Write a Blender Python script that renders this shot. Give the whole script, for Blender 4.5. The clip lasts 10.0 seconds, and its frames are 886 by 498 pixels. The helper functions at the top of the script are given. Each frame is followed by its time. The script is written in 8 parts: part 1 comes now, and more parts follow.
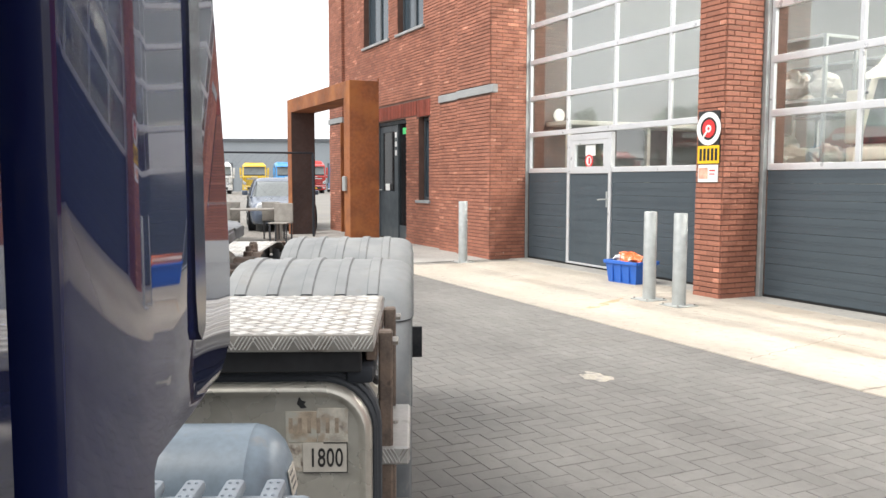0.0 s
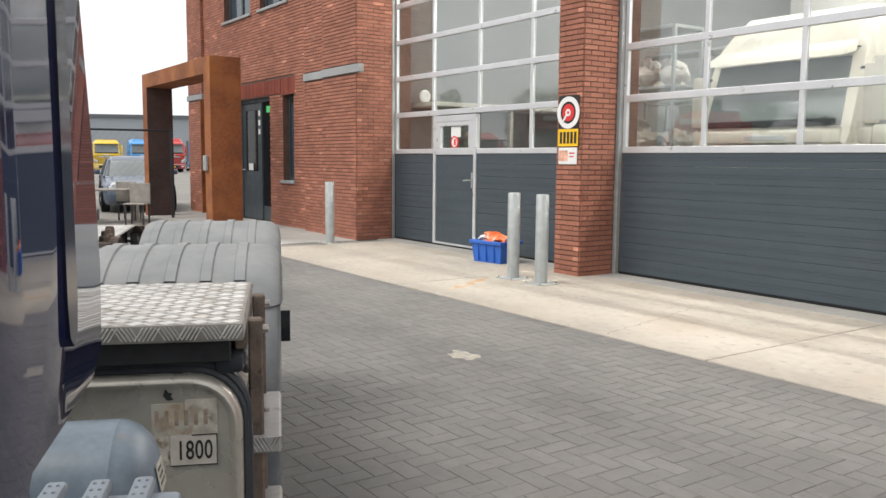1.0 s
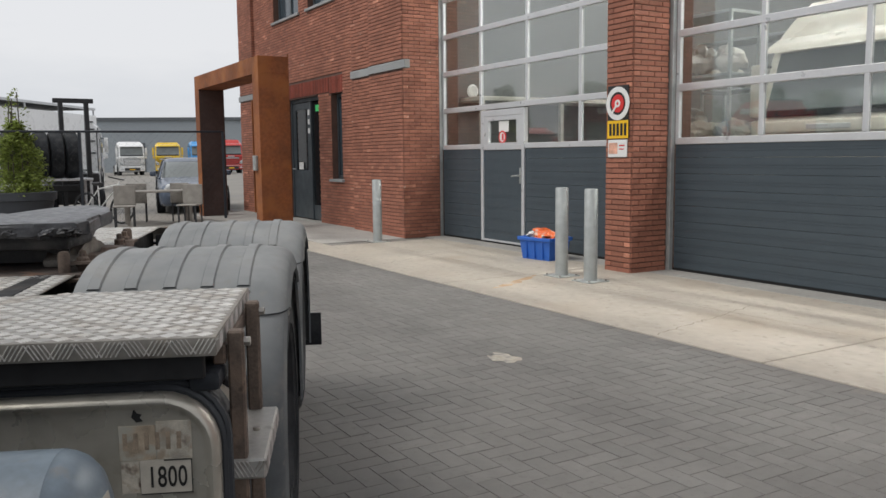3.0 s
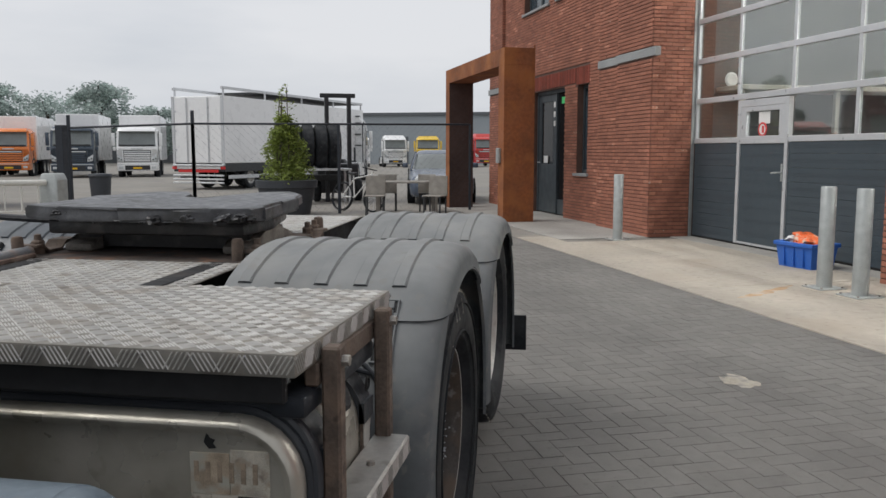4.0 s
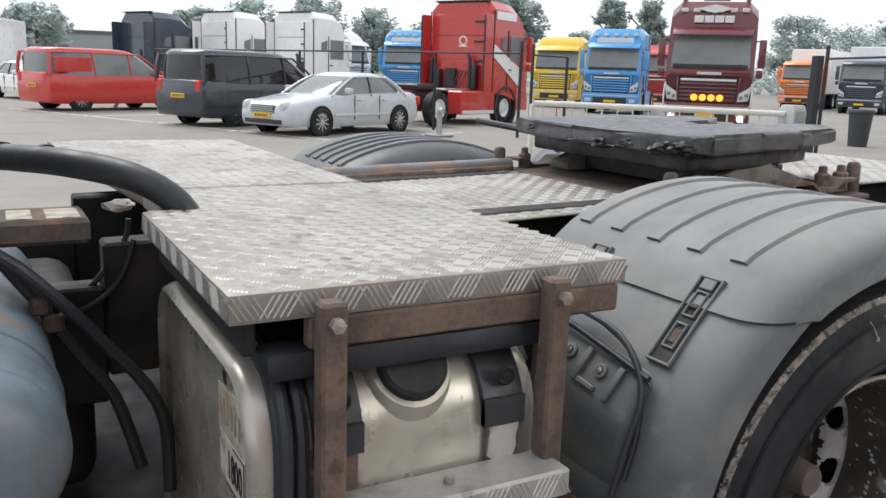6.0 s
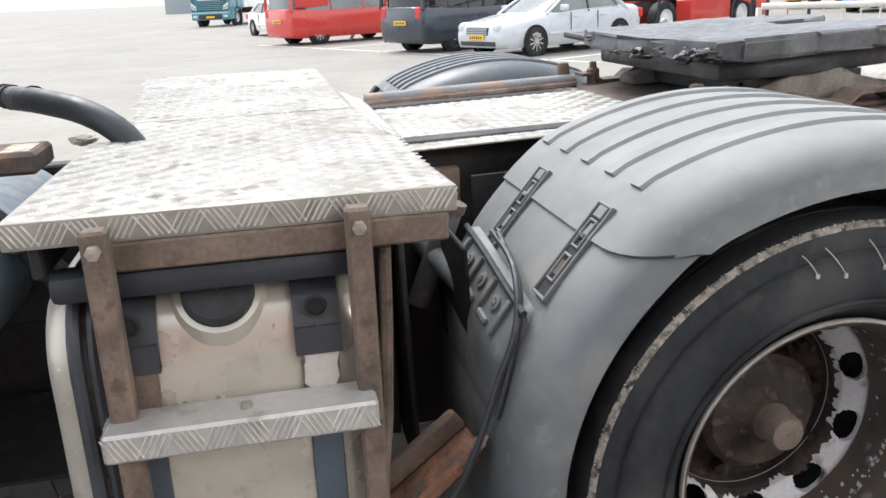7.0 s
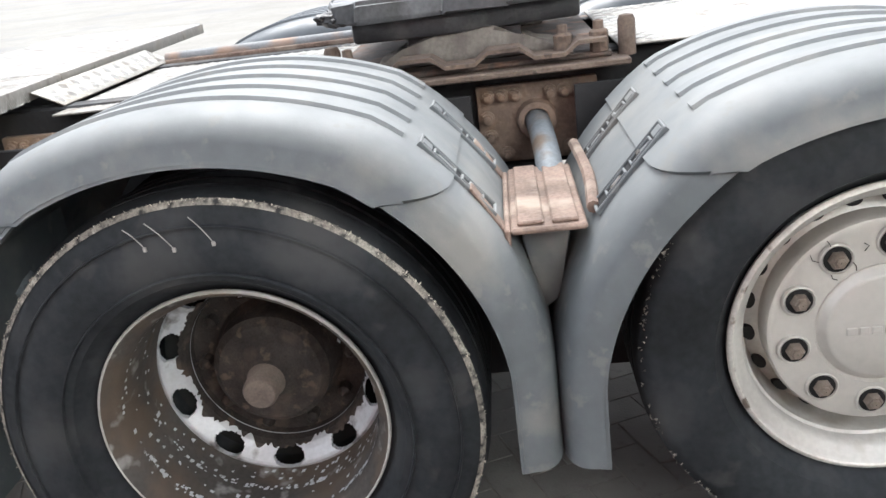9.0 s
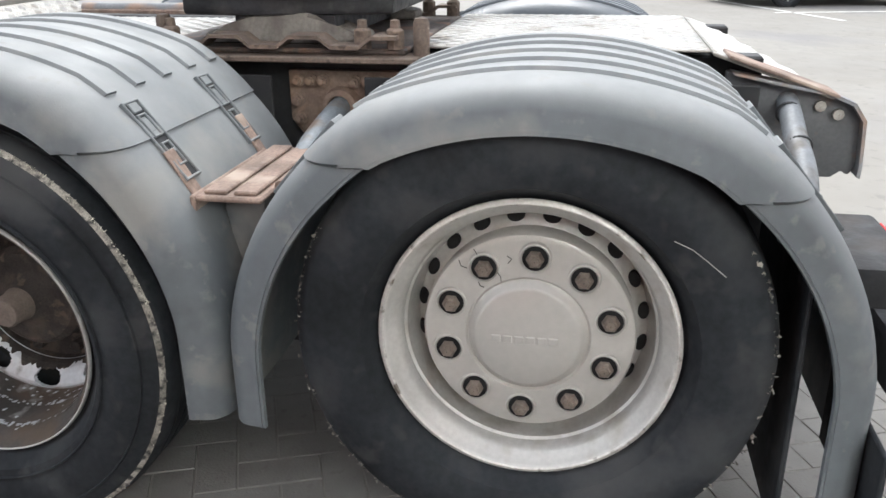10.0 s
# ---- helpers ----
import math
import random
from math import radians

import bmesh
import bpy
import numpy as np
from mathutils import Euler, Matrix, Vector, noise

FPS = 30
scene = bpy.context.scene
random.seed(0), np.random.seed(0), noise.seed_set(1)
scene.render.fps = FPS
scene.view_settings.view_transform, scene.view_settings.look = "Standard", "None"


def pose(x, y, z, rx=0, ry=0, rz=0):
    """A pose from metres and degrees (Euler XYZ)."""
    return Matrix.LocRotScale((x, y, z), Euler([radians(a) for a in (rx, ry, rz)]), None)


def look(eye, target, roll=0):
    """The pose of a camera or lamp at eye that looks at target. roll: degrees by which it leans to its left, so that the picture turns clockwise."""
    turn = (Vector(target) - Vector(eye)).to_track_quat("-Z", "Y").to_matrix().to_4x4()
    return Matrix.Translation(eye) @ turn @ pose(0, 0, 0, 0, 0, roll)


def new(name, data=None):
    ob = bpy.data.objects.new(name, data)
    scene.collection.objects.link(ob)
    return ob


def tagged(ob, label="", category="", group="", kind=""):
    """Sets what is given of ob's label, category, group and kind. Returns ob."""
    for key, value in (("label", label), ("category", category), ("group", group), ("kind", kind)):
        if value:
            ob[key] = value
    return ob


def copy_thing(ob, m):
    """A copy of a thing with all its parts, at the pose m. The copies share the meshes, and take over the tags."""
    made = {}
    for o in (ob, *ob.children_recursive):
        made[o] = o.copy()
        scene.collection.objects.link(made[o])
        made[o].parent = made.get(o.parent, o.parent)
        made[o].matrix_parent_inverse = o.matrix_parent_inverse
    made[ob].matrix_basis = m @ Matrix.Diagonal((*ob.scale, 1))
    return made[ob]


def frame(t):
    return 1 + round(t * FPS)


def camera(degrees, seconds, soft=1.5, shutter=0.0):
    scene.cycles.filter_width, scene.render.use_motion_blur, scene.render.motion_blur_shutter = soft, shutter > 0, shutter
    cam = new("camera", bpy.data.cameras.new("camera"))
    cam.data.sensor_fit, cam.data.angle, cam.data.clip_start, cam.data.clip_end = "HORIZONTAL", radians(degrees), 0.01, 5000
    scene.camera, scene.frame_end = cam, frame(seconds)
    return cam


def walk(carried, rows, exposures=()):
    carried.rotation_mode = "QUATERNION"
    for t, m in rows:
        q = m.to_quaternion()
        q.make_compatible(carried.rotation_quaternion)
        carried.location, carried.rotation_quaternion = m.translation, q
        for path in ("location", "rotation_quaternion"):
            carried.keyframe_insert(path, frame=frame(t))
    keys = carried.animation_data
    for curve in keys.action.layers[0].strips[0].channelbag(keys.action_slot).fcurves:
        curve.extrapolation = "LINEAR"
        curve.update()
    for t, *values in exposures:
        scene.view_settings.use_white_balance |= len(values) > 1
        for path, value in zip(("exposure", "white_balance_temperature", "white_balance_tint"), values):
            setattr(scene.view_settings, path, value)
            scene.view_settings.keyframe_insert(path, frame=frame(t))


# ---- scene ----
cam = camera(56.4, 10.0)
PATH = [
    (0, (1.052, 1.029, 1.403), (1.123, 3.021, 1.235), 0.1),
    (0.5, (1.053, 1.027, 1.411), (1.411, 2.984, 1.21), 0.6),
    (1, (1.04, 1.019, 1.419), (1.43, 2.969, 1.204), 0.5),
    (1.5, (1.04, 1.009, 1.416), (1.381, 2.967, 1.195), -0.1),
    (2, (1.036, 1.012, 1.426), (1.345, 2.976, 1.205), -0.4),
    (3.3, (1.291, 1.368, 1.394), (1.482, 3.346, 1.171), -0.8),
    (3.5, (1.336, 1.475, 1.386), (1.403, 3.462, 1.167), -0.6),
    (4, (1.441, 1.682, 1.373), (1.094, 3.638, 1.141), -0.0),
    (4.5, (1.61, 1.905, 1.366), (0.848, 3.736, 1.11), 1.9),
    (5, (1.806, 2.145, 1.381), (0.571, 3.69, 1.082), 2.2),
    (5.5, (1.902, 2.426, 1.346), (0.378, 3.676, 1.007), 1.1),
    (5.7, (1.935, 2.54, 1.332), (0.329, 3.679, 0.975), 1.9),
    (6.8, (2.16, 3.261, 1.32), (0.297, 3.705, 0.742), -2.1),
    (7, (2.189, 3.38, 1.322), (0.317, 3.757, 0.727), -2.5),
    (7.5, (2.235, 3.724, 1.309), (0.35, 3.896, 0.663), -4.0),
    (8, (2.344, 4.073, 1.323), (0.464, 4.076, 0.639), -5.3),
    (8.5, (2.404, 4.513, 1.318), (0.537, 4.372, 0.617), -5.9),
    (9, (2.391, 4.923, 1.322), (0.532, 4.749, 0.606), -5.9),
    (9.5, (2.462, 5.311, 1.361), (0.612, 5.127, 0.623), -4.2),
    (10, (2.43, 5.699, 1.319), (0.599, 5.371, 0.584), 1.1),
]
walk(cam, [(t, look(eye, target, roll)) for t, eye, target, roll in PATH],
     [(0.0, 1.05, 6400, 10), (0.6, 0.7, 6400, 10), (1.5, 0.5, 6400, 10), (2.2, 0.42, 6350, 10), (3.3, -0.26, 6300, 10), (3.5, -0.34, 6300, 10), (4.0, -0.14, 6250, 10), (4.5, -0.02, 6200, 10), (5.5, 0.25, 6200, 10),
      (6.8, 1.15, 6150, 9.8), (7.5, 1.37, 6050, 9.5), (8.5, 1.42, 6020, 9.3), (9.2, 1.45, 6020, 9.3), (10.0, 1.18, 6020, 9.3)])

# ---- world and light ----
world = bpy.data.worlds.new("overcast")
scene.world = world
world.use_nodes = True
wn, wl = world.node_tree.nodes, world.node_tree.links
sky = wn.new("ShaderNodeTexSky")
sky.sky_type, sky.sun_disc = "NISHITA", False
sky.sun_elevation, sky.sun_rotation = radians(54), radians(-106)
sky.air_density, sky.dust_density, sky.ozone_density = 1.0, 3.0, 1.0
cloud = wn.new("ShaderNodeTexNoise")
cloud.inputs["Scale"].default_value, cloud.inputs["Detail"].default_value = 1.7, 6
stretch = wn.new("ShaderNodeMapping")
stretch.inputs["Scale"].default_value = (1, 1, 4)
wco = wn.new("ShaderNodeTexCoord")
wl.new(wco.outputs["Generated"], stretch.inputs["Vector"])
wl.new(stretch.outputs["Vector"], cloud.inputs["Vector"])
ramp = wn.new("ShaderNodeValToRGB")
ramp.color_ramp.elements[0].position, ramp.color_ramp.elements[0].color = 0.34, (6.5, 6.75, 7.1, 1)
ramp.color_ramp.elements[1].position, ramp.color_ramp.elements[1].color = 0.66, (8.9, 8.8, 8.75, 1)
wl.new(cloud.outputs["Fac"], ramp.inputs["Fac"])
veil = wn.new("ShaderNodeMix")
veil.data_type = "RGBA"
veil.inputs["Factor"].default_value = 0.92
wl.new(sky.outputs["Color"], veil.inputs["A"])
wl.new(ramp.outputs["Color"], veil.inputs["B"])
wl.new(veil.outputs["Result"], wn["Background"].inputs["Color"])
wn["Background"].inputs["Strength"].default_value = 0.1
sun = new("sun", bpy.data.lights.new("sun", "SUN"))
sun.data.energy, sun.data.angle, sun.data.color = 1.7, radians(35), (1, 0.95, 0.88)
sun.matrix_world = look((-15, -0.5, 22), (0, 4, 0))


# ---- materials ----
def rgba(c):
    return (c[0], c[1], c[2], 1)


def surf(name, base, rough=0.6, metal=0.0, var=0.25, scale=3.0, bump=0.15, bscale=80.0, dirt=None, amount=0.5, dscale=2.0,
         coat=0.0, island=0.0, each=0.0, spec=0.5, dust_light=None, rvar=0.12, speck=None, thin=0.0):
    """A worn surface: base colour varied at two scales, a second colour in patches, fine relief."""
    m = bpy.data.materials.new(name)
    m.use_nodes = True
    n, l = m.node_tree.nodes, m.node_tree.links
    b = n["Principled BSDF"]
    b.inputs["Metallic"].default_value = metal
    b.inputs["Coat Weight"].default_value = coat
    b.inputs["Specular IOR Level"].default_value = spec
    co = n.new("ShaderNodeTexCoord").outputs["Object"]

    def noisy(s, detail=4.0):
        t = n.new("ShaderNodeTexNoise")
        t.inputs["Scale"].default_value, t.inputs["Detail"].default_value = s, detail
        l.new(co, t.inputs["Vector"])
        return t.outputs["Fac"]

    def mixed(fac, a, c, kind="MIX"):
        x = n.new("ShaderNodeMix")
        x.data_type, x.blend_type = "RGBA", kind
        for socket, value in (("Factor", fac), ("A", a), ("B", c)):
            if isinstance(value, (int, float, tuple)):
                x.inputs[socket].default_value = value
            else:
                l.new(value, x.inputs[socket])
        return x.outputs["Result"]

    def spread(value, lo, hi, a=0.3, c=0.7):
        r = n.new("ShaderNodeMapRange")
        r.inputs["From Min"].default_value, r.inputs["From Max"].default_value = a, c
        r.inputs["To Min"].default_value, r.inputs["To Max"].default_value = lo, hi
        l.new(value, r.inputs["Value"])
        return r.outputs["Result"]

    def grey(value):
        g = n.new("ShaderNodeCombineColor")
        for s in ("Red", "Green", "Blue"):
            l.new(value, g.inputs[s])
        return g.outputs["Color"]

    colour = mixed(1.0, rgba(base), grey(spread(noisy(scale), 1 - var, 1 + var)), "MULTIPLY")
    colour = mixed(1.0, colour, grey(spread(noisy(scale * 13, 2), 1 - var * 0.5, 1 + var * 0.5)), "MULTIPLY")
    if island:
        g = n.new("ShaderNodeNewGeometry")
        colour = mixed(1.0, colour, grey(spread(g.outputs["Random Per Island"], 1 - island, 1 + island, 0, 1)), "MULTIPLY")
    if each:
        g = n.new("ShaderNodeObjectInfo")
        colour = mixed(1.0, colour, grey(spread(g.outputs["Random"], 1 - each, 1 + each, 0, 1)), "MULTIPLY")
    ro = spread(noisy(scale * 4), max(rough - rvar, 0.02), min(rough + rvar, 1))
    if dirt:
        patch = spread(noisy(dscale, 6), 0, 1, 0.62 - 0.25 * amount, 0.72 - 0.12 * amount)
        colour = mixed(patch, colour, rgba(dirt))
    # upward faces turn paler: settled dust, and light from above put into colour
    if dust_light:
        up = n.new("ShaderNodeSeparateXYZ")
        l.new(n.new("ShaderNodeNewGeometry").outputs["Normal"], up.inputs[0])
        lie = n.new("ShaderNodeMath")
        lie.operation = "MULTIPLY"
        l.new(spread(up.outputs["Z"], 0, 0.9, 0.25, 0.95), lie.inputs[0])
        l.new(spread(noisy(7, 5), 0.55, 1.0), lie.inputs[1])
        colour = mixed(lie.outputs[0], colour, rgba(dust_light))
    if speck:
        tint, size, most = speck
        spots = spread(noisy(size, 3), 0, most, 0.60, 0.70)
        colour = mixed(spots, colour, rgba(tint))
    l.new(colour, b.inputs["Base Color"])
    if thin:
        through_leaf, blend = n.new("ShaderNodeBsdfTranslucent"), n.new("ShaderNodeMixShader")
        l.new(colour, through_leaf.inputs["Color"])
        blend.inputs["Fac"].default_value = thin
        l.new(b.outputs["BSDF"], blend.inputs[1])
        l.new(through_leaf.outputs["BSDF"], blend.inputs[2])
        l.new(blend.outputs["Shader"], n["Material Output"].inputs["Surface"])
    l.new(ro, b.inputs["Roughness"])
    if bump:
        bm_ = n.new("ShaderNodeBump")
        bm_.inputs["Strength"].default_value, bm_.inputs["Distance"].default_value = bump, 0.004
        l.new(noisy(bscale, 3), bm_.inputs["Height"])
        l.new(bm_.outputs["Normal"], b.inputs["Normal"])
    return m


def glow(name, colour, strength):
    m = bpy.data.materials.new(name)
    m.use_nodes = True
    b = m.node_tree.nodes["Principled BSDF"]
    b.inputs["Base Color"].default_value = rgba(colour)
    b.inputs["Emission Color"].default_value, b.inputs["Emission Strength"].default_value = rgba(colour), strength
    return m


def clear_glass(name, tint=(0.85, 0.9, 0.9), rough=0.02, ior=1.75):
    m = bpy.data.materials.new(name)
    m.use_nodes = True
    b = m.node_tree.nodes["Principled BSDF"]
    b.inputs["Base Color"].default_value = rgba(tint)
    b.inputs["Roughness"].default_value, b.inputs["Transmission Weight"].default_value, b.inputs["IOR"].default_value = rough, 1.0, ior
    return m


M = {}
M["asphalt"] = surf("yard_paving", (0.248, 0.232, 0.205), 0.85, speck=((0.16, 0.15, 0.14), 9, 0.5), var=0.10, scale=0.25, bump=0.3, bscale=60, dirt=(0.21, 0.2, 0.19), amount=0.3, dscale=0.4)
M["paver"] = surf("paver", (0.158, 0.152, 0.141), 0.85, speck=((0.115, 0.108, 0.098), 28, 0.6), var=0.14, scale=0.9, bump=0.35, bscale=140, island=0.08, dirt=(0.16, 0.152, 0.14), amount=0.35, dscale=1.1)
M["paver_piece"] = surf("paver_piece", (0.158, 0.152, 0.141), 0.85, speck=((0.115, 0.108, 0.098), 28, 0.6), var=0.14, scale=0.9, bump=0.35, bscale=140, each=0.08)
M["joint_sand"] = surf("joint_sand", (0.165, 0.156, 0.14), 0.95, var=0.2, scale=2, bump=0.3)
M["concrete"] = surf("concrete", (0.405, 0.365, 0.305), 0.8, speck=((0.24, 0.215, 0.175), 11, 0.55), var=0.13, scale=0.8, bump=0.2, bscale=90, dirt=(0.38, 0.33, 0.265), amount=0.45, dscale=0.9)
M["concrete_grey"] = surf("concrete_grey", (0.33, 0.32, 0.295), 0.85, speck=((0.2, 0.19, 0.17), 12, 0.5), var=0.15, scale=1.5, bump=0.2)
M["brick"] = surf("brick", (0.318, 0.130, 0.084), 0.85, speck=((0.19, 0.065, 0.045), 17, 0.6), var=0.16, scale=2.0, bump=0.6, bscale=60, island=0.17)
M["brick_piece"] = surf("brick_piece", (0.310, 0.126, 0.081), 0.85, speck=((0.19, 0.065, 0.045), 17, 0.6), var=0.16, scale=2.0, bump=0.6, bscale=60, each=0.17)
M["brick_dark"] = surf("brick_dark", (0.22, 0.05, 0.03), 0.85, var=0.2, scale=2.0, bump=0.5, bscale=60, island=0.25)
M["brick_pale"] = surf("brick_pale", (0.43, 0.185, 0.12), 0.85, speck=((0.62, 0.5, 0.42), 24, 0.9), var=0.25, scale=2.0, bump=0.5, bscale=60, island=0.25)
M["mortar"] = surf("mortar", (0.12, 0.068, 0.052), 0.95, var=0.2, scale=5, bump=0.3)
M["stone"] = surf("stone_band", (0.30, 0.31, 0.31), 0.8, var=0.1, scale=2)
M["corten"] = surf("corten", (0.22, 0.075, 0.026), 0.8, var=0.3, scale=1.2, bump=0.15, dirt=(0.33, 0.12, 0.035), amount=0.45, dscale=1.5)
M["corten_shade"] = surf("corten_shaded", (0.068, 0.042, 0.036), 0.8, var=0.25, scale=1.2, bump=0.15)
M["anthracite"] = surf("anthracite_panel", (0.055, 0.072, 0.085), 0.42, var=0.05, scale=1.0, bump=0.02)
M["door_grey"] = surf("door_grey", (0.05, 0.062, 0.07), 0.4, var=0.06, scale=1.0, bump=0.02)
M["alu"] = surf("aluminium_frame", (0.62, 0.63, 0.64), 0.38, metal=0.4, var=0.05, scale=2, bump=0.02)
M["galv"] = surf("galvanised_steel", (0.42, 0.44, 0.43), 0.5, metal=0.5, var=0.12, scale=9, bump=0.05)
M["gate_glass"] = clear_glass("gate_glass")
M["dark_glass"] = surf("dark_glass", (0.012, 0.014, 0.016), 0.05, var=0.0, bump=0.0, spec=0.6, rvar=0.02)
M["blue_glass"] = surf("tinted_glass", (0.05, 0.07, 0.085), 0.06, var=0.0, bump=0.0, spec=0.6)
M["white_wall"] = surf("white_wall", (0.62, 0.60, 0.55), 0.8, var=0.06, scale=0.6, bump=0.03)
# inside wall tone with shade put into its colour, for the partition
M["shaded_wall"] = surf("shadowed_wall", (0.16, 0.16, 0.155), 0.85, var=0.1, scale=0.6, bump=0.03)
M["sign_white"] = surf("sign_white", (0.75, 0.75, 0.73), 0.4, var=0.02, bump=0)
M["sign_black"] = surf("sign_black", (0.015, 0.015, 0.015), 0.4, var=0.02, bump=0)
M["sign_red"] = surf("sign_red", (0.62, 0.03, 0.03), 0.4, var=0.02, bump=0)
M["sign_yellow"] = surf("sign_yellow", (0.85, 0.5, 0.01), 0.4, var=0.02, bump=0)
M["crate_blue"] = surf("crate_blue", (0.03, 0.13, 0.5), 0.4, var=0.08, bump=0.02)
M["orange"] = surf("orange_bag", (0.75, 0.13, 0.02), 0.5, var=0.25, scale=20, bump=0.2, dirt=(0.6, 0.5, 0.4), amount=0.4, dscale=16)
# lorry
M["plastic"] = surf("fender_plastic", (0.120, 0.132, 0.138), 0.62, spec=0.3, speck=((0.215, 0.21, 0.195), 26, 0.45), var=0.14, scale=2.2, bump=0.06, bscale=240, dirt=(0.20, 0.198, 0.185), amount=0.38, dscale=4.5, dust_light=(0.28, 0.285, 0.28))
# fender plastic again, with the far side's shade put into its colour
M["plastic_shade"] = surf("shaded_fender_plastic", (0.075, 0.085, 0.095), 0.38, var=0.15, scale=2.2, bump=0.05, dirt=(0.11, 0.12, 0.125), amount=0.3, dscale=4)
M["rubber"] = surf("tyre_rubber", (0.022, 0.0245, 0.0275), 0.66, speck=((0.055, 0.055, 0.055), 11, 0.6), spec=0.18, var=0.4, scale=4, bump=0.15, bscale=60, dirt=(0.05, 0.051, 0.052), amount=0.45, dscale=4)
M["rubber_worn"] = surf("worn_rubber", (0.27, 0.25, 0.215), 0.9, var=0.5, scale=22, bump=0.8, bscale=90, dirt=(0.03, 0.03, 0.03), amount=0.65, dscale=60)
M["rubber_torn"] = surf("torn_rubber", (0.40, 0.37, 0.31), 0.9, var=0.4, scale=30, bump=0.3, island=0.5)
M["scratch"] = surf("scratch", (0.30, 0.29, 0.27), 0.8, var=0.2, bump=0)
M["rim_dirty"] = surf("dirty_rim", (0.075, 0.068, 0.062), 0.7, spec=0.2, speck=((0.34, 0.33, 0.32), 16, 0.7), var=0.25, scale=7, bump=0.15, dirt=(0.11, 0.085, 0.065), amount=0.75, dscale=9)
M["rim_disc"] = surf("painted_disc", (0.60, 0.62, 0.64), 0.5, metal=0.2, var=0.12, scale=8, bump=0.06, dirt=(0.08, 0.06, 0.05), amount=0.18, dscale=14)
M["rim_silver"] = surf("silver_rim", (0.52, 0.51, 0.48), 0.42, metal=0.35, var=0.12, scale=7, bump=0.06, dirt=(0.36, 0.33, 0.28), amount=0.3, dscale=9)
M["cap_silver"] = surf("wheel_cover_silver", (0.47, 0.455, 0.42), 0.4, metal=0.3, var=0.06, scale=5, bump=0.03)
M["hub_dirt"] = surf("greasy_hub", (0.034, 0.028, 0.024), 0.85, speck=((0.11, 0.08, 0.06), 34, 0.8), var=0.5, scale=16, bump=1.0, bscale=40, dirt=(0.085, 0.062, 0.048), amount=0.4, dscale=10)
M["hub_end"] = surf("hub_end", (0.15, 0.12, 0.10), 0.8, var=0.3, scale=14, bump=0.3)
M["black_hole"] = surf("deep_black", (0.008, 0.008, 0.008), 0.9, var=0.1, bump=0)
M["nut"] = surf("steel_nut", (0.34, 0.32, 0.29), 0.45, metal=0.7, var=0.3, scale=30, bump=0.1)
M["tread"] = surf("tread_plate", (0.252, 0.238, 0.21), 0.52, speck=((0.12, 0.105, 0.085), 18, 0.7), metal=0.25, var=0.22, scale=4.0, bump=0.1, dirt=(0.27, 0.245, 0.205), amount=0.3, dscale=12)
M["tread_bar"] = surf("tread_bar", (0.52, 0.51, 0.485), 0.48, speck=((0.25, 0.225, 0.19), 15, 0.8), metal=0.25, var=0.15, scale=4, bump=0.05, dirt=(0.40, 0.37, 0.33), amount=0.35, dscale=9)
M["rusty"] = surf("rusty_steel", (0.125, 0.094, 0.074), 0.85, var=0.35, scale=9, bump=0.4, bscale=90, dirt=(0.19, 0.135, 0.10), amount=0.4, dscale=13, speck=((0.055, 0.042, 0.035), 26, 0.8))
M["rust_pale"] = surf("pale_rust", (0.228, 0.164, 0.131), 0.9, var=0.35, scale=9, bump=0.4, bscale=90, dirt=(0.35, 0.28, 0.225), amount=0.5, dscale=10)
M["rust_orange"] = surf("orange_rust", (0.23, 0.115, 0.068), 0.9, var=0.45, scale=14, bump=0.9, bscale=60, dirt=(0.09, 0.06, 0.047), amount=0.5, dscale=22)
M["frame_brown"] = surf("weathered_bracket", (0.21, 0.155, 0.12), 0.85, var=0.3, scale=8, bump=0.4, dirt=(0.28, 0.19, 0.13), amount=0.4, dscale=8)
M["chassis"] = surf("black_chassis", (0.015, 0.0155, 0.017), 0.7, var=0.3, scale=6, bump=0.3, dirt=(0.04, 0.034, 0.03), amount=0.4, dscale=6)
M["grease"] = surf("greasy_black_steel", (0.022, 0.022, 0.024), 0.45, var=0.4, scale=9, bump=0.6, bscale=45, dirt=(0.07, 0.067, 0.064), amount=0.4, dscale=10)
M["greased_top"] = surf("worn_coupling_steel", (0.105, 0.108, 0.115), 0.45, metal=0.2, var=0.3, scale=7, bump=0.6, bscale=40, dirt=(0.05, 0.05, 0.05), amount=0.5, dscale=8)
M["liner"] = surf("sheet_black", (0.02, 0.02, 0.021), 0.85, var=0.2, bump=0.1)
M["pedestal"] = surf("dusty_pedestal", (0.18, 0.165, 0.145), 0.8, var=0.3, scale=8, bump=0.4, dirt=(0.1, 0.085, 0.075), amount=0.5, dscale=9)
M["tube_rusty"] = surf("rusty_tube", (0.20, 0.205, 0.21), 0.6, var=0.2, scale=8, bump=0.15, dirt=(0.34, 0.22, 0.15), amount=0.5, dscale=7)
M["tank"] = surf("fuel_tank", (0.48, 0.46, 0.40), 0.30, metal=0.45, speck=((0.30, 0.275, 0.22), 21, 0.5), var=0.08, scale=2, bump=0.03, dirt=(0.30, 0.28, 0.225), amount=0.45, dscale=3)
M["air_tank"] = surf("grey_blue_tank", (0.135, 0.172, 0.205), 0.42,  var=0.18, scale=5, bump=0.06, dirt=(0.21, 0.165, 0.125), amount=0.12, dscale=7)
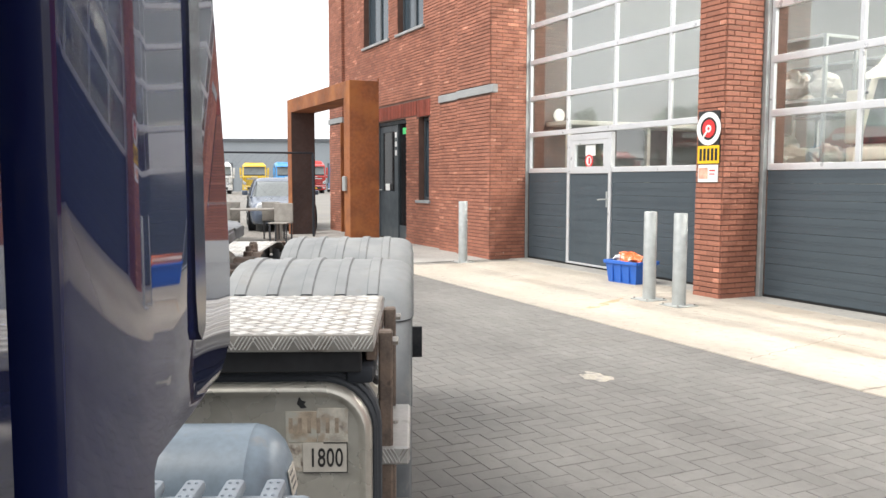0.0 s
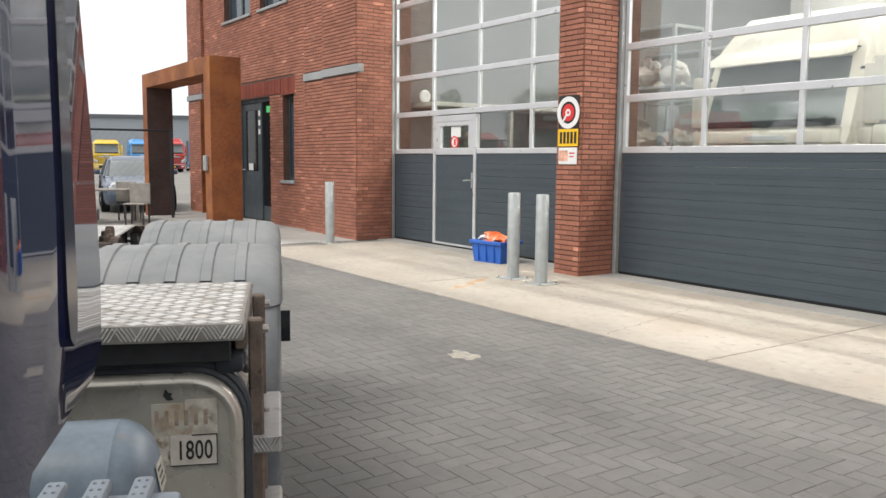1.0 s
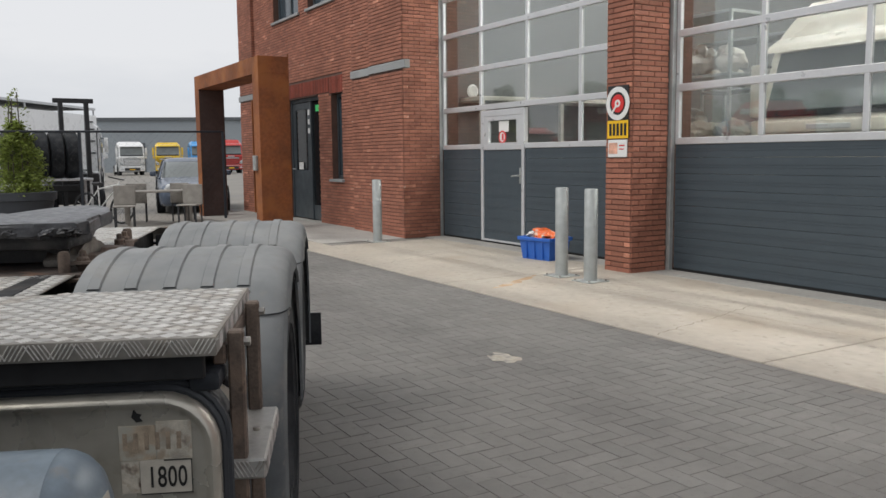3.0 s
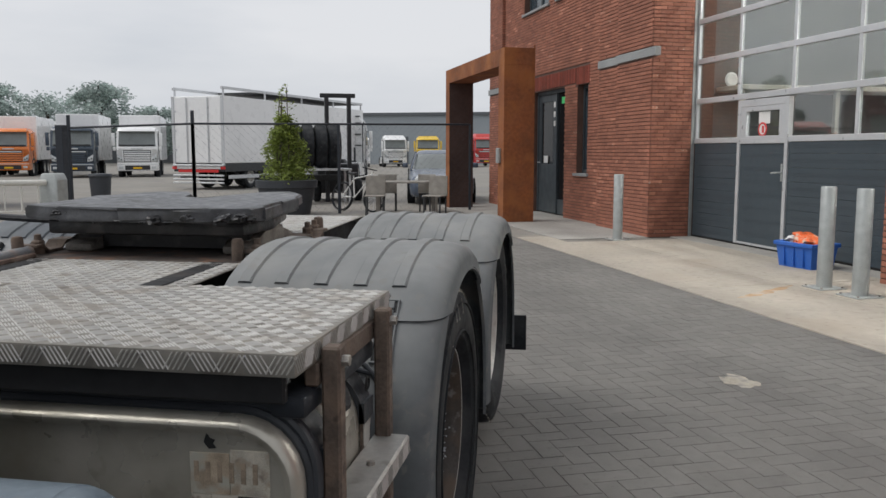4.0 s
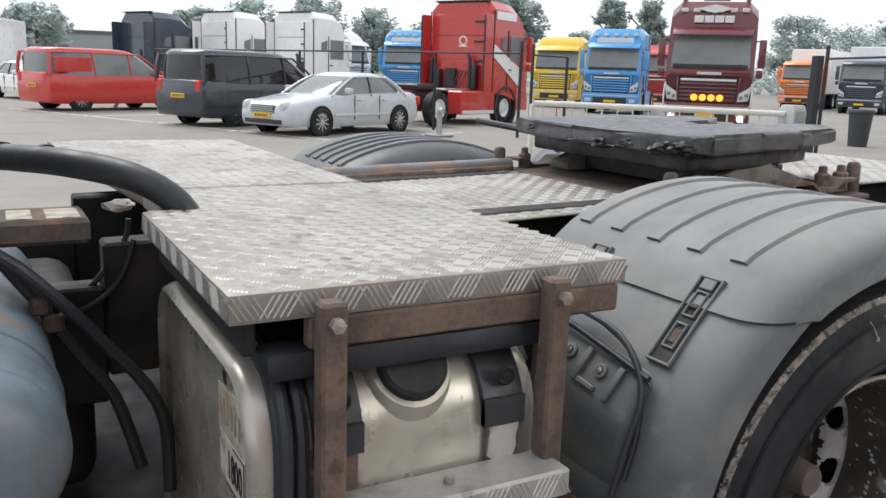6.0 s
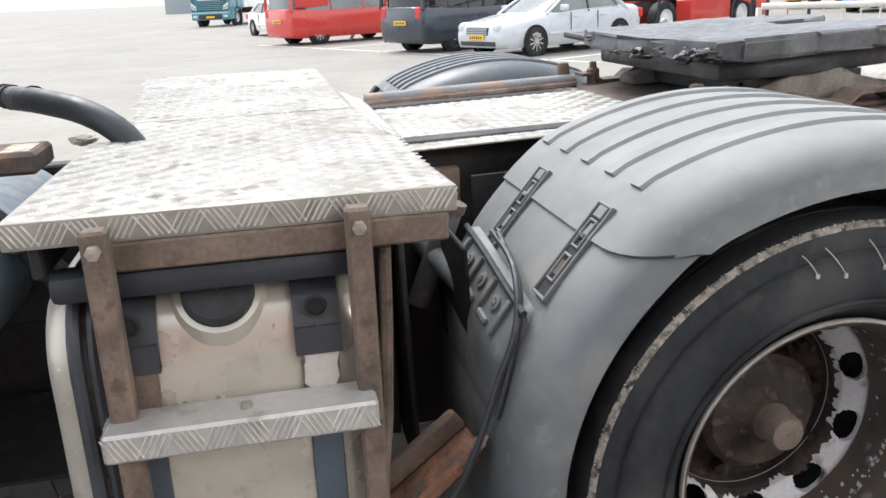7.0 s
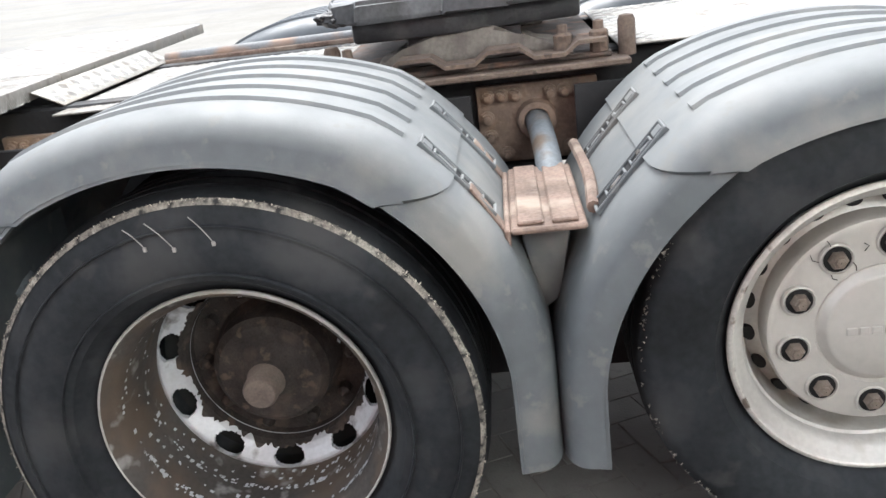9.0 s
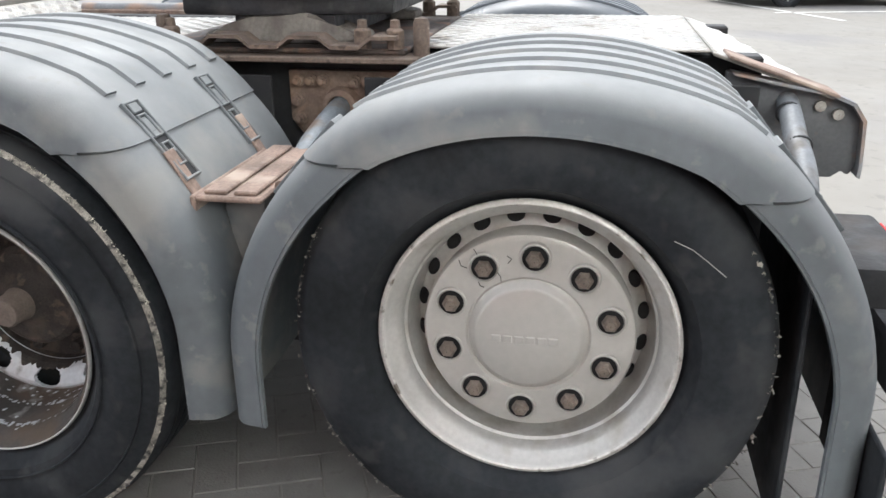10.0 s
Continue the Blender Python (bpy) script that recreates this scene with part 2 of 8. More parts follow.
M["pipe_blue"] = surf("blue_grey_pipe", (0.19, 0.21, 0.225), 0.55, var=0.25, scale=8, bump=0.1, dirt=(0.16, 0.12, 0.09), amount=0.35, dscale=9)
M["tube_grey"] = surf("dull_grey_tube", (0.15, 0.16, 0.17), 0.55, var=0.25, scale=9, bump=0.1, dirt=(0.10, 0.09, 0.08), amount=0.4, dscale=9)
M["hose"] = surf("black_hose", (0.03, 0.034, 0.04), 0.5, var=0.15, scale=10, bump=0.1)
M["paper"] = surf("torn_label", (0.33, 0.27, 0.2), 0.8, var=0.35, scale=30, bump=0.1, dirt=(0.37, 0.36, 0.31), amount=0.6, dscale=28)
M["label_pale"] = surf("label_pale", (0.47, 0.44, 0.38), 0.7, var=0.1, scale=30, bump=0.05)
M["cab_blue"] = surf("dark_blue_paint", (0.008, 0.012, 0.05), 0.04, var=0.1, scale=2, bump=0.0, coat=0.12, spec=0.5, rvar=0.015)
M["paper_pale"] = surf("torn_label_pale", (0.42, 0.39, 0.33), 0.8, speck=((0.10, 0.07, 0.055), 22, 1.0), var=0.3, scale=30, bump=0.1, dirt=(0.3, 0.25, 0.19), amount=0.5, dscale=40)
M["paper_dark"] = surf("torn_label_dark", (0.27, 0.215, 0.16), 0.8, var=0.35, scale=40, bump=0.1)
M["rusty_dark"] = surf("dark_rusty_beam", (0.075, 0.06, 0.052), 0.8, var=0.35, scale=9, bump=0.4, dirt=(0.16, 0.09, 0.06), amount=0.35, dscale=12)
M["dark_seam"] = surf("dark_seam", (0.005, 0.007, 0.025), 0.12, var=0.1, bump=0, rvar=0.03)
M["tread_clean"] = surf("step_plate", (0.40, 0.39, 0.365), 0.42, metal=0.35, var=0.15, scale=5, bump=0.08, speck=((0.2, 0.18, 0.15), 14, 0.6))
M["tread_edge"] = surf("edge_bar", (0.47, 0.46, 0.435), 0.42, metal=0.35, var=0.15, scale=5, bump=0.05, speck=((0.22, 0.2, 0.165), 15, 0.7))
M["strap_blue"] = surf("dark_blue_strap", (0.06, 0.078, 0.10), 0.5, var=0.15, scale=6, bump=0.05, dirt=(0.12, 0.115, 0.1), amount=0.3, dscale=9)
M["rubber_mat"] = surf("black_rubber_mat", (0.017, 0.021, 0.028), 0.6, var=0.2, scale=8, bump=0.15)
M["rusty_nut"] = surf("rusty_nut", (0.20, 0.165, 0.135), 0.6, metal=0.3, var=0.3, scale=30, bump=0.2)
M["worn_lip"] = surf("worn_rim_lip", (0.60, 0.58, 0.54), 0.5, metal=0.3, var=0.2, scale=9, bump=0.2, speck=((0.13, 0.10, 0.075), 30, 0.9))
M["bracket_grey"] = surf("dull_bracket_grey", (0.10, 0.102, 0.105), 0.7, var=0.2, scale=8, bump=0.1, dirt=(0.2, 0.13, 0.09), amount=0.25, dscale=9)
M["stained_paint"] = surf("stained_vessel_paint", (0.20, 0.175, 0.14), 0.7, var=0.3, scale=9, bump=0.2, dirt=(0.24, 0.115, 0.06), amount=0.45, dscale=16)
M["cab_plastic"] = surf("cab_step_plastic", (0.22, 0.25, 0.28), 0.5, var=0.08, scale=5, bump=0.05)


# ---- builders ----
def ring(bm, points):
    return [bm.verts.new(p) for p in points]


def skin(bm, rings, closed=True, caps=(True, True)):
    """Quads between rings of as many points; closed: each ring runs round."""
    rows = [ring(bm, r) for r in rings]
    k = len(rows[0])
    for a, b in zip(rows, rows[1:]):
        for i in range(k if closed else k - 1):
            j = (i + 1) % k
            bm.faces.new((a[i], a[j], b[j], b[i]))
    if closed and caps[0]:
        bm.faces.new(rows[0][::-1])
    if closed and caps[1]:
        bm.faces.new(rows[-1])
    return rows


def slab(lo, hi, bevel=0.0, seg=1, bm=None):
    """A box from corner to corner, with its edges rounded."""
    bm = bm or bmesh.new()
    (x0, y0, z0), (x1, y1, z1) = lo, hi
    v = [bm.verts.new((x, y, z)) for z in (z0, z1) for y in (y0, y1) for x in (x0, x1)]
    made = [bm.faces.new([v[i] for i in f]) for f in ((0, 2, 3, 1), (4, 5, 7, 6), (0, 1, 5, 4), (2, 6, 7, 3), (0, 4, 6, 2), (1, 3, 7, 5))]
    if bevel:
        edges = {e for f in made for e in f.edges}
        bmesh.ops.bevel(bm, geom=list(edges), offset=bevel, segments=seg, affect="EDGES", profile=0.5)
    return bm


def turned(profile, seg=48, axis="x", bm=None, at=(0, 0, 0)):
    """Turns (r, along) points round an axis through at."""
    bm = bm or bmesh.new()
    rows = []
    for r, s in profile:
        row = []
        for i in range(seg):
            a = 2 * math.pi * i / seg
            c, d = r * math.cos(a), r * math.sin(a)
            p = {"x": (s, c, d), "y": (c, s, d), "z": (c, d, s)}[axis]
            row.append((p[0] + at[0], p[1] + at[1], p[2] + at[2]))
        rows.append(row)
    skin(bm, rows, True, (False, False))
    return bm


def tube(points, r, seg=10, bm=None, smooth=4):
    """A round bar along points, rounded between them."""
    bm = bm or bmesh.new()
    pts = [Vector(p) for p in points]
    if smooth > 1 and len(pts) > 2:
        fine = []
        for i in range(len(pts) - 1):
            p0, p1, p2, p3 = pts[max(i - 1, 0)], pts[i], pts[i + 1], pts[min(i + 2, len(pts) - 1)]
            for k in range(smooth):
                t = k / smooth
                fine.append(0.5 * (2 * p1 + (p2 - p0) * t + (2 * p0 - 5 * p1 + 4 * p2 - p3) * t * t + (3 * p1 - p0 - 3 * p2 + p3) * t ** 3))
        pts = fine + [pts[-1]]
    rows, up = [], None
    for i, p in enumerate(pts):
        d = (pts[min(i + 1, len(pts) - 1)] - pts[max(i - 1, 0)]).normalized()
        up = d.orthogonal().normalized() if up is None else (up - d * up.dot(d)).normalized()
        side = d.cross(up)
        rows.append([p + r * (up * math.cos(2 * math.pi * k / seg) + side * math.sin(2 * math.pi * k / seg)) for k in range(seg)])
    skin(bm, rows)
    return bm


def prism(outline, lo, hi, axis="x", bm=None, bevel=0.0):
    """A flat outline (two coordinates) given depth along an axis."""
    bm = bm or bmesh.new()
    put = {"x": lambda p, s: (s, p[0], p[1]), "y": lambda p, s: (p[0], s, p[1]), "z": lambda p, s: (p[0], p[1], s)}[axis]
    a, b = ring(bm, [put(p, lo) for p in outline]), ring(bm, [put(p, hi) for p in outline])
    k = len(outline)
    faces = [bm.faces.new(a), bm.faces.new(b)] + [bm.faces.new((a[i], a[(i + 1) % k], b[(i + 1) % k], b[i])) for i in range(k)]
    if bevel:
        bmesh.ops.bevel(bm, geom=list({e for f in faces for e in f.edges}), offset=bevel, segments=2, affect="EDGES", profile=0.5)
    return bm


def moved(bm, m):
    bm.transform(m)
    return bm


def mesh_of(name, bm, material, smooth=35):
    bmesh.ops.recalc_face_normals(bm, faces=bm.faces)
    me = bpy.data.meshes.new(name)
    bm.to_mesh(me)
    bm.free()
    me.materials.append(material)
    if smooth:
        me.shade_smooth()
        me.set_sharp_from_angle(angle=radians(smooth))
    return me


def thing(name, label, category, at=None, group="", kind=""):
    ob = new(name)
    ob.matrix_basis = at or Matrix.Identity(4)
    ob.empty_display_size = 0.1
    return tagged(ob, label, category, group, kind)


def part(name, bm, material, parent, label="", smooth=35):
    ob = new(name, mesh_of(name, bm, material, smooth))
    ob.parent = parent
    return tagged(ob, label) if label else ob


def solid(name, bm, material, label, category, at=None, group="", kind="", smooth=35):
    ob = new(name, mesh_of(name, bm, material, smooth))
    ob.matrix_basis = at or Matrix.Identity(4)
    return tagged(ob, label, category, group, kind)


def piece(name, me, parent, m):
    ob = new(name, me)
    ob.parent = parent
    ob.matrix_basis = m
    return ob


# ---- ground ----
def fall(x):
    """The yard drains away from the workshop: its height at x."""
    k = min(1.0, max(0.0, (-3.5 - x) / 9.5))
    return -0.155 * k * k * (3 - 2 * k)


bm = bmesh.new()
skin(bm, [[(x, y, fall(x)) for y in (-900, -60, 0, 60, 900)] for x in (900, 60, 10, -3.5, -4.5, -5.5, -6.5, -7.5, -8.5, -9.5, -10.5, -11.5, -12.2, -13, -20, -60, -900)], False)
solid("ground", bm, M["asphalt"], "pale grey-brown paved yard reaching the horizon", "ground", Matrix.Translation((0, 0, -0.014)), kind="structure", smooth=0)

TURN = 23.3
SITE = pose(5.27, 10.83, 0, 0, 0, 90 + TURN)  # x along the building, y out to the yard

apron = thing("pavement", "pale concrete apron along the workshop gates, stained and jointed", "pavement", SITE, kind="structure")


def pad(x0, x1, y0, y1, material=None, label=""):
    part("concrete_slab", slab((x0, y0, -0.1), (x1, y1, 0.004), 0.006), material or M["concrete"], apron, label)


for x0, x1 in ((-12.0, -8.0), (-7.985, -3.635), (-3.62, 0.62), (0.635, 5.0)):
    pad(x0, x1, 0.43, 2.90)
for x0, x1 in ((-12.0, -3.63), (-3.62, 0.0), (0.47, 5.39)):
    pad(x0, x1, -0.25, 0.42, M["concrete_grey"], "grey concrete sill before the gate")
part("concrete_slab", slab((5.01, 2.35, -0.1), (5.9, 2.90, 0.003), 0.006), M["concrete"], apron)
part("concrete_slab", prism([(5.41, 0.0), (15.5, 0.0), (15.5, 2.34), (5.41, 2.34)], -0.1, 0.002, "z"), M["concrete_grey"], apron, "grey paved strip before the entrance")
# rust run and tyre marks on the slab
stain = surf("rust_stain", (0.40, 0.26, 0.14), 0.85, var=0.3, scale=6, bump=0.0, dirt=(0.46, 0.41, 0.34), amount=0.75, dscale=5)
bm = bmesh.new()
rows = []
rng = random.Random(3)
for i in range(15):
    s = i / 14
    w = 0.10 * math.sin(math.pi * s) ** 0.6 * (0.7 + 0.6 * rng.random()) + 0.005
    rows.append([(0.55 - 0.55 * s + 0.3 * w, 1.65 + 1.0 * s, 0.0046), (0.55 - 0.55 * s - w, 1.65 + 1.0 * s, 0.0046)])
skin(bm, rows, False)
part("rust_run", bm, stain, apron, "brown rust run on the concrete", 0)
crack = surf("crack", (0.19, 0.17, 0.14), 0.95, var=0.2, scale=9, bump=0)
for seed, xa, ya, xb, yb, wide in ((1, -2.6, 2.86, -2.2, 1.25, 0.006), (2, 2.4, 2.88, 3.1, 1.5, 0.006), (3, -6.2, 1.0, -5.0, 1.9, 0.005), (4, -3.88, 1.62, 0.60, 1.70, 0.004), (5, 0.66, 1.72, 4.98, 1.66, 0.004)):
    rng = random.Random(seed)
    bm, rows = bmesh.new(), []
    for i in range(25):
        f = i / 24
        sway = rng.uniform(-0.022, 0.022) if seed < 4 else rng.uniform(-0.004, 0.004)
        w = wide * rng.uniform(0.4, 1.0)
        dx, dy = xb - xa, yb - ya
        q = math.hypot(dx, dy)
        cx, cy = xa + dx * f - dy / q * sway, ya + dy * f + dx / q * sway
        rows.append([(cx - dy / q * w, cy + dx / q * w, 0.0052), (cx + dy / q * w, cy - dx / q * w, 0.0052)])
    skin(bm, rows, False)
    part("crack", bm, crack, apron, "dark crack in the concrete", 0)
pale = surf("pale_spot", (0.42, 0.38, 0.31), 0.9, var=0.3, scale=9, bump=0.0, dirt=(0.25, 0.24, 0.22), amount=0.6, dscale=12)


# pavers in herringbone, along and across the building
def paver_mesh(name, along, material):
    a, b, e, h = (0.1045, 0.0517, 0.0025, 0.014) if along else (0.0517, 0.1045, 0.0025, 0.014)
    bm = bmesh.new()
    skin(bm, [[(-a, -b, -h), (a, -b, -h), (a, b, -h), (-a, b, -h)], [(-a, -b, -0.004), (a, -b, -0.004), (a, b, -0.004), (-a, b, -0.004)],
              [(-a + e, -b + e, 0), (a - e, -b + e, 0), (a - e, b - e, 0), (-a + e, b - e, 0)]], True, (False, True))
    return mesh_of(name, bm, material, 0)


paving = thing("pavement", "grey concrete pavers laid in herringbone, worn and dusty", "pavement", SITE, kind="structure")
part("bedding_sand", prism([(-12, 2.91), (8, 2.91), (8, 4.7), (-4.5, 9.2), (-12, 9.2)], -0.1, -0.0035, "z"), M["joint_sand"], paving, "dark joint sand", 0)
PAVER = (paver_mesh("paver", True, M["paver_piece"]), paver_mesh("paver", False, M["paver_piece"]))
cells, near_pavers = [], []
W = 0.1055
for i in range(-100, 64):
    for j in range(0, 60):
        d = (i - j) % 4
        if d not in (0, 3):
            continue
        x, y = (W * (i + 1), 2.915 + W * (j + 0.5)) if d == 0 else (W * (i + 0.5), 2.915 + W * (j + 1))
        if y > min(9.15, 7.55 - 0.36 * x):  # the pavers end at a slant against the yard
            continue
        (near_pavers if -8.6 < x < -5.1 and 4.6 < y < 6.5 else cells).append((x, y, d == 0))
keep = near_pavers[:300]
cells += near_pavers[300:]
verts, faces = [], []
rng = random.Random(5)
for x, y, along in cells:
    a, b = (0.1045, 0.0517) if along else (0.0517, 0.1045)
    z, e = rng.uniform(-0.0015, 0.0), 0.0025
    k = len(verts)
    verts += [(x + p * a, y + q * b, -0.013) for p, q in ((-1, -1), (1, -1), (1, 1), (-1, 1))]
    verts += [(x + p * a, y + q * b, z - 0.004) for p, q in ((-1, -1), (1, -1), (1, 1), (-1, 1))]
    verts += [(x + p * (a - e), y + q * (b - e), z + rng.uniform(-0.001, 0.001)) for p, q in ((-1, -1), (1, -1), (1, 1), (-1, 1))]
    for s in (0, 4):
        faces += [(k + s + n_, k + s + (n_ + 1) % 4, k + s + 4 + (n_ + 1) % 4, k + s + 4 + n_) for n_ in range(4)]
    faces.append((k + 8, k + 9, k + 10, k + 11))
me = bpy.data.meshes.new("pavers")
me.from_pydata(verts, [], faces)
me.materials.append(M["paver"])
ob = new("pavers", me)
ob.parent = paving
tagged(ob, kind="stuff")
bm = bmesh.new()
rng = random.Random(8)
pts = [(0.17 * (0.6 + 0.6 * rng.random()) * math.cos(2 * math.pi * k / 22), 0.11 * (0.6 + 0.6 * rng.random()) * math.sin(2 * math.pi * k / 22), 0.0015) for k in range(22)]
bm.faces.new(ring(bm, pts))
ob = part("pale_spill", bm, pale, paving, "pale sandy spill on the pavers", 0)
ob.matrix_basis = Matrix.Translation((-2.57, 4.28, 0))


# ---- workshop building (along, out, up) ----
def brick_fields(parent, fields, keep=0, seed=1, material="brick"):
    """Courses of bricks on upright fields: (x0, y0, x1, y1, z0, z1, nx, ny, holes); holes are (s0, s1, z0, z1) along the field."""
    rng = random.Random(seed)
    L, H, C = 0.22, 0.0625, 0.011
    joined, single, count = ([], []), [], 0
    pale = ([], [])
    for x0, y0, x1, y1, z0, z1, nx, ny, holes in fields:
        length = math.hypot(x1 - x0, y1 - y0)
        ux, uy = (x1 - x0) / length, (y1 - y0) / length
        for c in range(int((z1 - z0) / H)):
            za = z0 + c * H
            zb = za + H - C
            s = -(L / 2) * (c % 2)
            while s < length:
                a, b = max(s, 0.004), min(s + L - 0.004, length - 0.004)
                s += L
                spans = [(a, b)]
                for h0, h1, hz0, hz1 in holes:
                    if zb > hz0 and za < hz1:
                        spans = [q for p in spans for q in ((p[0], min(p[1], h0)), (max(p[0], h1), p[1]))]
                for a, b in spans:
                    if b - a < 0.03:
                        continue
                    out = 0.010 + rng.uniform(-0.003, 0.003)
                    if count < keep and b - a > L - 0.02:
                        single.append((x0 + ux * (a + b) / 2, y0 + uy * (a + b) / 2, (za + zb) / 2, math.atan2(uy, ux), nx * -uy + ny * ux))
                        count += 1
                        continue
                    box, fs = pale if rng.random() < (0.045 if material == "brick" else 0) else joined
                    k = len(box)
                    for o, e in ((0.0, 0.0), (out, 0.0), (out + 0.003, 0.004)):
                        for p, z in ((a + e, za + e), (b - e, za + e), (b - e, zb - e), (a + e, zb - e)):
                            box.append((x0 + ux * p + nx * o, y0 + uy * p + ny * o, z))
                    for r in (0, 4):
                        fs.extend((k + r + i, k + r + (i + 1) % 4, k + r + 4 + (i + 1) % 4, k + r + 4 + i) for i in range(4))
                    fs.append((k + 8, k + 9, k + 10, k + 11))
    for (box, fs), mat, nm in ((joined, M[material], "bricks"), (pale, M["brick_pale"], "pale_bricks")):
        if not fs:
            continue
        me = bpy.data.meshes.new(nm)
        me.from_pydata(box, [], fs)
        bm = bmesh.new()
        bm.from_mesh(me)
        bmesh.ops.recalc_face_normals(bm, faces=bm.faces)
        bm.to_mesh(me)
        bm.free()
        me.materials.append(mat)
        ob = new(nm, me)
        ob.parent = parent
        tagged(ob, kind="stuff")
    if single:
        bm = bmesh.new()
        a, h = (L - 0.004) / 2, (H - C) / 2
        skin(bm, [[(-a, 0, -h), (a, 0, -h), (a, 0, h), (-a, 0, h)], [(-a, 0.01, -h), (a, 0.01, -h), (a, 0.01, h), (-a, 0.01, h)],
                  [(-a + 0.004, 0.013, -h + 0.004), (a - 0.004, 0.013, -h + 0.004), (a - 0.004, 0.013, h - 0.004), (-a + 0.004, 0.013, h - 0.004)]], True, (False, True))
        me = mesh_of("brick", bm, M["brick_piece"], 0)
        for x, y, z, a, side in single:
            piece("brick", me, parent, Matrix.Translation((x, y, z)) @ Matrix.Rotation(a if side > 0 else a + math.pi, 4, "Z"))


TOP = 7.2
BRICKWORK = []
# pier between the gates
pier = thing("wall_pier", "red-brown brick pier between two workshop gates", "wall", SITE, kind="structure")
part("core", slab((0.012, -0.3, -0.05), (0.445, 0.667, TOP)), M["mortar"], pier, smooth=0)
BRICKWORK.append((pier, [(0.445, 0.667, 0.012, 0.667, 0.0, TOP, 0, 1, []), (0.012, 0.667, 0.012, 0.10, 0.0, TOP, -1, 0, [])], 300, "brick"))
# stepped brick column beside the gate
column = thing("wall_column", "stepped red brick corner column with a grey stone band", "wall", SITE, kind="structure")
part("core", slab((5.41, -0.3, -0.05), (6.70, 0.81, TOP)), M["mortar"], column, smooth=0)
part("core", slab((6.70, -0.3, -0.05), (7.62, 0.745, TOP)), M["mortar"], column, smooth=0)
BAND = [(-1, 99, 2.90, 3.04)]
BRICKWORK.append((column, [(6.70, 0.81, 5.41, 0.81, 0.0, TOP, 0, 1, BAND), (5.41, 0.81, 5.41, 0.10, 0.0, TOP, -1, 0, []),
                           (7.62, 0.745, 6.70, 0.745, 0.0, TOP, 0, 1, BAND)], 300, "brick"))
part("stone_band", slab((5.27, 0.74, 2.90), (6.70, 0.845, 3.04), 0.006), M["stone"], column, "grey stone band")
part("stone_band", slab((6.705, 0.66, 2.90), (7.62, 0.78, 3.04), 0.006), M["stone"], column, "grey stone band")
# entrance wall with door, narrow window and two upper windows
FRONT = 0.62
HOLES = [(0.77, 1.32, 0.955, 2.72), (2.00, 3.94, 0.0, 2.74), (1.06, 2.48, 4.62, 6.2), (3.03, 4.68, 4.62, 6.2)]
entry = thing("wall_entrance", "red brick wall with entrance door and windows", "wall", SITE, kind="structure")
cuts_x = sorted({7.62, 13.80} | {7.62 + h for hole in HOLES for h in hole[:2]})
cuts_z = sorted({-0.05, TOP} | {h for hole in HOLES for h in hole[2:] if h > 0})
for x0, x1 in zip(cuts_x, cuts_x[1:]):
    for z0, z1 in zip(cuts_z, cuts_z[1:]):
        cx, cz = (x0 + x1) / 2 - 7.62, (z0 + z1) / 2
        if not any(h[0] < cx < h[1] and h[2] < cz < h[3] for h in HOLES):
            part("core", slab((x0, 0.2, z0), (x1, FRONT, z1)), M["mortar"], entry, smooth=0)
SOLDIER = [(0.70, 1.40, 2.72, 3.08), (1.42, 4.20, 2.76, 3.08)]
BRICKWORK.append((entry, [(7.62, FRONT, 13.80, FRONT, 0.0, TOP, 0, 1, HOLES + SOLDIER)], 0, "brick"))
bm = bmesh.new()
for h in SOLDIER:
    s = h[0]
    while s < h[1] - 0.05:
        slab((7.62 + s, FRONT, h[2] + 0.01), (7.62 + s + 0.05, FRONT + 0.012, h[3] - 0.01), bm=bm)
        s += 0.0625
part("soldier_course", bm, M["brick_dark"], entry, "dark red upright bricks over the openings", 0)
# corner column at the far end
corner = thing("wall_corner", "slim red brick column at the building's far corner with a stone band", "wall", SITE, kind="structure")
part("core", slab((13.80, -0.3, -0.05), (14.90, 0.70, TOP)), M["mortar"], corner, smooth=0)
BRICKWORK.append((corner, [(14.90, 0.70, 13.80, 0.70, 0.0, TOP, 0, 1, BAND), (13.80, 0.70, 13.80, FRONT, 0.0, TOP, -1, 0, [])], 0, "brick"))
part("stone_band", slab((13.75, 0.64, 2.90), (14.95, 0.735, 3.04), 0.006), M["stone"], corner, "grey stone band")
part("steel_strip", slab((13.75, 0.62, 0.0), (13.795, 0.77, 2.89), 0.004), M["corten"], corner, "rust-brown steel strip")
# rest of the hall: lintel over the gates, side, back, roof
lintel = thing("wall_lintel", "dark brick wall above the workshop gates", "wall", SITE, kind="structure")
for x0, x1 in ((0.445, 5.41), (-12.0, 0.012)):
    part("core", slab((x0, -0.25, 5.35), (x1, 0.5, TOP)), M["brick_dark"], lintel, smooth=0)
part("core", slab((-12.4, -0.3, 0), (-5.52, 0.6, 5.35)), M["brick_dark"], lintel, smooth=0)
solid("wall_back", slab((-12.4, -12.3, 0), (15.0, -12.0, TOP)), M["white_wall"], "white inside wall of the workshop", "wall", SITE, kind="structure", smooth=0)
solid("wall_side", slab((-12.7, -12.3, 0), (-12.41, 0.5, TOP)), M["white_wall"], "white side wall of the workshop", "wall", SITE, kind="structure", smooth=0)
solid("wall_partition", slab((5.6, -12.0, 0), (5.8, -0.31, TOP)), M["shaded_wall"], "grey inside partition wall", "wall", SITE, kind="structure", smooth=0)
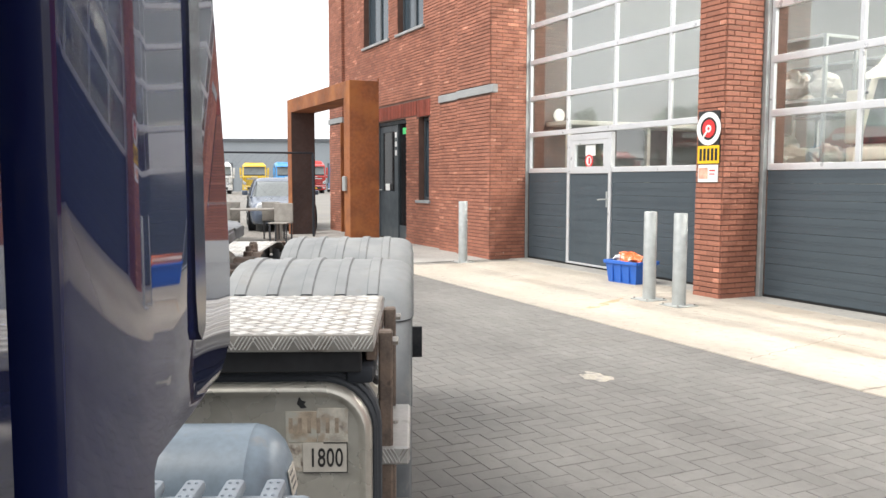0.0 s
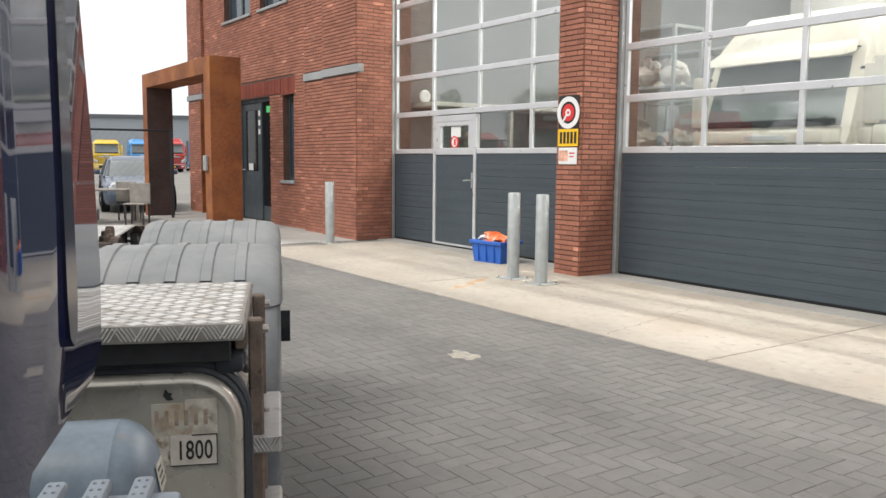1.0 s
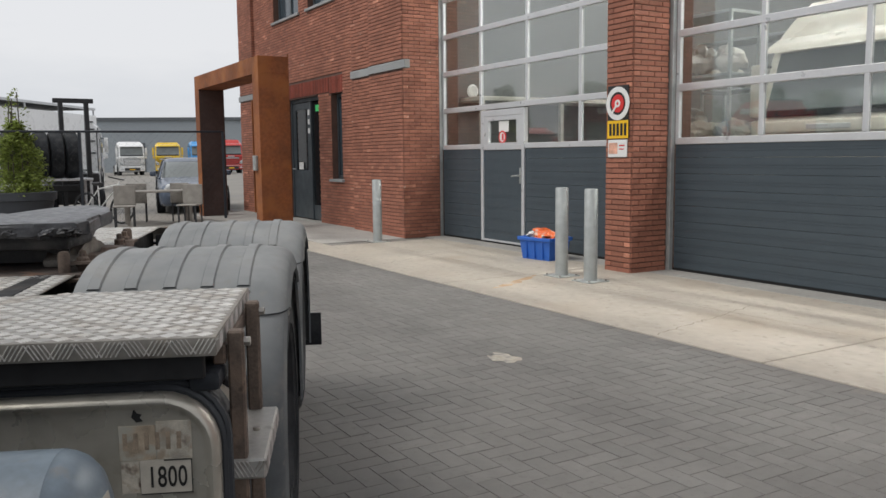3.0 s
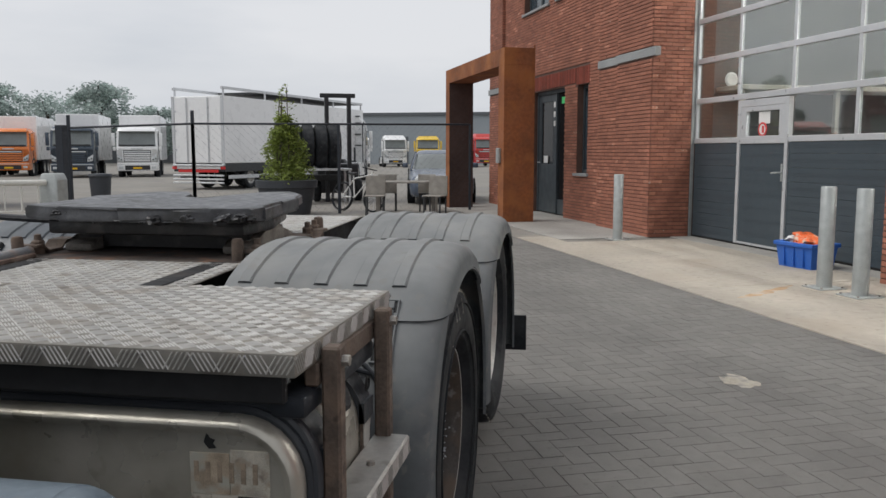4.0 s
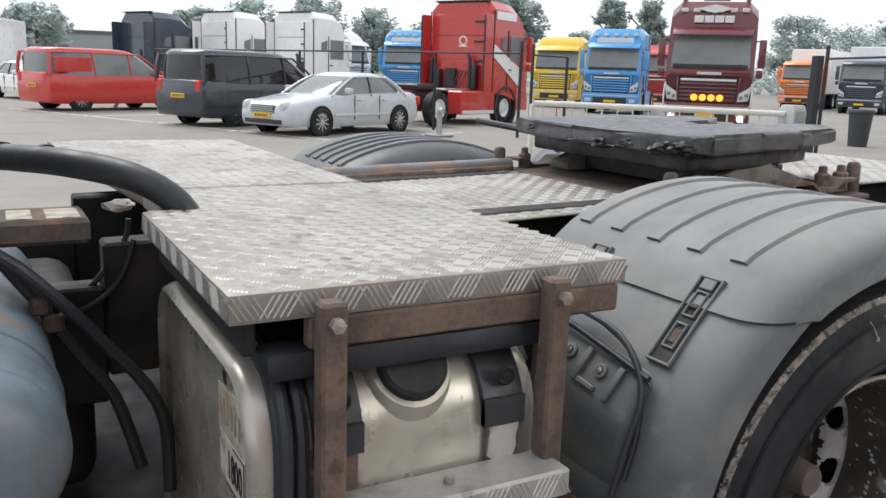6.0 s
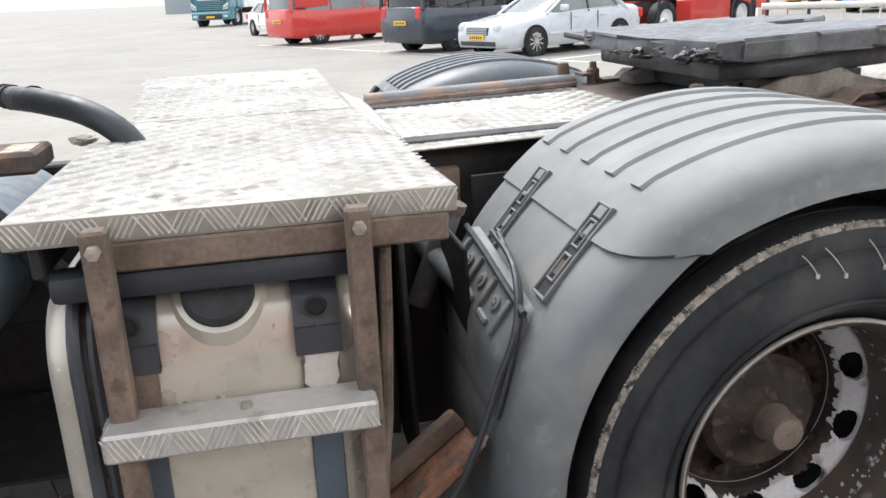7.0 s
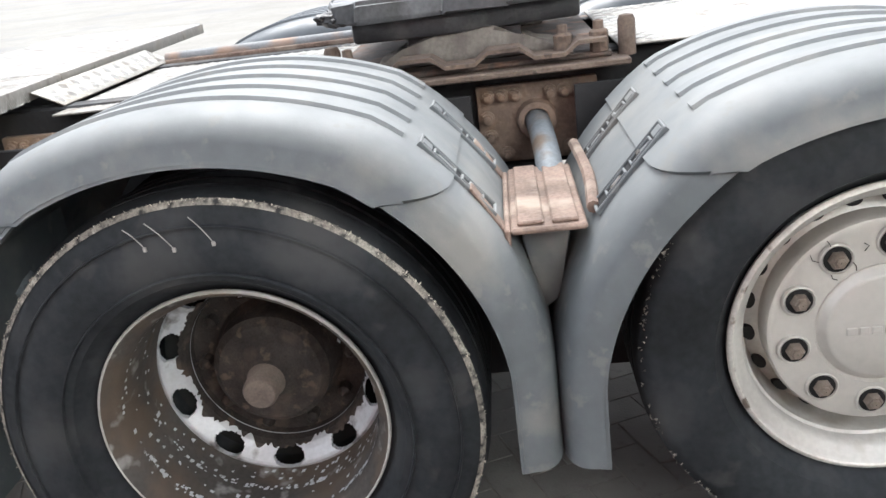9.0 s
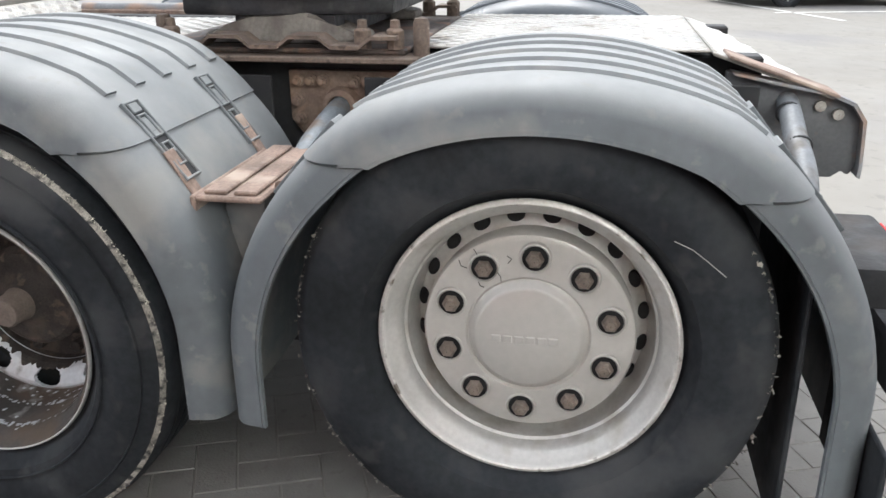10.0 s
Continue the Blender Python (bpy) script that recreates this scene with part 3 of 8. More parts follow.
solid("wall_end", slab((14.7, -12.0, 0), (15.0, -0.31, TOP)), M["brick_dark"], "dark brick end wall", "wall", SITE, kind="structure", smooth=0)
bm = bmesh.new()
for y0, y1 in ((-12.3, -10.6), (-8.6, -6.2), (-4.2, 0.86)):  # long open gaps lie between the strips, added unseen to brighten the hall
    slab((-12.7, y0, TOP + 0.001), (15.0, y1, TOP + 0.3), bm=bm)
for x0, x1 in ((-12.7, -11.5), (5.3, 15.0)):
    for y0, y1 in ((-10.6, -8.6), (-6.2, -4.2)):
        slab((x0, y0, TOP + 0.001), (x1, y1, TOP + 0.3), bm=bm)
solid("ceiling", bm, M["white_wall"], "flat white workshop roof with added light gaps", "ceiling", SITE, kind="structure", smooth=0)
solid("floor", slab((-12.4, -12.0, -0.1), (14.69, -0.26, 0.0)), M["concrete_grey"], "grey concrete workshop floor", "floor", SITE, kind="structure", smooth=0)


# ---- sectional gates ----
def gate(x0, x1, mullions, wicket=None):
    """A sectional gate from x0 to x1: ribbed dark panels below 1.55, glazed rows above."""
    g = thing("workshop_gate", "closed sectional gate with anthracite panels and aluminium glazed rows", "gate", SITE, "workshop gates")
    sill, row, top = 1.553, 0.628, 5.3
    gaps = [(x0, x1)] if not wicket else [(x0, wicket[0] - 0.04), (wicket[1] + 0.04, x1)]
    for a, b in gaps:
        k = 8
        for i in range(k):
            z0 = 0.03 + i * (sill - 0.03) / k
            bm = slab((a, -0.02, z0 + 0.001), (b, 0.02, z0 + (sill - 0.03) / k - 0.001), 0.004)
            panel = part("panel", bm, M["anthracite"], g)
            for f in (0.42, 0.58):
                part("rib", slab((a + 0.01, 0.0205, z0 + f * 0.19 - 0.004), (b - 0.01, 0.0235, z0 + f * 0.19 + 0.004), 0.001), M["anthracite"], panel)
    part("rubber_seal", slab((x0, -0.03, 0.0), (x1, 0.03, 0.03)), M["black_hole"], g)
    z = sill
    while z < top:
        high = z + row
        spans = [x0] + sorted(mullions) + [x1]
        for a, b in zip(spans, spans[1:]):
            if wicket and z < 2.0 and wicket[0] - 0.1 < (a + b) / 2 < wicket[1] + 0.1:
                continue
            ob = part("pane", slab((a + 0.03, -0.006, z + 0.05), (b - 0.03, 0.006, high - 0.03)), M["gate_glass"], g, smooth=0)
            ob.visible_shadow = False
        z = high
    n_rows = int((top - sill) / row) + 1
    for i in range(n_rows + 1):
        z = sill + i * row
        for a, b in ([(x0, x1)] if not (wicket and i == 0) else gaps):
            part("rail", slab((a, -0.03, z - 0.035), (b, 0.035, z + 0.05 if i else z + 0.045), 0.006), M["alu"], g, "silver aluminium rail")
    for m_ in [x0 + 0.025] + list(mullions) + [x1 - 0.025]:
        z0 = sill
        if wicket and wicket[0] - 0.1 < m_ < wicket[1] + 0.1:
            z0 = 2.15
        part("mullion", slab((m_ - 0.028, -0.028, z0 + 0.046), (m_ + 0.028, 0.032, top + 0.3), 0.005), M["alu"], g, "silver aluminium mullion")
    if wicket:
        a, b = wicket
        door = part("wicket_door", slab((a + 0.01, -0.02, 0.06), (b - 0.01, 0.022, 1.5), 0.004), M["anthracite"], g, "anthracite wicket door with a glazed top")
        for i in range(8):
            for f in (0.42, 0.58):
                part("groove", slab((a + 0.06, 0.02, 0.1 + i * 0.19 + f * 0.19 - 0.004), (b - 0.06, 0.0245, 0.1 + i * 0.19 + f * 0.19 + 0.004)), M["anthracite"], door) if i < 7 else None
        bm = bmesh.new()
        for p, q in (((a - 0.04, 0.03), (a + 0.03, 2.13)), ((b - 0.03, 0.03), (b + 0.04, 2.13)), ((a + 0.03, 2.03), (b - 0.03, 2.13)),
                     ((a + 0.03, 1.50), (b - 0.03, 1.58)), ((a + 0.03, 0.03), (b - 0.03, 0.06))):
            slab((p[0], -0.03, p[1]), (q[0], 0.045, q[1]), 0.004, bm=bm)
        part("door_frame", bm, M["alu"], door, "silver aluminium door frame")
        bm = bmesh.new()
        for p, q in (((a + 0.03, 1.58), (a + 0.17, 2.03)), ((b - 0.17, 1.58), (b - 0.03, 2.03)), ((a + 0.17, 1.96), (b - 0.17, 2.03)), ((a + 0.17, 1.58), (b - 0.17, 1.61))):
            slab((p[0], -0.02, p[1]), (q[0], 0.04, q[1]), 0.004, bm=bm)
        part("light_frame", bm, M["alu"], door)
        part("pane", slab((a + 0.17, -0.005, 1.61), (b - 0.17, 0.005, 1.96)), M["gate_glass"], door, smooth=0).visible_shadow = False
        bm = slab((a + 0.03, 0.045, 0.98), (a + 0.07, 0.055, 1.22), 0.004)
        tube([(a + 0.05, 0.05, 1.1), (a + 0.05, 0.11, 1.1), (a + 0.08, 0.12, 1.1), (a + 0.18, 0.12, 1.09)], 0.012, 8, bm)
        part("door_handle", bm, M["galv"], door, "metal lever handle")
        mid = (a + b) / 2
        part("notice", slab((mid - 0.14, 0.008, 1.78), (mid + 0.12, 0.012, 1.95)), M["sign_white"], door, "white paper notice behind the glass")
        bm = turned([(0.001, 0.0), (0.10, 0.0), (0.10, 0.006), (0.075, 0.007), (0.075, 0.003), (0.001, 0.003)], 28, "y", at=(mid + 0.02, 0.012, 1.70))
        part("round_sign", bm, M["sign_red"], door, "round red-rimmed prohibition sign")
        bm = turned([(0.001, 0.0), (0.074, 0.0), (0.074, 0.004), (0.001, 0.004)], 28, "y", at=(mid + 0.02, 0.0125, 1.70))
        part("sign_face", bm, M["sign_white"], door)
        part("symbol", slab((mid - 0.02, 0.0165, 1.65), (mid + 0.03, 0.018, 1.75), 0.0), M["sign_red"], door, "red and black symbol")
    for a, b in ((x0 - 0.10, x0 - 0.004), (x1 + 0.004, x1 + 0.10)):
        part("guide_rail", slab((a, 0.03, 0.0), (b, 0.09, 5.4), 0.004), M["galv"], g, "galvanised guide rail")
    return g


gate(0.55, 5.40, [1.71, 2.94, 4.20], (3.02, 4.13))
gate(-5.4, -0.05, [-4.82, -3.63, -2.445, -1.26])


# sign plates on the pier
sign = thing("wall_sign", "round red emblem over a yellow plate on the brick pier", "sign", SITE @ Matrix.Translation((0.045, 0.012, -0.005)))
part("back_plate", slab((0.005, 0.672, 1.80), (0.36, 0.684, 2.22), 0.004), M["sign_black"], sign, "black square plate")
C = (0.18, 2.01)


def disc(r0, r1, y0, y1, cx, cz, seg=40):
    prof = [(r1, y0), (r1, y1), (max(r0, 0.0005), y1)] if r0 == 0 else [(r0, y0), (r1, y0), (r1, y1), (r0, y1), (r0, y0)]
    return turned(prof, seg, "y", at=(cx, 0, cz))


part("outer_ring", disc(0.135, 0.195, 0.685, 0.692, *C), M["sign_white"], sign, "white ring")
part("red_disc", disc(0, 0.105, 0.685, 0.690, *C), M["sign_red"], sign, "red disc")
part("inner_ring", disc(0.02, 0.045, 0.690, 0.694, *C), M["sign_white"], sign, "white ring")
part("pointer", moved(slab((-0.012, 0.6905, -0.16), (0.012, 0.696, -0.03)), Matrix.Translation((C[0], 0, C[1])) @ Matrix.Rotation(radians(-40), 4, "Y")), M["sign_white"], sign)
part("yellow_plate", slab((0.005, 0.672, 1.60), (0.36, 0.686, 1.812), 0.003), M["sign_yellow"], sign, "yellow plate with black bars")
part("black_edge", slab((-0.005, 0.671, 1.592), (0.37, 0.680, 1.82), 0.002), M["sign_black"], sign)
for i in range(5):
    part("bar", slab((0.03 + i * 0.063, 0.686, 1.635), (0.07 + i * 0.063, 0.689, 1.777)), M["sign_black"], sign)
part("white_plate", slab((0.02, 0.672, 1.38), (0.345, 0.684, 1.585), 0.004), M["sign_white"], sign, "small white notice")
part("picture_patch", slab((0.18, 0.684, 1.42), (0.33, 0.6865, 1.55)), surf("faded_print", (0.65, 0.36, 0.26), 0.5, var=0.4, scale=14, bump=0), sign)
part("bar", slab((0.06, 0.684, 1.51), (0.15, 0.6865, 1.525)), M["sign_red"], sign)
part("bar", slab((0.07, 0.684, 1.47), (0.15, 0.6865, 1.482)), M["sign_red"], sign)

# bollards
bollard = thing("bollard", "galvanised steel bollard bolted to the concrete", "bollard", SITE @ Matrix.Translation((0.31, 1.46, 0.004)), "bollards before the gates")
part("post", turned([(0.001, 1.03), (0.07, 1.03), (0.075, 1.022), (0.075, 0.0)], 28, "z"), M["galv"], bollard)
part("base_plate", slab((-0.15, -0.15, 0.0), (0.15, 0.15, 0.012), 0.003), M["galv"], bollard)
for dx in (-0.12, 0.12):
    for dy in (-0.12, 0.12):
        part("bolt", turned([(0.012, 0.0121), (0.012, 0.026), (0.001, 0.026)], 6, "z", at=(dx, dy, 0)), M["nut"], bollard)
copy_thing(bollard, SITE @ Matrix.Translation((-0.20, 1.46, 0.004)))
copy_thing(bollard, SITE @ Matrix.Translation((5.14, 1.47, 0.004)))

# crate with bags
crate = thing("crate", "blue plastic crate standing on the concrete", "crate", SITE @ Matrix.Translation((1.72, 0.62, 0.004)) @ Matrix.Rotation(radians(8), 4, "Z"))
bm = bmesh.new()
lo, hi, hz = (0.25, 0.17), (0.29, 0.20), 0.30
skin(bm, [[(sx * lo[0], sy * lo[1], 0) for sx, sy in ((-1, -1), (1, -1), (1, 1), (-1, 1))], [(sx * hi[0], sy * hi[1], hz) for sx, sy in ((-1, -1), (1, -1), (1, 1), (-1, 1))],
          [(sx * (hi[0] - 0.02), sy * (hi[1] - 0.02), hz) for sx, sy in ((-1, -1), (1, -1), (1, 1), (-1, 1))], [(sx * (lo[0] - 0.015), sy * (lo[1] - 0.015), 0.02) for sx, sy in ((-1, -1), (1, -1), (1, 1), (-1, 1))]], True, (True, True))
part("tub", bm, M["crate_blue"], crate)
bm = bmesh.new()
for p, q in (((-0.31, -0.225), (0.31, -0.185)), ((-0.31, 0.185), (0.31, 0.225)), ((-0.315, -0.185), (-0.275, 0.185)), ((0.275, -0.185), (0.315, 0.185))):
    slab((*p, 0.255), (*q, 0.305), 0.008, bm=bm)
part("rim", bm, M["crate_blue"], crate)
for x in (-0.15, 0.0, 0.15):
    part("rib", slab((x - 0.008, 0.172, 0.02), (x + 0.008, 0.205, 0.25), 0.003), M["crate_blue"], crate)


def crumple(r, seed, squash=0.6):
    bm = bmesh.new()
    bmesh.ops.create_icosphere(bm, subdivisions=3, radius=r)
    for v in bm.verts:
        k = noise.noise(v.co * (2.2 / r) * 0.7 + Vector((seed, 0, 0))) * 0.55 + noise.noise(v.co * (5 / r) + Vector((0, seed, 0))) * 0.25
        v.co *= 1 + k
        v.co.z *= squash
    return bm


for i, (x, y, r) in enumerate(((-0.12, 0.02, 0.14), (0.10, -0.03, 0.13), (0.0, 0.06, 0.11), (0.17, 0.06, 0.08), (-0.2, -0.06, 0.08))):
    ob = solid("plastic_bag", crumple(r, i * 3.1), M["orange"] if i != 3 else M["sign_white"], "crumpled orange bag lying in the crate" if i != 3 else "crumpled white bag lying in the crate", "bag",
               SITE @ Matrix.Translation((1.72 + x, 0.62 + y, 0.31 + 0.02 * (i % 2))), "bags in the crate")

# entrance door, windows
door = thing("door_1", "dark grey glazed entrance door, closed, with a glazed side panel", "door", SITE, kind="structure")
D0, D1, DY = 9.64, 11.54, 0.50
bm = bmesh.new()
for p, q in (((D0, 0.02), (D0 + 0.07, 2.75)), ((D1 - 0.07, 0.02), (D1, 2.75)), ((D0 + 0.07, 2.66), (D1 - 0.07, 2.75)), ((10.30, 0.02), (10.38, 2.66))):
    slab((p[0], DY - 0.06, p[1]), (q[0], DY + 0.04, q[1]), 0.004, bm=bm)
part("frame", bm, M["door_grey"], door)
leaf = part("leaf", slab((10.39, DY - 0.03, 0.03), (11.46, DY + 0.02, 1.12), 0.004), M["door_grey"], door)
bm = bmesh.new()
for p, q in (((10.39, 1.12), (10.57, 2.65)), ((11.30, 1.12), (11.46, 2.65)), ((10.57, 2.50), (11.30, 2.65))):
    slab((p[0], DY - 0.03, p[1]), (q[0], DY + 0.02, q[1]), 0.004, bm=bm)
part("leaf_frame", bm, M["door_grey"], leaf)
part("pane", slab((10.57, DY - 0.01, 1.12), (11.30, DY - 0.002, 2.50)), M["dark_glass"], leaf, smooth=0)
part("pane", slab((D0 + 0.07, DY - 0.01, 0.35), (10.30, DY - 0.002, 2.66)), M["dark_glass"], door, smooth=0)
part("lower_panel", slab((D0 + 0.07, DY - 0.02, 0.03), (10.30, DY + 0.01, 0.35)), M["door_grey"], door)
part("door_handle", tube([(11.39, DY + 0.02, 1.15), (11.39, DY + 0.08, 1.15), (11.24, DY + 0.08, 1.15)], 0.012, 8), M["alu"], leaf)
part("notice", slab((10.86, DY + 0.021, 1.14), (11.13, DY + 0.024, 1.30)), M["sign_white"], leaf, "white notice sticker")
for z in (1.95, 2.15, 2.36):
    part("sticker", slab((10.42, DY + 0.021, z), (10.53, DY + 0.023, z + 0.12)), M["sign_white"], leaf)
part("exit_sign", slab((9.78, DY, 2.42), (10.1, DY + 0.006, 2.56)), glow("exit_green", (0.05, 0.4, 0.12), 0.3), door, "small green exit sign")


def window(name, x0, x1, z0, z1, mull=(), label=""):
    w = thing(name, label or "grey framed window in the brick wall", "window", SITE, kind="structure")
    y = 0.47
    bm = bmesh.new()
    for p, q in (((x0, z0), (x0 + 0.06, z1)), ((x1 - 0.06, z0), (x1, z1)), ((x0 + 0.06, z0), (x1 - 0.06, z0 + 0.07)), ((x0 + 0.06, z1 - 0.07), (x1 - 0.06, z1))):
        slab((p[0], y - 0.05, p[1]), (q[0], y + 0.03, q[1]), 0.004, bm=bm)
    for m_ in mull:
        slab((m_ - 0.05, y - 0.05, z0 + 0.07), (m_ + 0.05, y + 0.03, z1 - 0.07), 0.004, bm=bm)
    part("window_frame", bm, M["door_grey"], w)
    cuts = [x0 + 0.06] + list(mull) + [x1 - 0.06]
    for a, b in zip(cuts, cuts[1:]):
        part("pane", slab((a, y - 0.01, z0 + 0.07), (b, y - 0.002, z1 - 0.07)), M["blue_glass"], w, smooth=0)
    part("window_sill", slab((x0 - 0.08, y - 0.02, z0 - 0.06), (x1 + 0.08, FRONT + 0.06, z0 - 0.001), 0.006), M["stone"], w, "grey stone sill")
    return w


window("window_1", 8.395, 8.935, 0.96, 2.715)
window("window_2", 8.69, 10.09, 4.62, 6.2, (9.39,), "white blind behind an upper window")
window("window_3", 10.66, 12.29, 4.62, 6.2, (11.48,), "white blind behind an upper window")

# rusted steel portal before the entrance
portal = thing("entrance_portal", "weathering-steel portal frame with rust-brown faces before the entrance", "portal", SITE)
P0, P1, PN0, PN1, PZ, PW = 8.73, 13.60, 1.63, 2.24, 3.40, 0.37
part("leg", slab((P0, PN0, 0.0), (P0 + PW, PN1, PZ - 0.331), 0.004), M["corten"], portal)
# far leg in a darker corten, shade put into the colour; yard face keeps its rust
part("leg", slab((P1 - PW, PN0, 0.0), (P1, PN1 - 0.006, PZ - 0.331), 0.004), M["corten_shade"], portal)
part("face_plate", slab((P1 - PW, PN1 - 0.0055, 0.0), (P1, PN1, PZ - 0.331), 0.001), M["corten"], portal)
part("lintel", slab((P0, PN0, PZ - 0.33), (P1, PN1, PZ), 0.004), M["corten"], portal)
part("edge_strip", slab((P0 - 0.006, PN0 - 0.02, 0.0), (P0 + 0.02, PN0, PZ + 0.06), 0.002), M["corten"], portal)
part("intercom", slab((P0 + 0.17, PN1 + 0.001, 1.16), (P0 + 0.34, PN1 + 0.06, 1.46), 0.01), M["galv"], portal, "grey steel intercom box")

# inside the hall: racks with pale bundles, a shelf and a work bench behind the glazing
# racks and bundles are invented, standing in for pale reflections in the panes
for u, n in ((2.7, -3.2), (3.6, -6.0), (-8.4, -3.0)):
    rack = thing("storage_rack", "added steel rack behind the gate glass", "rack", SITE @ Matrix.Translation((u, n, 0)), "workshop racks")
    for x in (-1.1, 1.06):
        for y in (-0.35, 0.31):
            part("post", slab((x, y, 0), (x + 0.05, y + 0.05, 3.6)), M["galv"], rack)
    for z in (0.5, 1.55, 2.6, 3.55):
        part("shelf", slab((-1.1, -0.35, z), (1.11, 0.36, z + 0.05), 0.004), M["galv"], rack)
    rng = random.Random(int(u * 10) + 100)
    for z in (1.60, 2.65):
        for k in range(4):
            q = rng.uniform(0.20, 0.36)
            bundle = crumple(q, rng.uniform(1, 30), rng.uniform(0.5, 0.95))
            low = min(v.co.z for v in bundle.verts)
            solid("wrapped_part", bundle, M[rng.choice(("white_wall", "label_pale", "galv", "rim_silver", "concrete_grey", "label_pale"))], "added pale bundle for reflections in the gate glass", "part",
                  SITE @ Matrix.Translation((u - 0.8 + 0.53 * k, n + rng.uniform(-0.1, 0.1), z - low)), "parts on the racks")
shelf = thing("wall_shelf", "cream painted shelf on the inside wall of the workshop", "shelf", SITE)
part("board", slab((4.86, -4.2, 2.36), (5.598, -0.45, 2.44), 0.01), M["label_pale"], shelf)
for y in (-4.1, -2.3, -0.56):
    part("bracket", slab((4.92, y, 0.0), (5.0, y + 0.08, 2.359), 0.008), M["label_pale"], shelf)
solid("wheel_cover", turned([(0.001, -0.012), (0.09, -0.018), (0.12, 0.0), (0.11, 0.018), (0.001, 0.03)], 28, "x"), M["sign_white"], "round white cover standing on a shelf", "cover", SITE @ Matrix.Translation((5.42, -0.62, 2.56)))
bench = thing("workbench", "steel workbench with a grey top in the workshop", "bench", SITE @ Matrix.Translation((3.4, -1.8, 0)))
part("top", slab((-0.9, -0.35, 0.86), (0.9, 0.35, 0.92), 0.008), M["galv"], bench)
for x in (-0.85, 0.80):
    for y in (-0.3, 0.25):
        part("leg", slab((x, y, 0), (x + 0.05, y + 0.05, 0.86)), M["galv"], bench)
tube_light = glow("tube_white", (1, 0.97, 0.9), 85)
for x, y in ((-2.6, -5.4), (2.6, -5.4), (-7.0, -5.4), (-2.6, -2.2), (2.6, -2.2), (-7.0, -2.2), (2.6, -9.6), (-3.5, -9.6)):
    lamp = thing("ceiling_light", "long white tube light under the workshop roof", "lamp", SITE @ Matrix.Translation((x, y, 6.2)), "workshop lights")
    part("tray", slab((-1.5, -0.12, 0.0), (1.5, 0.12, 0.08), 0.01), M["alu"], lamp)
    part("tube", slab((-1.45, -0.08, -0.03), (1.45, 0.08, -0.001), 0.01), tube_light, lamp)
    part("hanger", slab((-0.01, -0.01, 0.08), (0.01, 0.01, 1.0)), M["galv"], lamp)


# ---- the tractor unit (x across, y towards its tail) ----
MID = -0.21
BASE = Matrix.Translation((MID, 4.9, 0))
lorry = thing("tractor_unit", "used dark blue tractor unit with grey mudguards on grey pavers", "lorry", BASE)


# the frame rises a little towards the tail, on full air springs
RISE, HINGE = 0.028, Vector((0, 3.9, 0.95))
TILT_UP = Matrix.Translation(HINGE) @ Matrix.Rotation(RISE, 4, "X") @ Matrix.Translation(-HINGE)


def tp(name, bm, material, parent=None, label="", smooth=35):
    """A part of the tractor unit, its shape given in the world on a level frame."""
    if min(v.co.y for v in bm.verts) > 3.6:
        bm.transform(TILT_UP)
    else:
        for v in bm.verts:
            v.co.z += RISE * max(0.0, v.co.y - HINGE.y)
    bm.transform(BASE.inverted())
    return part(name, bm, M[material] if isinstance(material, str) else material, parent or lorry, label, smooth)


def mirror_x(bm):
    bm.transform(Matrix.Translation((2 * MID, 0, 0)) @ Matrix.Diagonal((-1, 1, 1, 1)))
    return bm


HUB1, HUB2 = 4.335, 5.596
GUARD1, GUARD2 = 4.340, 5.610
AXLE = {HUB1: 0.414, HUB2: 0.50, -0.25: 0.475}  # axle heights
ARCH = {GUARD1: 0.472, GUARD2: 0.436}  # centres of the mudguards


# tread plate: a folded sheet with raised bars in alternating groups
def treads(bm, x0, x1, y0, y1, z, cell=0.036, skip=None, warp=None):
    nx, ny = max(1, round((x1 - x0) / cell)), max(1, round((y1 - y0) / cell))
    for i in range(nx):
        for j in range(ny):
            cx, cy = x0 + (i + 0.5) * (x1 - x0) / nx, y0 + (j + 0.5) * (y1 - y0) / ny
            if skip and skip(cx, cy):
                continue
            a = radians(45 if (i + j) % 2 else -45)
            dx, dy = math.cos(a), math.sin(a)
            for k in (-2, -1, 0, 1, 2):
                ox, oy = cx - dy * k * 0.0062, cy + dx * k * 0.0062
                h, w = 0.0150, 0.0020
                v = [bm.verts.new((ox + s * dx * h - t * dy * w, oy + s * dy * h + t * dx * w, z)) for s, t in ((-1, -1), (1, -1), (1, 1), (-1, 1))]
                v += [bm.verts.new((ox + s * dx * h * 0.7, oy + s * dy * h * 0.7, z + 0.0022)) for s in (-1, 1)]
                for f in ((0, 1, 5, 4), (2, 3, 4, 5), (3, 0, 4), (1, 2, 5)):
                    bm.faces.new([v[q] for q in f])
    return bm


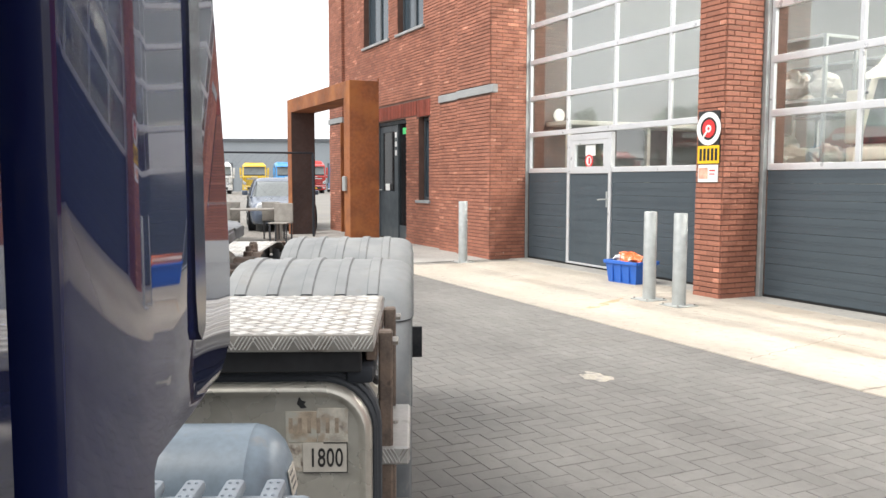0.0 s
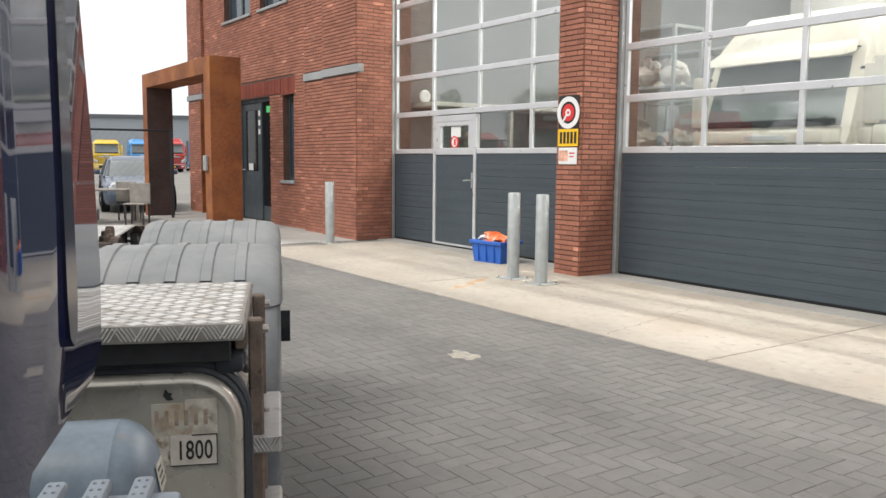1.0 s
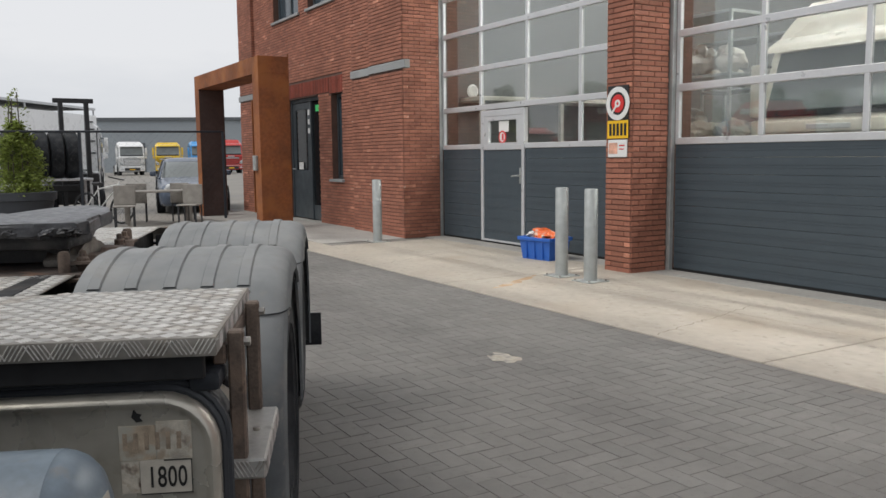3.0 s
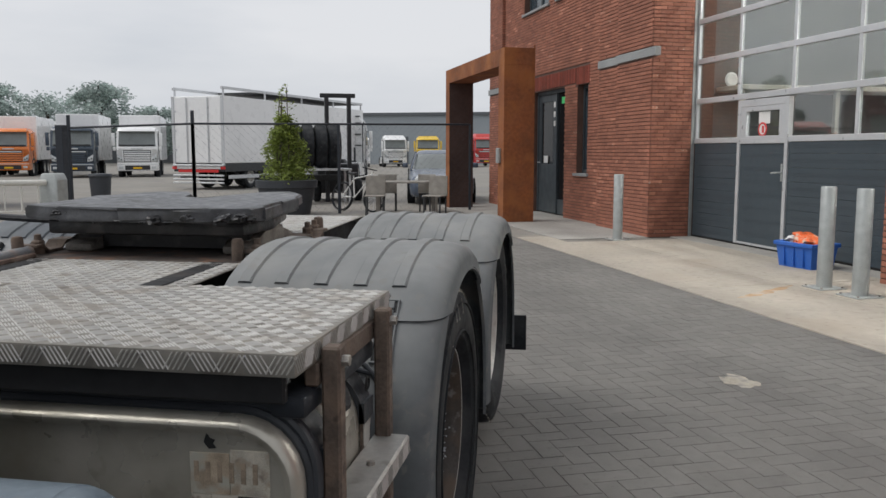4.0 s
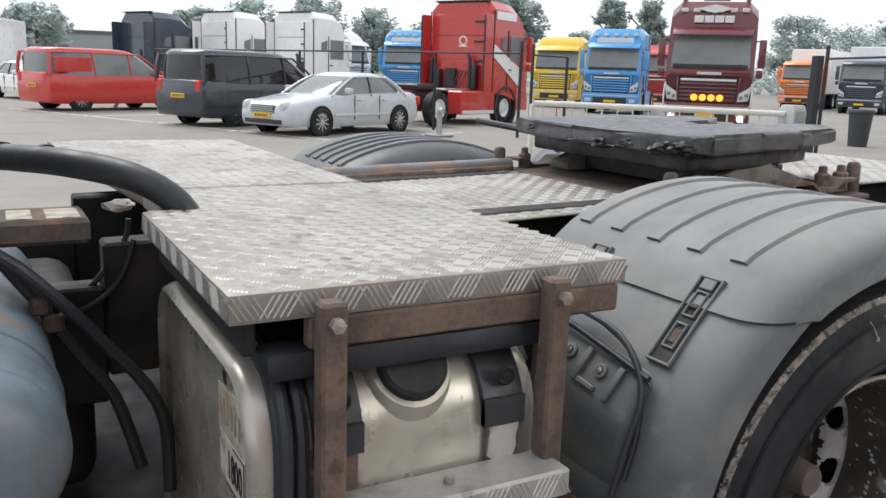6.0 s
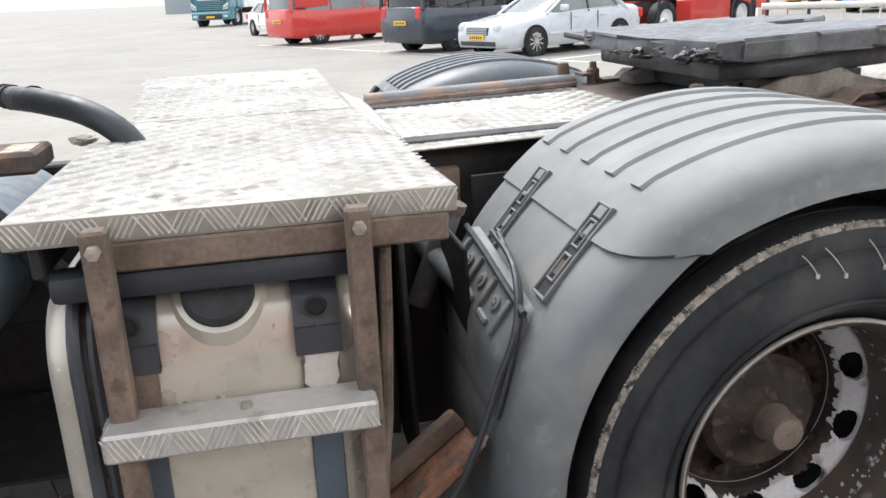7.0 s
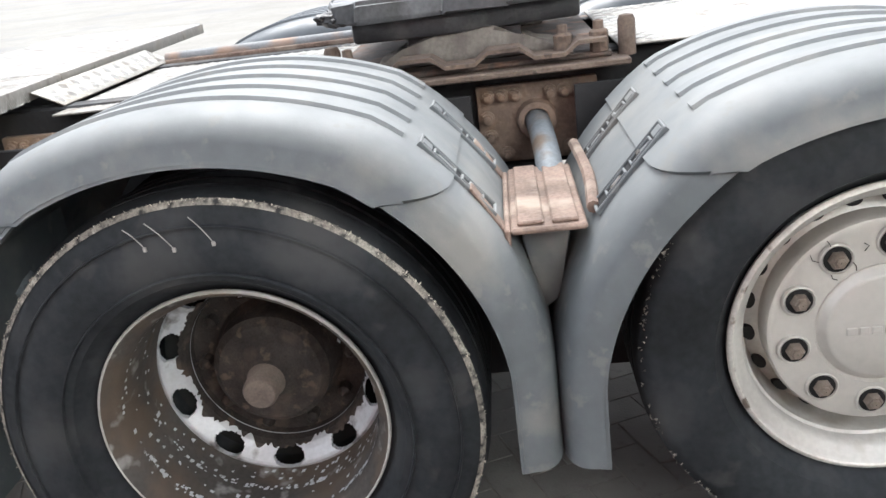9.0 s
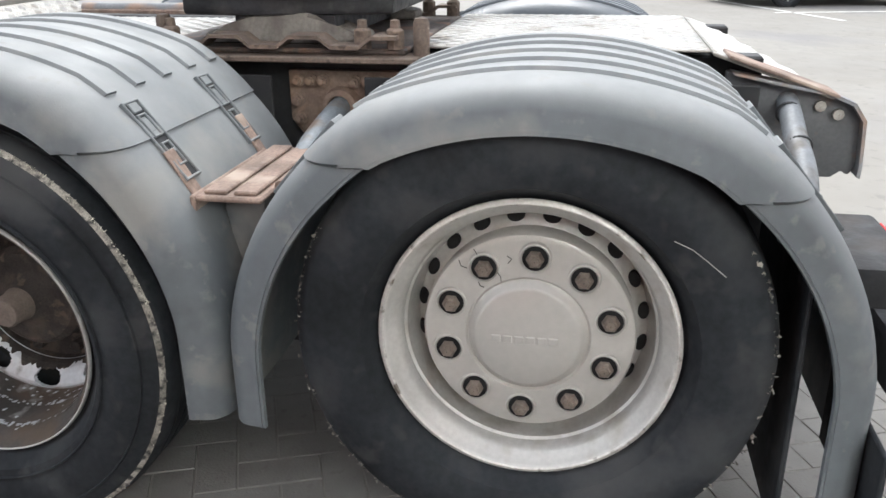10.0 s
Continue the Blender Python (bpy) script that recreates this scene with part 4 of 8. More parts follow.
def tread_sheet(name, outline, z, thick, parent=None, label="", box=None, m=None, inside=None):
    """A sheet of the outline with a fold below its edge and bars on top; m turns it where it slopes."""
    bm = prism(outline, z - thick, z, "z", bevel=0.003)
    if m:
        moved(bm, m)
    ob = tp(name, bm, "tread", parent, label)
    x0, x1 = min(p[0] for p in outline) + 0.01, max(p[0] for p in outline) - 0.01
    y0, y1 = min(p[1] for p in outline) + 0.01, max(p[1] for p in outline) - 0.01

    def out(x, y):
        hit_ = False
        for (ax, ay), (bx, by) in zip(outline, outline[1:] + outline[:1]):
            if (ay > y) != (by > y) and x < (bx - ax) * (y - ay) / (by - ay) + ax:
                hit_ = not hit_
        return not hit_

    bm = treads(bmesh.new(), x0, x1, y0, y1, z, skip=out)
    if m:
        moved(bm, m)
    bars = tp("tread_pattern", bm, "tread_bar", ob, "", 0)
    tagged(bars, kind="stuff")
    return ob


def edge_bars(p, q, z0, z1, normal, parent):
    """Slanted bars on a folded edge from p to q."""
    bm = bmesh.new()
    p, q, nrm = Vector((*p, 0)), Vector((*q, 0)), Vector((*normal, 0))
    n_, d = int((q - p).length / 0.0095), (q - p).normalized()
    for i in range(n_):
        c = p + d * (i + 0.5) * 0.0095
        lean = 0.010 if (i // 5) % 2 else -0.010
        a, b = c - d * lean + Vector((0, 0, z0 + 0.006)), c + d * lean + Vector((0, 0, z1 - 0.004))
        w = d * 0.0020
        v = [bm.verts.new(u) for u in (a - w, a + w, b + w, b - w)] + [bm.verts.new(u + nrm * 0.002) for u in (a, b)]
        for f in ((0, 1, 4), (1, 2, 5, 4), (2, 3, 5), (3, 0, 4, 5)):
            bm.faces.new([v[k] for k in f])
    tagged(tp("edge_pattern", bm, "tread_edge", parent, "", 0), kind="stuff")


PLZ = 1.033
deck = tread_sheet("deck_plate", [(0.955, 2.985), (0.955, 3.655), (-0.045, 3.600), (-0.045, 3.035), (0.225, 3.05), (0.27, 2.985)], PLZ, 0.042, None, "worn aluminium tread plate deck")
edge_bars((0.955, 2.985), (0.955, 3.655), PLZ - 0.042, PLZ, (1, 0), deck)
edge_bars((0.955, 2.985), (0.27, 2.985), PLZ - 0.042, PLZ, (0, -1), deck)
edge_bars((0.955, 3.655), (0.17, 3.612), PLZ - 0.042, PLZ, (0.055, 1), deck)
tread_sheet("deck_plate", [(-0.051, 3.035), (-0.051, 3.600), (-1.40, 3.585), (-1.40, 2.91)], PLZ + 0.001, 0.04, None, "worn aluminium tread plate deck")
# ramp and catwalk between the frame rails
ramp_m = Matrix.Translation((0, 3.606, PLZ - 0.004)) @ Matrix.Rotation(radians(-27), 4, "X") @ Matrix.Translation((0, -3.606, -PLZ))
tread_sheet("ramp_plate", [(0.165, 3.618), (0.165, 3.718), (-0.66, 3.718), (-0.66, 3.612)], PLZ, 0.006, None, "sloping tread plate", m=ramp_m)
tread_sheet("catwalk_plate", [(0.24, 3.70), (0.24, 4.44), (-0.64, 4.44), (-0.64, 3.70)], 0.965, 0.006, None, "dirty tread plate between the frame rails")
tread_sheet("catwalk_plate", [(0.24, 5.22), (0.24, 5.98), (-0.64, 5.98), (-0.64, 5.22)], 0.975, 0.006, None, "dirty tread plate behind the coupling")
tail_m = Matrix.Translation((0, 5.98, 0.975)) @ Matrix.Rotation(radians(-19), 4, "X") @ Matrix.Translation((0, -5.98, -0.975))
tread_sheet("tail_plate", [(0.262, 5.985), (0.262, 6.30), (-0.02, 6.25), (-0.64, 6.08), (-0.64, 5.985)], 0.975, 0.008, None, "sloping tread plate at the tail", m=tail_m)
tp("rust_edge", moved(slab((0.150, 6.02, 0.9755), (0.278, 6.305, 0.984), 0.003, 2), tail_m), "rust_pale", None, "rusty edge of the tail plate")
tp("tail_cable", tube([(-0.64, 6.03, 0.935), (-0.42, 6.11, 0.905), (-0.12, 6.20, 0.875), (0.08, 6.255, 0.855), (0.18, 6.285, 0.842)], 0.009, 8), "hose")

# frame rails, cross members
for x0, x1 in ((0.09, 0.17), (-0.60, -0.52)):
    bm = slab((x0, 2.92, 0.66), (x1, 6.12, 0.952), 0.006)
    slab((x0, 0.2, 0.60), (x1, 2.919, 0.86), 0.006, bm=bm)
    tp("frame_rail", bm, "chassis", None, "black steel frame rail")
for y in (0.6, 1.6, 2.6, 3.55, 4.33, 5.1, 5.9):
    tp("cross_member", slab((-0.52, y - 0.06, 0.70), (0.09, y + 0.06, 0.90), 0.01), "chassis")
tp("rail_cover", slab((-0.655, 3.70, 0.966), (-0.60, 4.45, 0.985), 0.004), "rust_pale", None, "rusty edge along the far rail")
tp("pale_tube", tube([(-0.63, 3.70, 0.985), (-0.63, 4.45, 0.985)], 0.024, 12, smooth=1), "tube_rusty", None, "long grey tube with a rusty top along the far rail")
tp("pale_tube", tube([(-0.60, 5.02, 1.07), (-0.60, 5.62, 1.07)], 0.02, 10, smooth=1), "pipe_blue", None, "long grey tube along the far rail")
# tail bracket
tp("tail_bracket", prism([(6.023, 0.925), (6.163, 0.900), (6.273, 0.880), (6.328, 0.855), (6.358, 0.815), (6.365, 0.70), (6.348, 0.668), (6.335, 0.672), (6.325, 0.69), (6.308, 0.66), (6.213, 0.66), (6.023, 0.72)], 0.20, 0.24, "x", bevel=0.006), "bracket_grey", None, "dark steel tail bracket")
rows, outline = [], [(6.033, 0.926), (6.163, 0.902), (6.273, 0.882), (6.331, 0.857), (6.361, 0.815), (6.368, 0.70), (6.367, 0.668)]
for y, z in outline:
    d = Vector((6.203 - y, 0.74 - z)).normalized() * 0.009
    rows.append([(0.205, y, z), (0.272, y, z), (0.272, y + d.x, z + d.y), (0.205, y + d.x, z + d.y)])
bm = bmesh.new()
skin(bm, rows)
tp("flange", bm, "tube_rusty", None, "grey folded flange of the tail bracket")
for y, z in ((6.253, 0.845), (6.298, 0.825), (6.213, 0.76)):
    tp("bolt", turned([(0.014, 0.24), (0.014, 0.254), (0.001, 0.255)], 8, "x", at=(0, y, z)), "nut")
tp("support_tube", tube([(0.24, 6.175, 0.852), (0.34, 6.169, 0.832), (0.45, 6.163, 0.800), (0.56, 6.161, 0.768), (0.66, 6.148, 0.73), (0.74, 6.113, 0.66)], 0.027, 18), "tube_grey", None, "blue-grey mudguard support tube")
for x, z in ((0.31, 0.839), (0.47, 0.794)):
    tp("tube_band", moved(turned([(0.0265, -0.004), (0.0295, -0.003), (0.0295, 0.003), (0.0265, 0.004)], 18, "x"), Matrix.Translation((x, 6.166, z)) @ Matrix.Rotation(radians(16), 4, "Y")), "chassis")
tp("tail_lamp", slab((0.60, 6.178, 0.60), (0.93, 6.308, 0.685), 0.015, 2), "chassis", None, "dark rear lamp housing")
tp("lamp_glass", slab((0.63, 6.309, 0.61), (0.91, 6.319, 0.675), 0.004), "sign_red")
tp("tail_beam", slab((-1.35, 6.28, 0.42), (0.93, 6.34, 0.53), 0.01), "chassis")


# mudguards
def on_arch(y0, x, r, a, z0):
    """A point round the arch at a degrees from upright; past the level of the centre it goes straight down."""
    b = max(-90.0, min(90.0, a))
    drop = (abs(a) - 90) * 0.0112 if abs(a) > 90 else 0
    return (x, y0 + r * math.sin(radians(b)), z0 + r * math.cos(radians(b)) - drop)


def bend(r, a):
    """How much the upper shell leaves the circle: flatter over the crown, its lip let out at the ends."""
    low, q = min(1.0, max(0.0, (0.625 - r) / 0.121)), min((a / 33) ** 2, 1.0)
    return (1 - low) * -0.032 * (1 - q) + low * (0.016 + 0.022 * q)


def arc_shell(y0, section, ends, steps=28, thick=0.007, flare=False):
    """Sweeps an (x, r) section round an arch as a shell; ends gives the two end angles for a radius."""
    bm, rows, z0 = bmesh.new(), [], ARCH[y0]
    both = [(x, r, r) for x, r in section] + [(x, r - thick, r) for x, r in section[::-1]]
    for i in range(steps + 1):
        row = []
        for x, r, full in both:
            a0, a1 = ends(full)
            a = a0 + (a1 - a0) * i / steps
            rr = r + (bend(full, a) if flare else 0.02 * max(0.0, min(1.0, (abs(a) - 45) / 40)))
            row.append(on_arch(y0, x, rr, a, z0))
        rows.append(row)
    skin(bm, rows)
    return bm


def shoulder(x0, x1, r0, r1):
    """Flat top from the inner side, a rounded outer shoulder and a lip."""
    pts = [(0.36, r0 - 0.09), (0.365, r0 - 0.015), (0.385, r0)]
    pts += [(x0 * (1 - k / 4) + 0.385 * k / 4, r0) for k in (3, 2, 1, 0)]
    for k in range(1, 9):
        a = math.pi / 2 * k / 8
        pts.append((x0 + (x1 - x0) * math.sin(a) ** 0.72, r0 - (r0 - r1) * (1 - math.cos(a) ** 0.72)))
    return pts + [(x1 + 0.004, r1 - 0.012), (x1 - 0.006, r1 - 0.014)]


CUT_F, CUT_R = 0.435, 0.402  # heights over the centre at which the upper shell is cut
SEC_TOP = shoulder(0.925, 1.048, 0.625, 0.504)
SEC_LOW = shoulder(0.918, 1.040, 0.617, 0.548)


def cut(h, r):
    return math.degrees(math.acos(min(h / r, 0.93)))


def cut_top(h, r):
    """The angle at which the flared upper shell meets a level line."""
    a = 40.0
    for _ in range(6):
        a = cut(h, r + bend(r, a))
    return a


RIBS = (0.435, 0.55, 0.672, 0.792, 0.908)


def clip(y0, a, x, parent):
    """A latch over the seam of a mudguard at the angle a."""
    m = Matrix.Translation((x, y0, ARCH[y0])) @ Matrix.Rotation(-radians(a), 4, "X") @ Matrix.Translation((0, 0, 0.6195))
    s = 1 if a > 0 else -1
    def hoop(x, y0_, y1_, w, z0, z1):
        bm, rows = bmesh.new(), []
        for e, z in ((0, z0), (0, z1 - 0.002), (0.0015, z1), (w - 0.0015, z1), (w, z1 - 0.002), (w, z0), (0, z0)):
            rows.append([(-x + e, y0_ + e, z), (x - e, y0_ + e, z), (x - e, y1_ - e, z), (-x + e, y1_ - e, z)])
        return skin(bm, rows, True, (False, False)) and bm

    body = tp("clip", moved(hoop(0.031, -0.100, 0.100, 0.006, -0.012, 0.008), m), "plastic", parent, "grey plastic latch")
    tp("recess", moved(slab((-0.0265, -0.0955, -0.010), (0.0265, 0.0955, 0.0025)), m), "chassis", body)
    look_ = "rim_dirty" if abs(x) > 0.8 and a < 0 else "plastic"
    tp("lever", moved(slab((-0.017, s * -0.094 - 0.0, 0.0025), (0.017, s * -0.070, 0.0075), 0.002) if s > 0 else slab((-0.017, 0.070, 0.0025), (0.017, 0.094, 0.0075), 0.002), m), "plastic", body)
    tp("strap", moved(hoop(0.016, -0.066, -0.008, 0.005, 0.0025, 0.008), m), "plastic", body)
    tp("strap", moved(hoop(0.016, 0.006, 0.066, 0.005, 0.0025, 0.008), m), "plastic", body)
    tp("hook", moved(slab((-0.0095, -0.052, 0.0028), (0.0095, -0.022, 0.0055), 0.001), m), look_, body)
    tp("catch", moved(slab((-0.011, 0.026, 0.0028), (0.011, 0.036, 0.0095), 0.002), m), look_, body)


def mudguard(y0, flip=False):
    do = (lambda b: moved(mirror_x(b), Matrix.Translation((0, -0.11, -0.01)))) if flip else (lambda b: b)
    # far guards take the plastic that is darkened for their shaded side
    mat_ = "plastic_shade" if flip else "plastic"
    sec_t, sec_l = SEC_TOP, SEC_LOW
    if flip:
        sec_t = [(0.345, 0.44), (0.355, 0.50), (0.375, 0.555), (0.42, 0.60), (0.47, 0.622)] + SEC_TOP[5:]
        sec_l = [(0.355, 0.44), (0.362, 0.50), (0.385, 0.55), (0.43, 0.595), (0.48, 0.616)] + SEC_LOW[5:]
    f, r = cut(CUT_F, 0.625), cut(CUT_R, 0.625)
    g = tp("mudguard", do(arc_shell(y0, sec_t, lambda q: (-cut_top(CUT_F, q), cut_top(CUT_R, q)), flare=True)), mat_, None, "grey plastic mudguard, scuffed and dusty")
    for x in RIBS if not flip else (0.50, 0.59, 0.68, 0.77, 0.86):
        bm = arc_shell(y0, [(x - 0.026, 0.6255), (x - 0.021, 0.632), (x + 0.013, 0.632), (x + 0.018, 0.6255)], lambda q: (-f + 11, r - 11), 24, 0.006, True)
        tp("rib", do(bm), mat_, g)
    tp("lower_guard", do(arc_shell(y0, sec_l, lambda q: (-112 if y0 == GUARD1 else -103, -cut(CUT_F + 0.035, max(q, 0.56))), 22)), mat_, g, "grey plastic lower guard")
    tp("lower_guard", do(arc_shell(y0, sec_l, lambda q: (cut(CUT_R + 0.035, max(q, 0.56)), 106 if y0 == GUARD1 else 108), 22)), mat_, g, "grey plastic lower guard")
    if not flip:
        for x in (0.56, 0.888):
            clip(y0, -f - 3, x, g)
            clip(y0, r + 1, x, g)
    else:
        for x in (0.86, 0.66):
            bm = slab((-0.03, -0.09, 0), (0.03, 0.09, 0.02), 0.005)
            tp("clip", do(moved(bm, Matrix.Translation((x, y0, ARCH[y0])) @ Matrix.Rotation(radians(f + 1), 4, "X") @ Matrix.Translation((0, 0, 0.619)))), "chassis", g)
    return g


for y in (GUARD1, GUARD2):
    mudguard(y)
    mudguard(y, True)
tp("mud_flap", slab((0.74, 6.235, 0.20), (1.105, 6.245, 0.40), 0.003), "rubber", None, "black rubber mud flap")
tp("mud_flap", slab((0.50, 6.100, 0.12), (0.985, 6.110, 0.66), 0.003), "rubber", None, "black rubber mud flap")
tp("mud_flap", slab((0.42, 3.715, 0.25), (0.70, 3.725, 0.85), 0.003), "rubber", None, "black rubber mud flap")


# black sheet added behind the wheels, standing for the dark under the lorry
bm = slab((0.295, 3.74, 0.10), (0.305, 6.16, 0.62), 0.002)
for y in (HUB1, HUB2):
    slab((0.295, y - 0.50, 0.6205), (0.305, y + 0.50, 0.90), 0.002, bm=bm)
tp("liner", bm, "liner", None, "added black sheet standing for the dark behind the wheels")


# wheels
def tyre(y0, x_out, width=0.295, bead=0.03, big=0.475):
    """A worn tyre; x_out is its outer wall, big its radius; it is flat where it stands."""
    half = [(0.290, bead + 0.012), (0.302, bead), (0.325, 0.014), (0.36, 0.002), (0.385, 0.0), (0.41, 0.003), (0.437, 0.012), (0.444, 0.013), (0.452, 0.018), (0.464, 0.026), (0.4695, 0.038)]
    prof = [(r, x_out - d) for r, d in half]
    for g in (0.075, 0.125, 0.17, 0.22):
        prof += [(0.4745, x_out - g + 0.006), (0.464, x_out - g + 0.005), (0.464, x_out - g - 0.005), (0.4745, x_out - g - 0.006)]
    prof += [(r, x_out - width + d) for r, d in half[::-1]]
    prof = [(0.296 + (r - 0.290) * (big - 0.296) / 0.185, x) for r, x in prof]
    bm = turned(prof, 96, "x", at=(0, y0, AXLE[y0]))
    for v in bm.verts:
        v.co.z = max(v.co.z, 0.003)
    return bm


def scuffs(bm, y0, x, r, count, seed, a0=-180, a1=180, size=0.007):
    """Small torn crumbs of rubber round the shoulder."""
    rng = random.Random(seed)
    for _ in range(count):
        a = radians(rng.uniform(a0, a1))
        rr = r + rng.uniform(-0.005, 0.005)
        s = size * rng.uniform(0.4, 1.1)
        c = Vector((x + rng.uniform(-0.003, 0.003), y0 + rr * math.sin(a), AXLE[y0] + rr * math.cos(a)))
        v = [bm.verts.new(c + Vector((rng.uniform(-s, s), rng.uniform(-s, s), rng.uniform(-s, s)))) for _ in range(4)]
        for f in ((0, 1, 2), (0, 2, 3), (0, 3, 1), (1, 3, 2)):
            bm.faces.new([v[k] for k in f])
    return bm


def disc_x(r):
    """How far out the painted wheel disc lies at the radius r."""
    pts = ((0.207, 0.700), (0.210, 0.723), (0.217, 0.738), (0.228, 0.748), (0.249, 0.764), (0.257, 0.766), (0.265, 0.762))
    for (a, x), (b, y) in zip(pts, pts[1:]):
        if r <= b:
            return x + (y - x) * max(0.0, r - a) / (b - a)
    return 0.762


def drive_wheel(y0, do):
    HUBZ = AXLE[y0]
    at = (0, y0, HUBZ)
    w = tp("wheel", do(tyre(y0, 1.03, bead=0.055, big=0.503)), "rubber", None, "worn black tyre on a dirty grey deep-dish rim")
    tp("tyre", do(tyre(y0, 0.685, big=0.503)), "rubber", w)
    tp("worn_edge", do(moved(turned([(0.4815, 1.0125), (0.487, 1.0095), (0.4925, 1.0045)], 96, "x", at=at), Matrix.Identity(4))), "rubber_worn", w, "pale scuffed tyre shoulder")
    bm = scuffs(bmesh.new(), y0, 1.006, 0.4885, 900, 4, -75, 75, 0.0032)
    scuffs(bm, y0, 1.006, 0.4885, 420, 5, 75, 285, 0.003)
    tagged(tp("torn_rubber", do(bm), "rubber_torn", w, "", 0), kind="stuff")
    for q in (0.352, 0.446):
        tp("sidewall_ring", do(turned([(q - 0.003, 1.024), (q - 0.0012, 1.0303), (q + 0.0012, 1.0303), (q + 0.003, 1.024)], 72, "x", at=at)), "rubber", w)
    rim = tp("rim", do(turned([(0.294, 0.9700), (0.300, 0.9760), (0.300, 0.9830), (0.294, 0.9860), (0.288, 0.9800), (0.284, 0.9660), (0.276, 0.9560), (0.271, 0.9420), (0.268, 0.9150), (0.264, 0.8950), (0.263, 0.8500),
                               (0.266, 0.8300), (0.267, 0.7900), (0.264, 0.7620)], 72, "x", at=at)), "rim_dirty", w, "dirty grey deep rim")
    tp("lip", do(turned([(0.2945, 0.9850), (0.2985, 0.9870), (0.301, 0.9840), (0.3015, 0.9780)], 72, "x", at=at)), "rim_silver", rim, "bare worn rim lip")
    bm = bmesh.new()
    grid = [[bm.verts.new((disc_x(r), y0 + r * math.sin(a), HUBZ + r * math.cos(a))) for a in (2 * math.pi * k / 420 for k in range(420))] for r in (0.207 + 0.057 * q / 38 for q in range(39))]
    rng = random.Random(6)
    wob = [rng.uniform(0.92, 1.06) for _ in range(60)]
    for q in range(38):
        r = 0.207 + 0.057 * (q + 0.5) / 38
        for k in range(420):
            turn = ((k + 0.5) / 42 - 0.03 + 0.5) % 1 - 0.5  # place round the ring, 0 at a hole's middle
            u, v = turn * math.pi / 5 * r / 0.0375, (r - 0.2385) / 0.0235
            if u * u + v * v > wob[int(math.degrees(math.atan2(v, u)) % 360 / 12) + 30 * (k % 2)]:
                bm.faces.new((grid[q][k], grid[q][(k + 1) % 420], grid[q + 1][(k + 1) % 420], grid[q + 1][k]))
    bmesh.ops.delete(bm, geom=[v for v in bm.verts if not v.link_faces], context="VERTS")
    rims_ = [e for e in bm.edges if e.is_boundary and 0.209 < math.hypot(e.verts[0].co.y - y0, e.verts[0].co.z - HUBZ) < 0.2635]
    for v in {g for g in bmesh.ops.extrude_edge_only(bm, edges=rims_)["geom"] if isinstance(g, bmesh.types.BMVert)}:
        v.co.x -= 0.012
    tp("disc", do(bm), "rim_disc", rim, "pale painted wheel disc with oval holes and chipped edge", 50)
    # black cone behind the disc holes, their inner shade put into its colour
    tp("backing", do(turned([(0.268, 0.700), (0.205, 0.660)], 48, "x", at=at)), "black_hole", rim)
    hub = tp("hub", do(turned([(0.208, 0.7030), (0.206, 0.6800), (0.150, 0.6720), (0.140, 0.6900), (0.134, 0.7550), (0.118, 0.7700), (0.100, 0.7720), (0.078, 0.7760), (0.058, 0.7900), (0.044, 0.8060)], 40, "x", at=at)), "hub_dirt", w, "greasy brown hub")
    tp("hub_end", do(turned([(0.044, 0.8055), (0.040, 0.815), (0.039, 0.8560), (0.034, 0.8640), (0.001, 0.8650)], 28, "x", at=at)), "hub_end", hub, "pale brown hub end")
    for k in range(10):
        a = 2 * math.pi * (k + 0.5) / 10
        tp("stud", do(turned([(0.016, 0.6740), (0.016, 0.7050), (0.010, 0.7100), (0.001, 0.7220)], 8, "x", at=(0, y0 + 0.176 * math.sin(a), HUBZ + 0.176 * math.cos(a)))), "hub_dirt", hub)
    # flaked chips on the lower barrel of the rim
    rng = random.Random(14)
    bm = bmesh.new()
    for k in range(520):
        a = radians(rng.gauss(180, 48) if k % 2 else rng.uniform(0, 360))
        x, q = rng.choice((rng.uniform(0.775, 0.95), rng.gauss(0.842, 0.008), rng.gauss(0.925, 0.004))), rng.uniform(0.002, 0.0065)
        rr = (0.2645 if x < 0.9 else 0.2685) - 0.0012
        bm.faces.new(ring(bm, [(x + q * i * rng.uniform(0.5, 1.4), y0 + rr * math.sin(a + j * q * 3.2), HUBZ + rr * math.cos(a + j * q * 3.2)) for i, j in ((-1, -1), (1, -0.6), (0.8, 1), (-0.7, 0.8))]))
    tagged(tp("flaked_paint", do(bm), "rim_disc", rim, "", 0), kind="stuff")
    # torn paint at the disc's inner edge: a ragged dirty band
    rng = random.Random(9)
    bm = bmesh.new()
    rows, d = [[], [], [], [], []], 0.008
    for k in range(220):
        a = 2 * math.pi * k / 220
        d = min(0.017, max(0.001, d + rng.uniform(-0.006, 0.006)))
        for row, rr in zip(rows, (0.2072, 0.2100, 0.2135, 0.2170, 0.2290)):
            rr = min(rr, 0.2085 + d)
            row.append((disc_x(rr) + 0.0016, y0 + rr * math.sin(a), HUBZ + rr * math.cos(a)))
    skin(bm, rows, True, (False, False))
    tp("chipped_paint", do(bm), "hub_dirt", rim, "", 0)
    for ya, za, yb, zb in ((4.220, 0.868, 4.253, 0.828), (4.263, 0.876, 4.307, 0.822), (4.346, 0.880, 4.382, 0.827)):
        bm = bmesh.new()
        tube([(1.0305, ya + (yb - ya) * f, za + (zb - za) * f + 0.004 * math.sin(3.1 * f)) for f in (0, 0.25, 0.5, 0.75, 1)], 0.0011, 5, bm, 1)
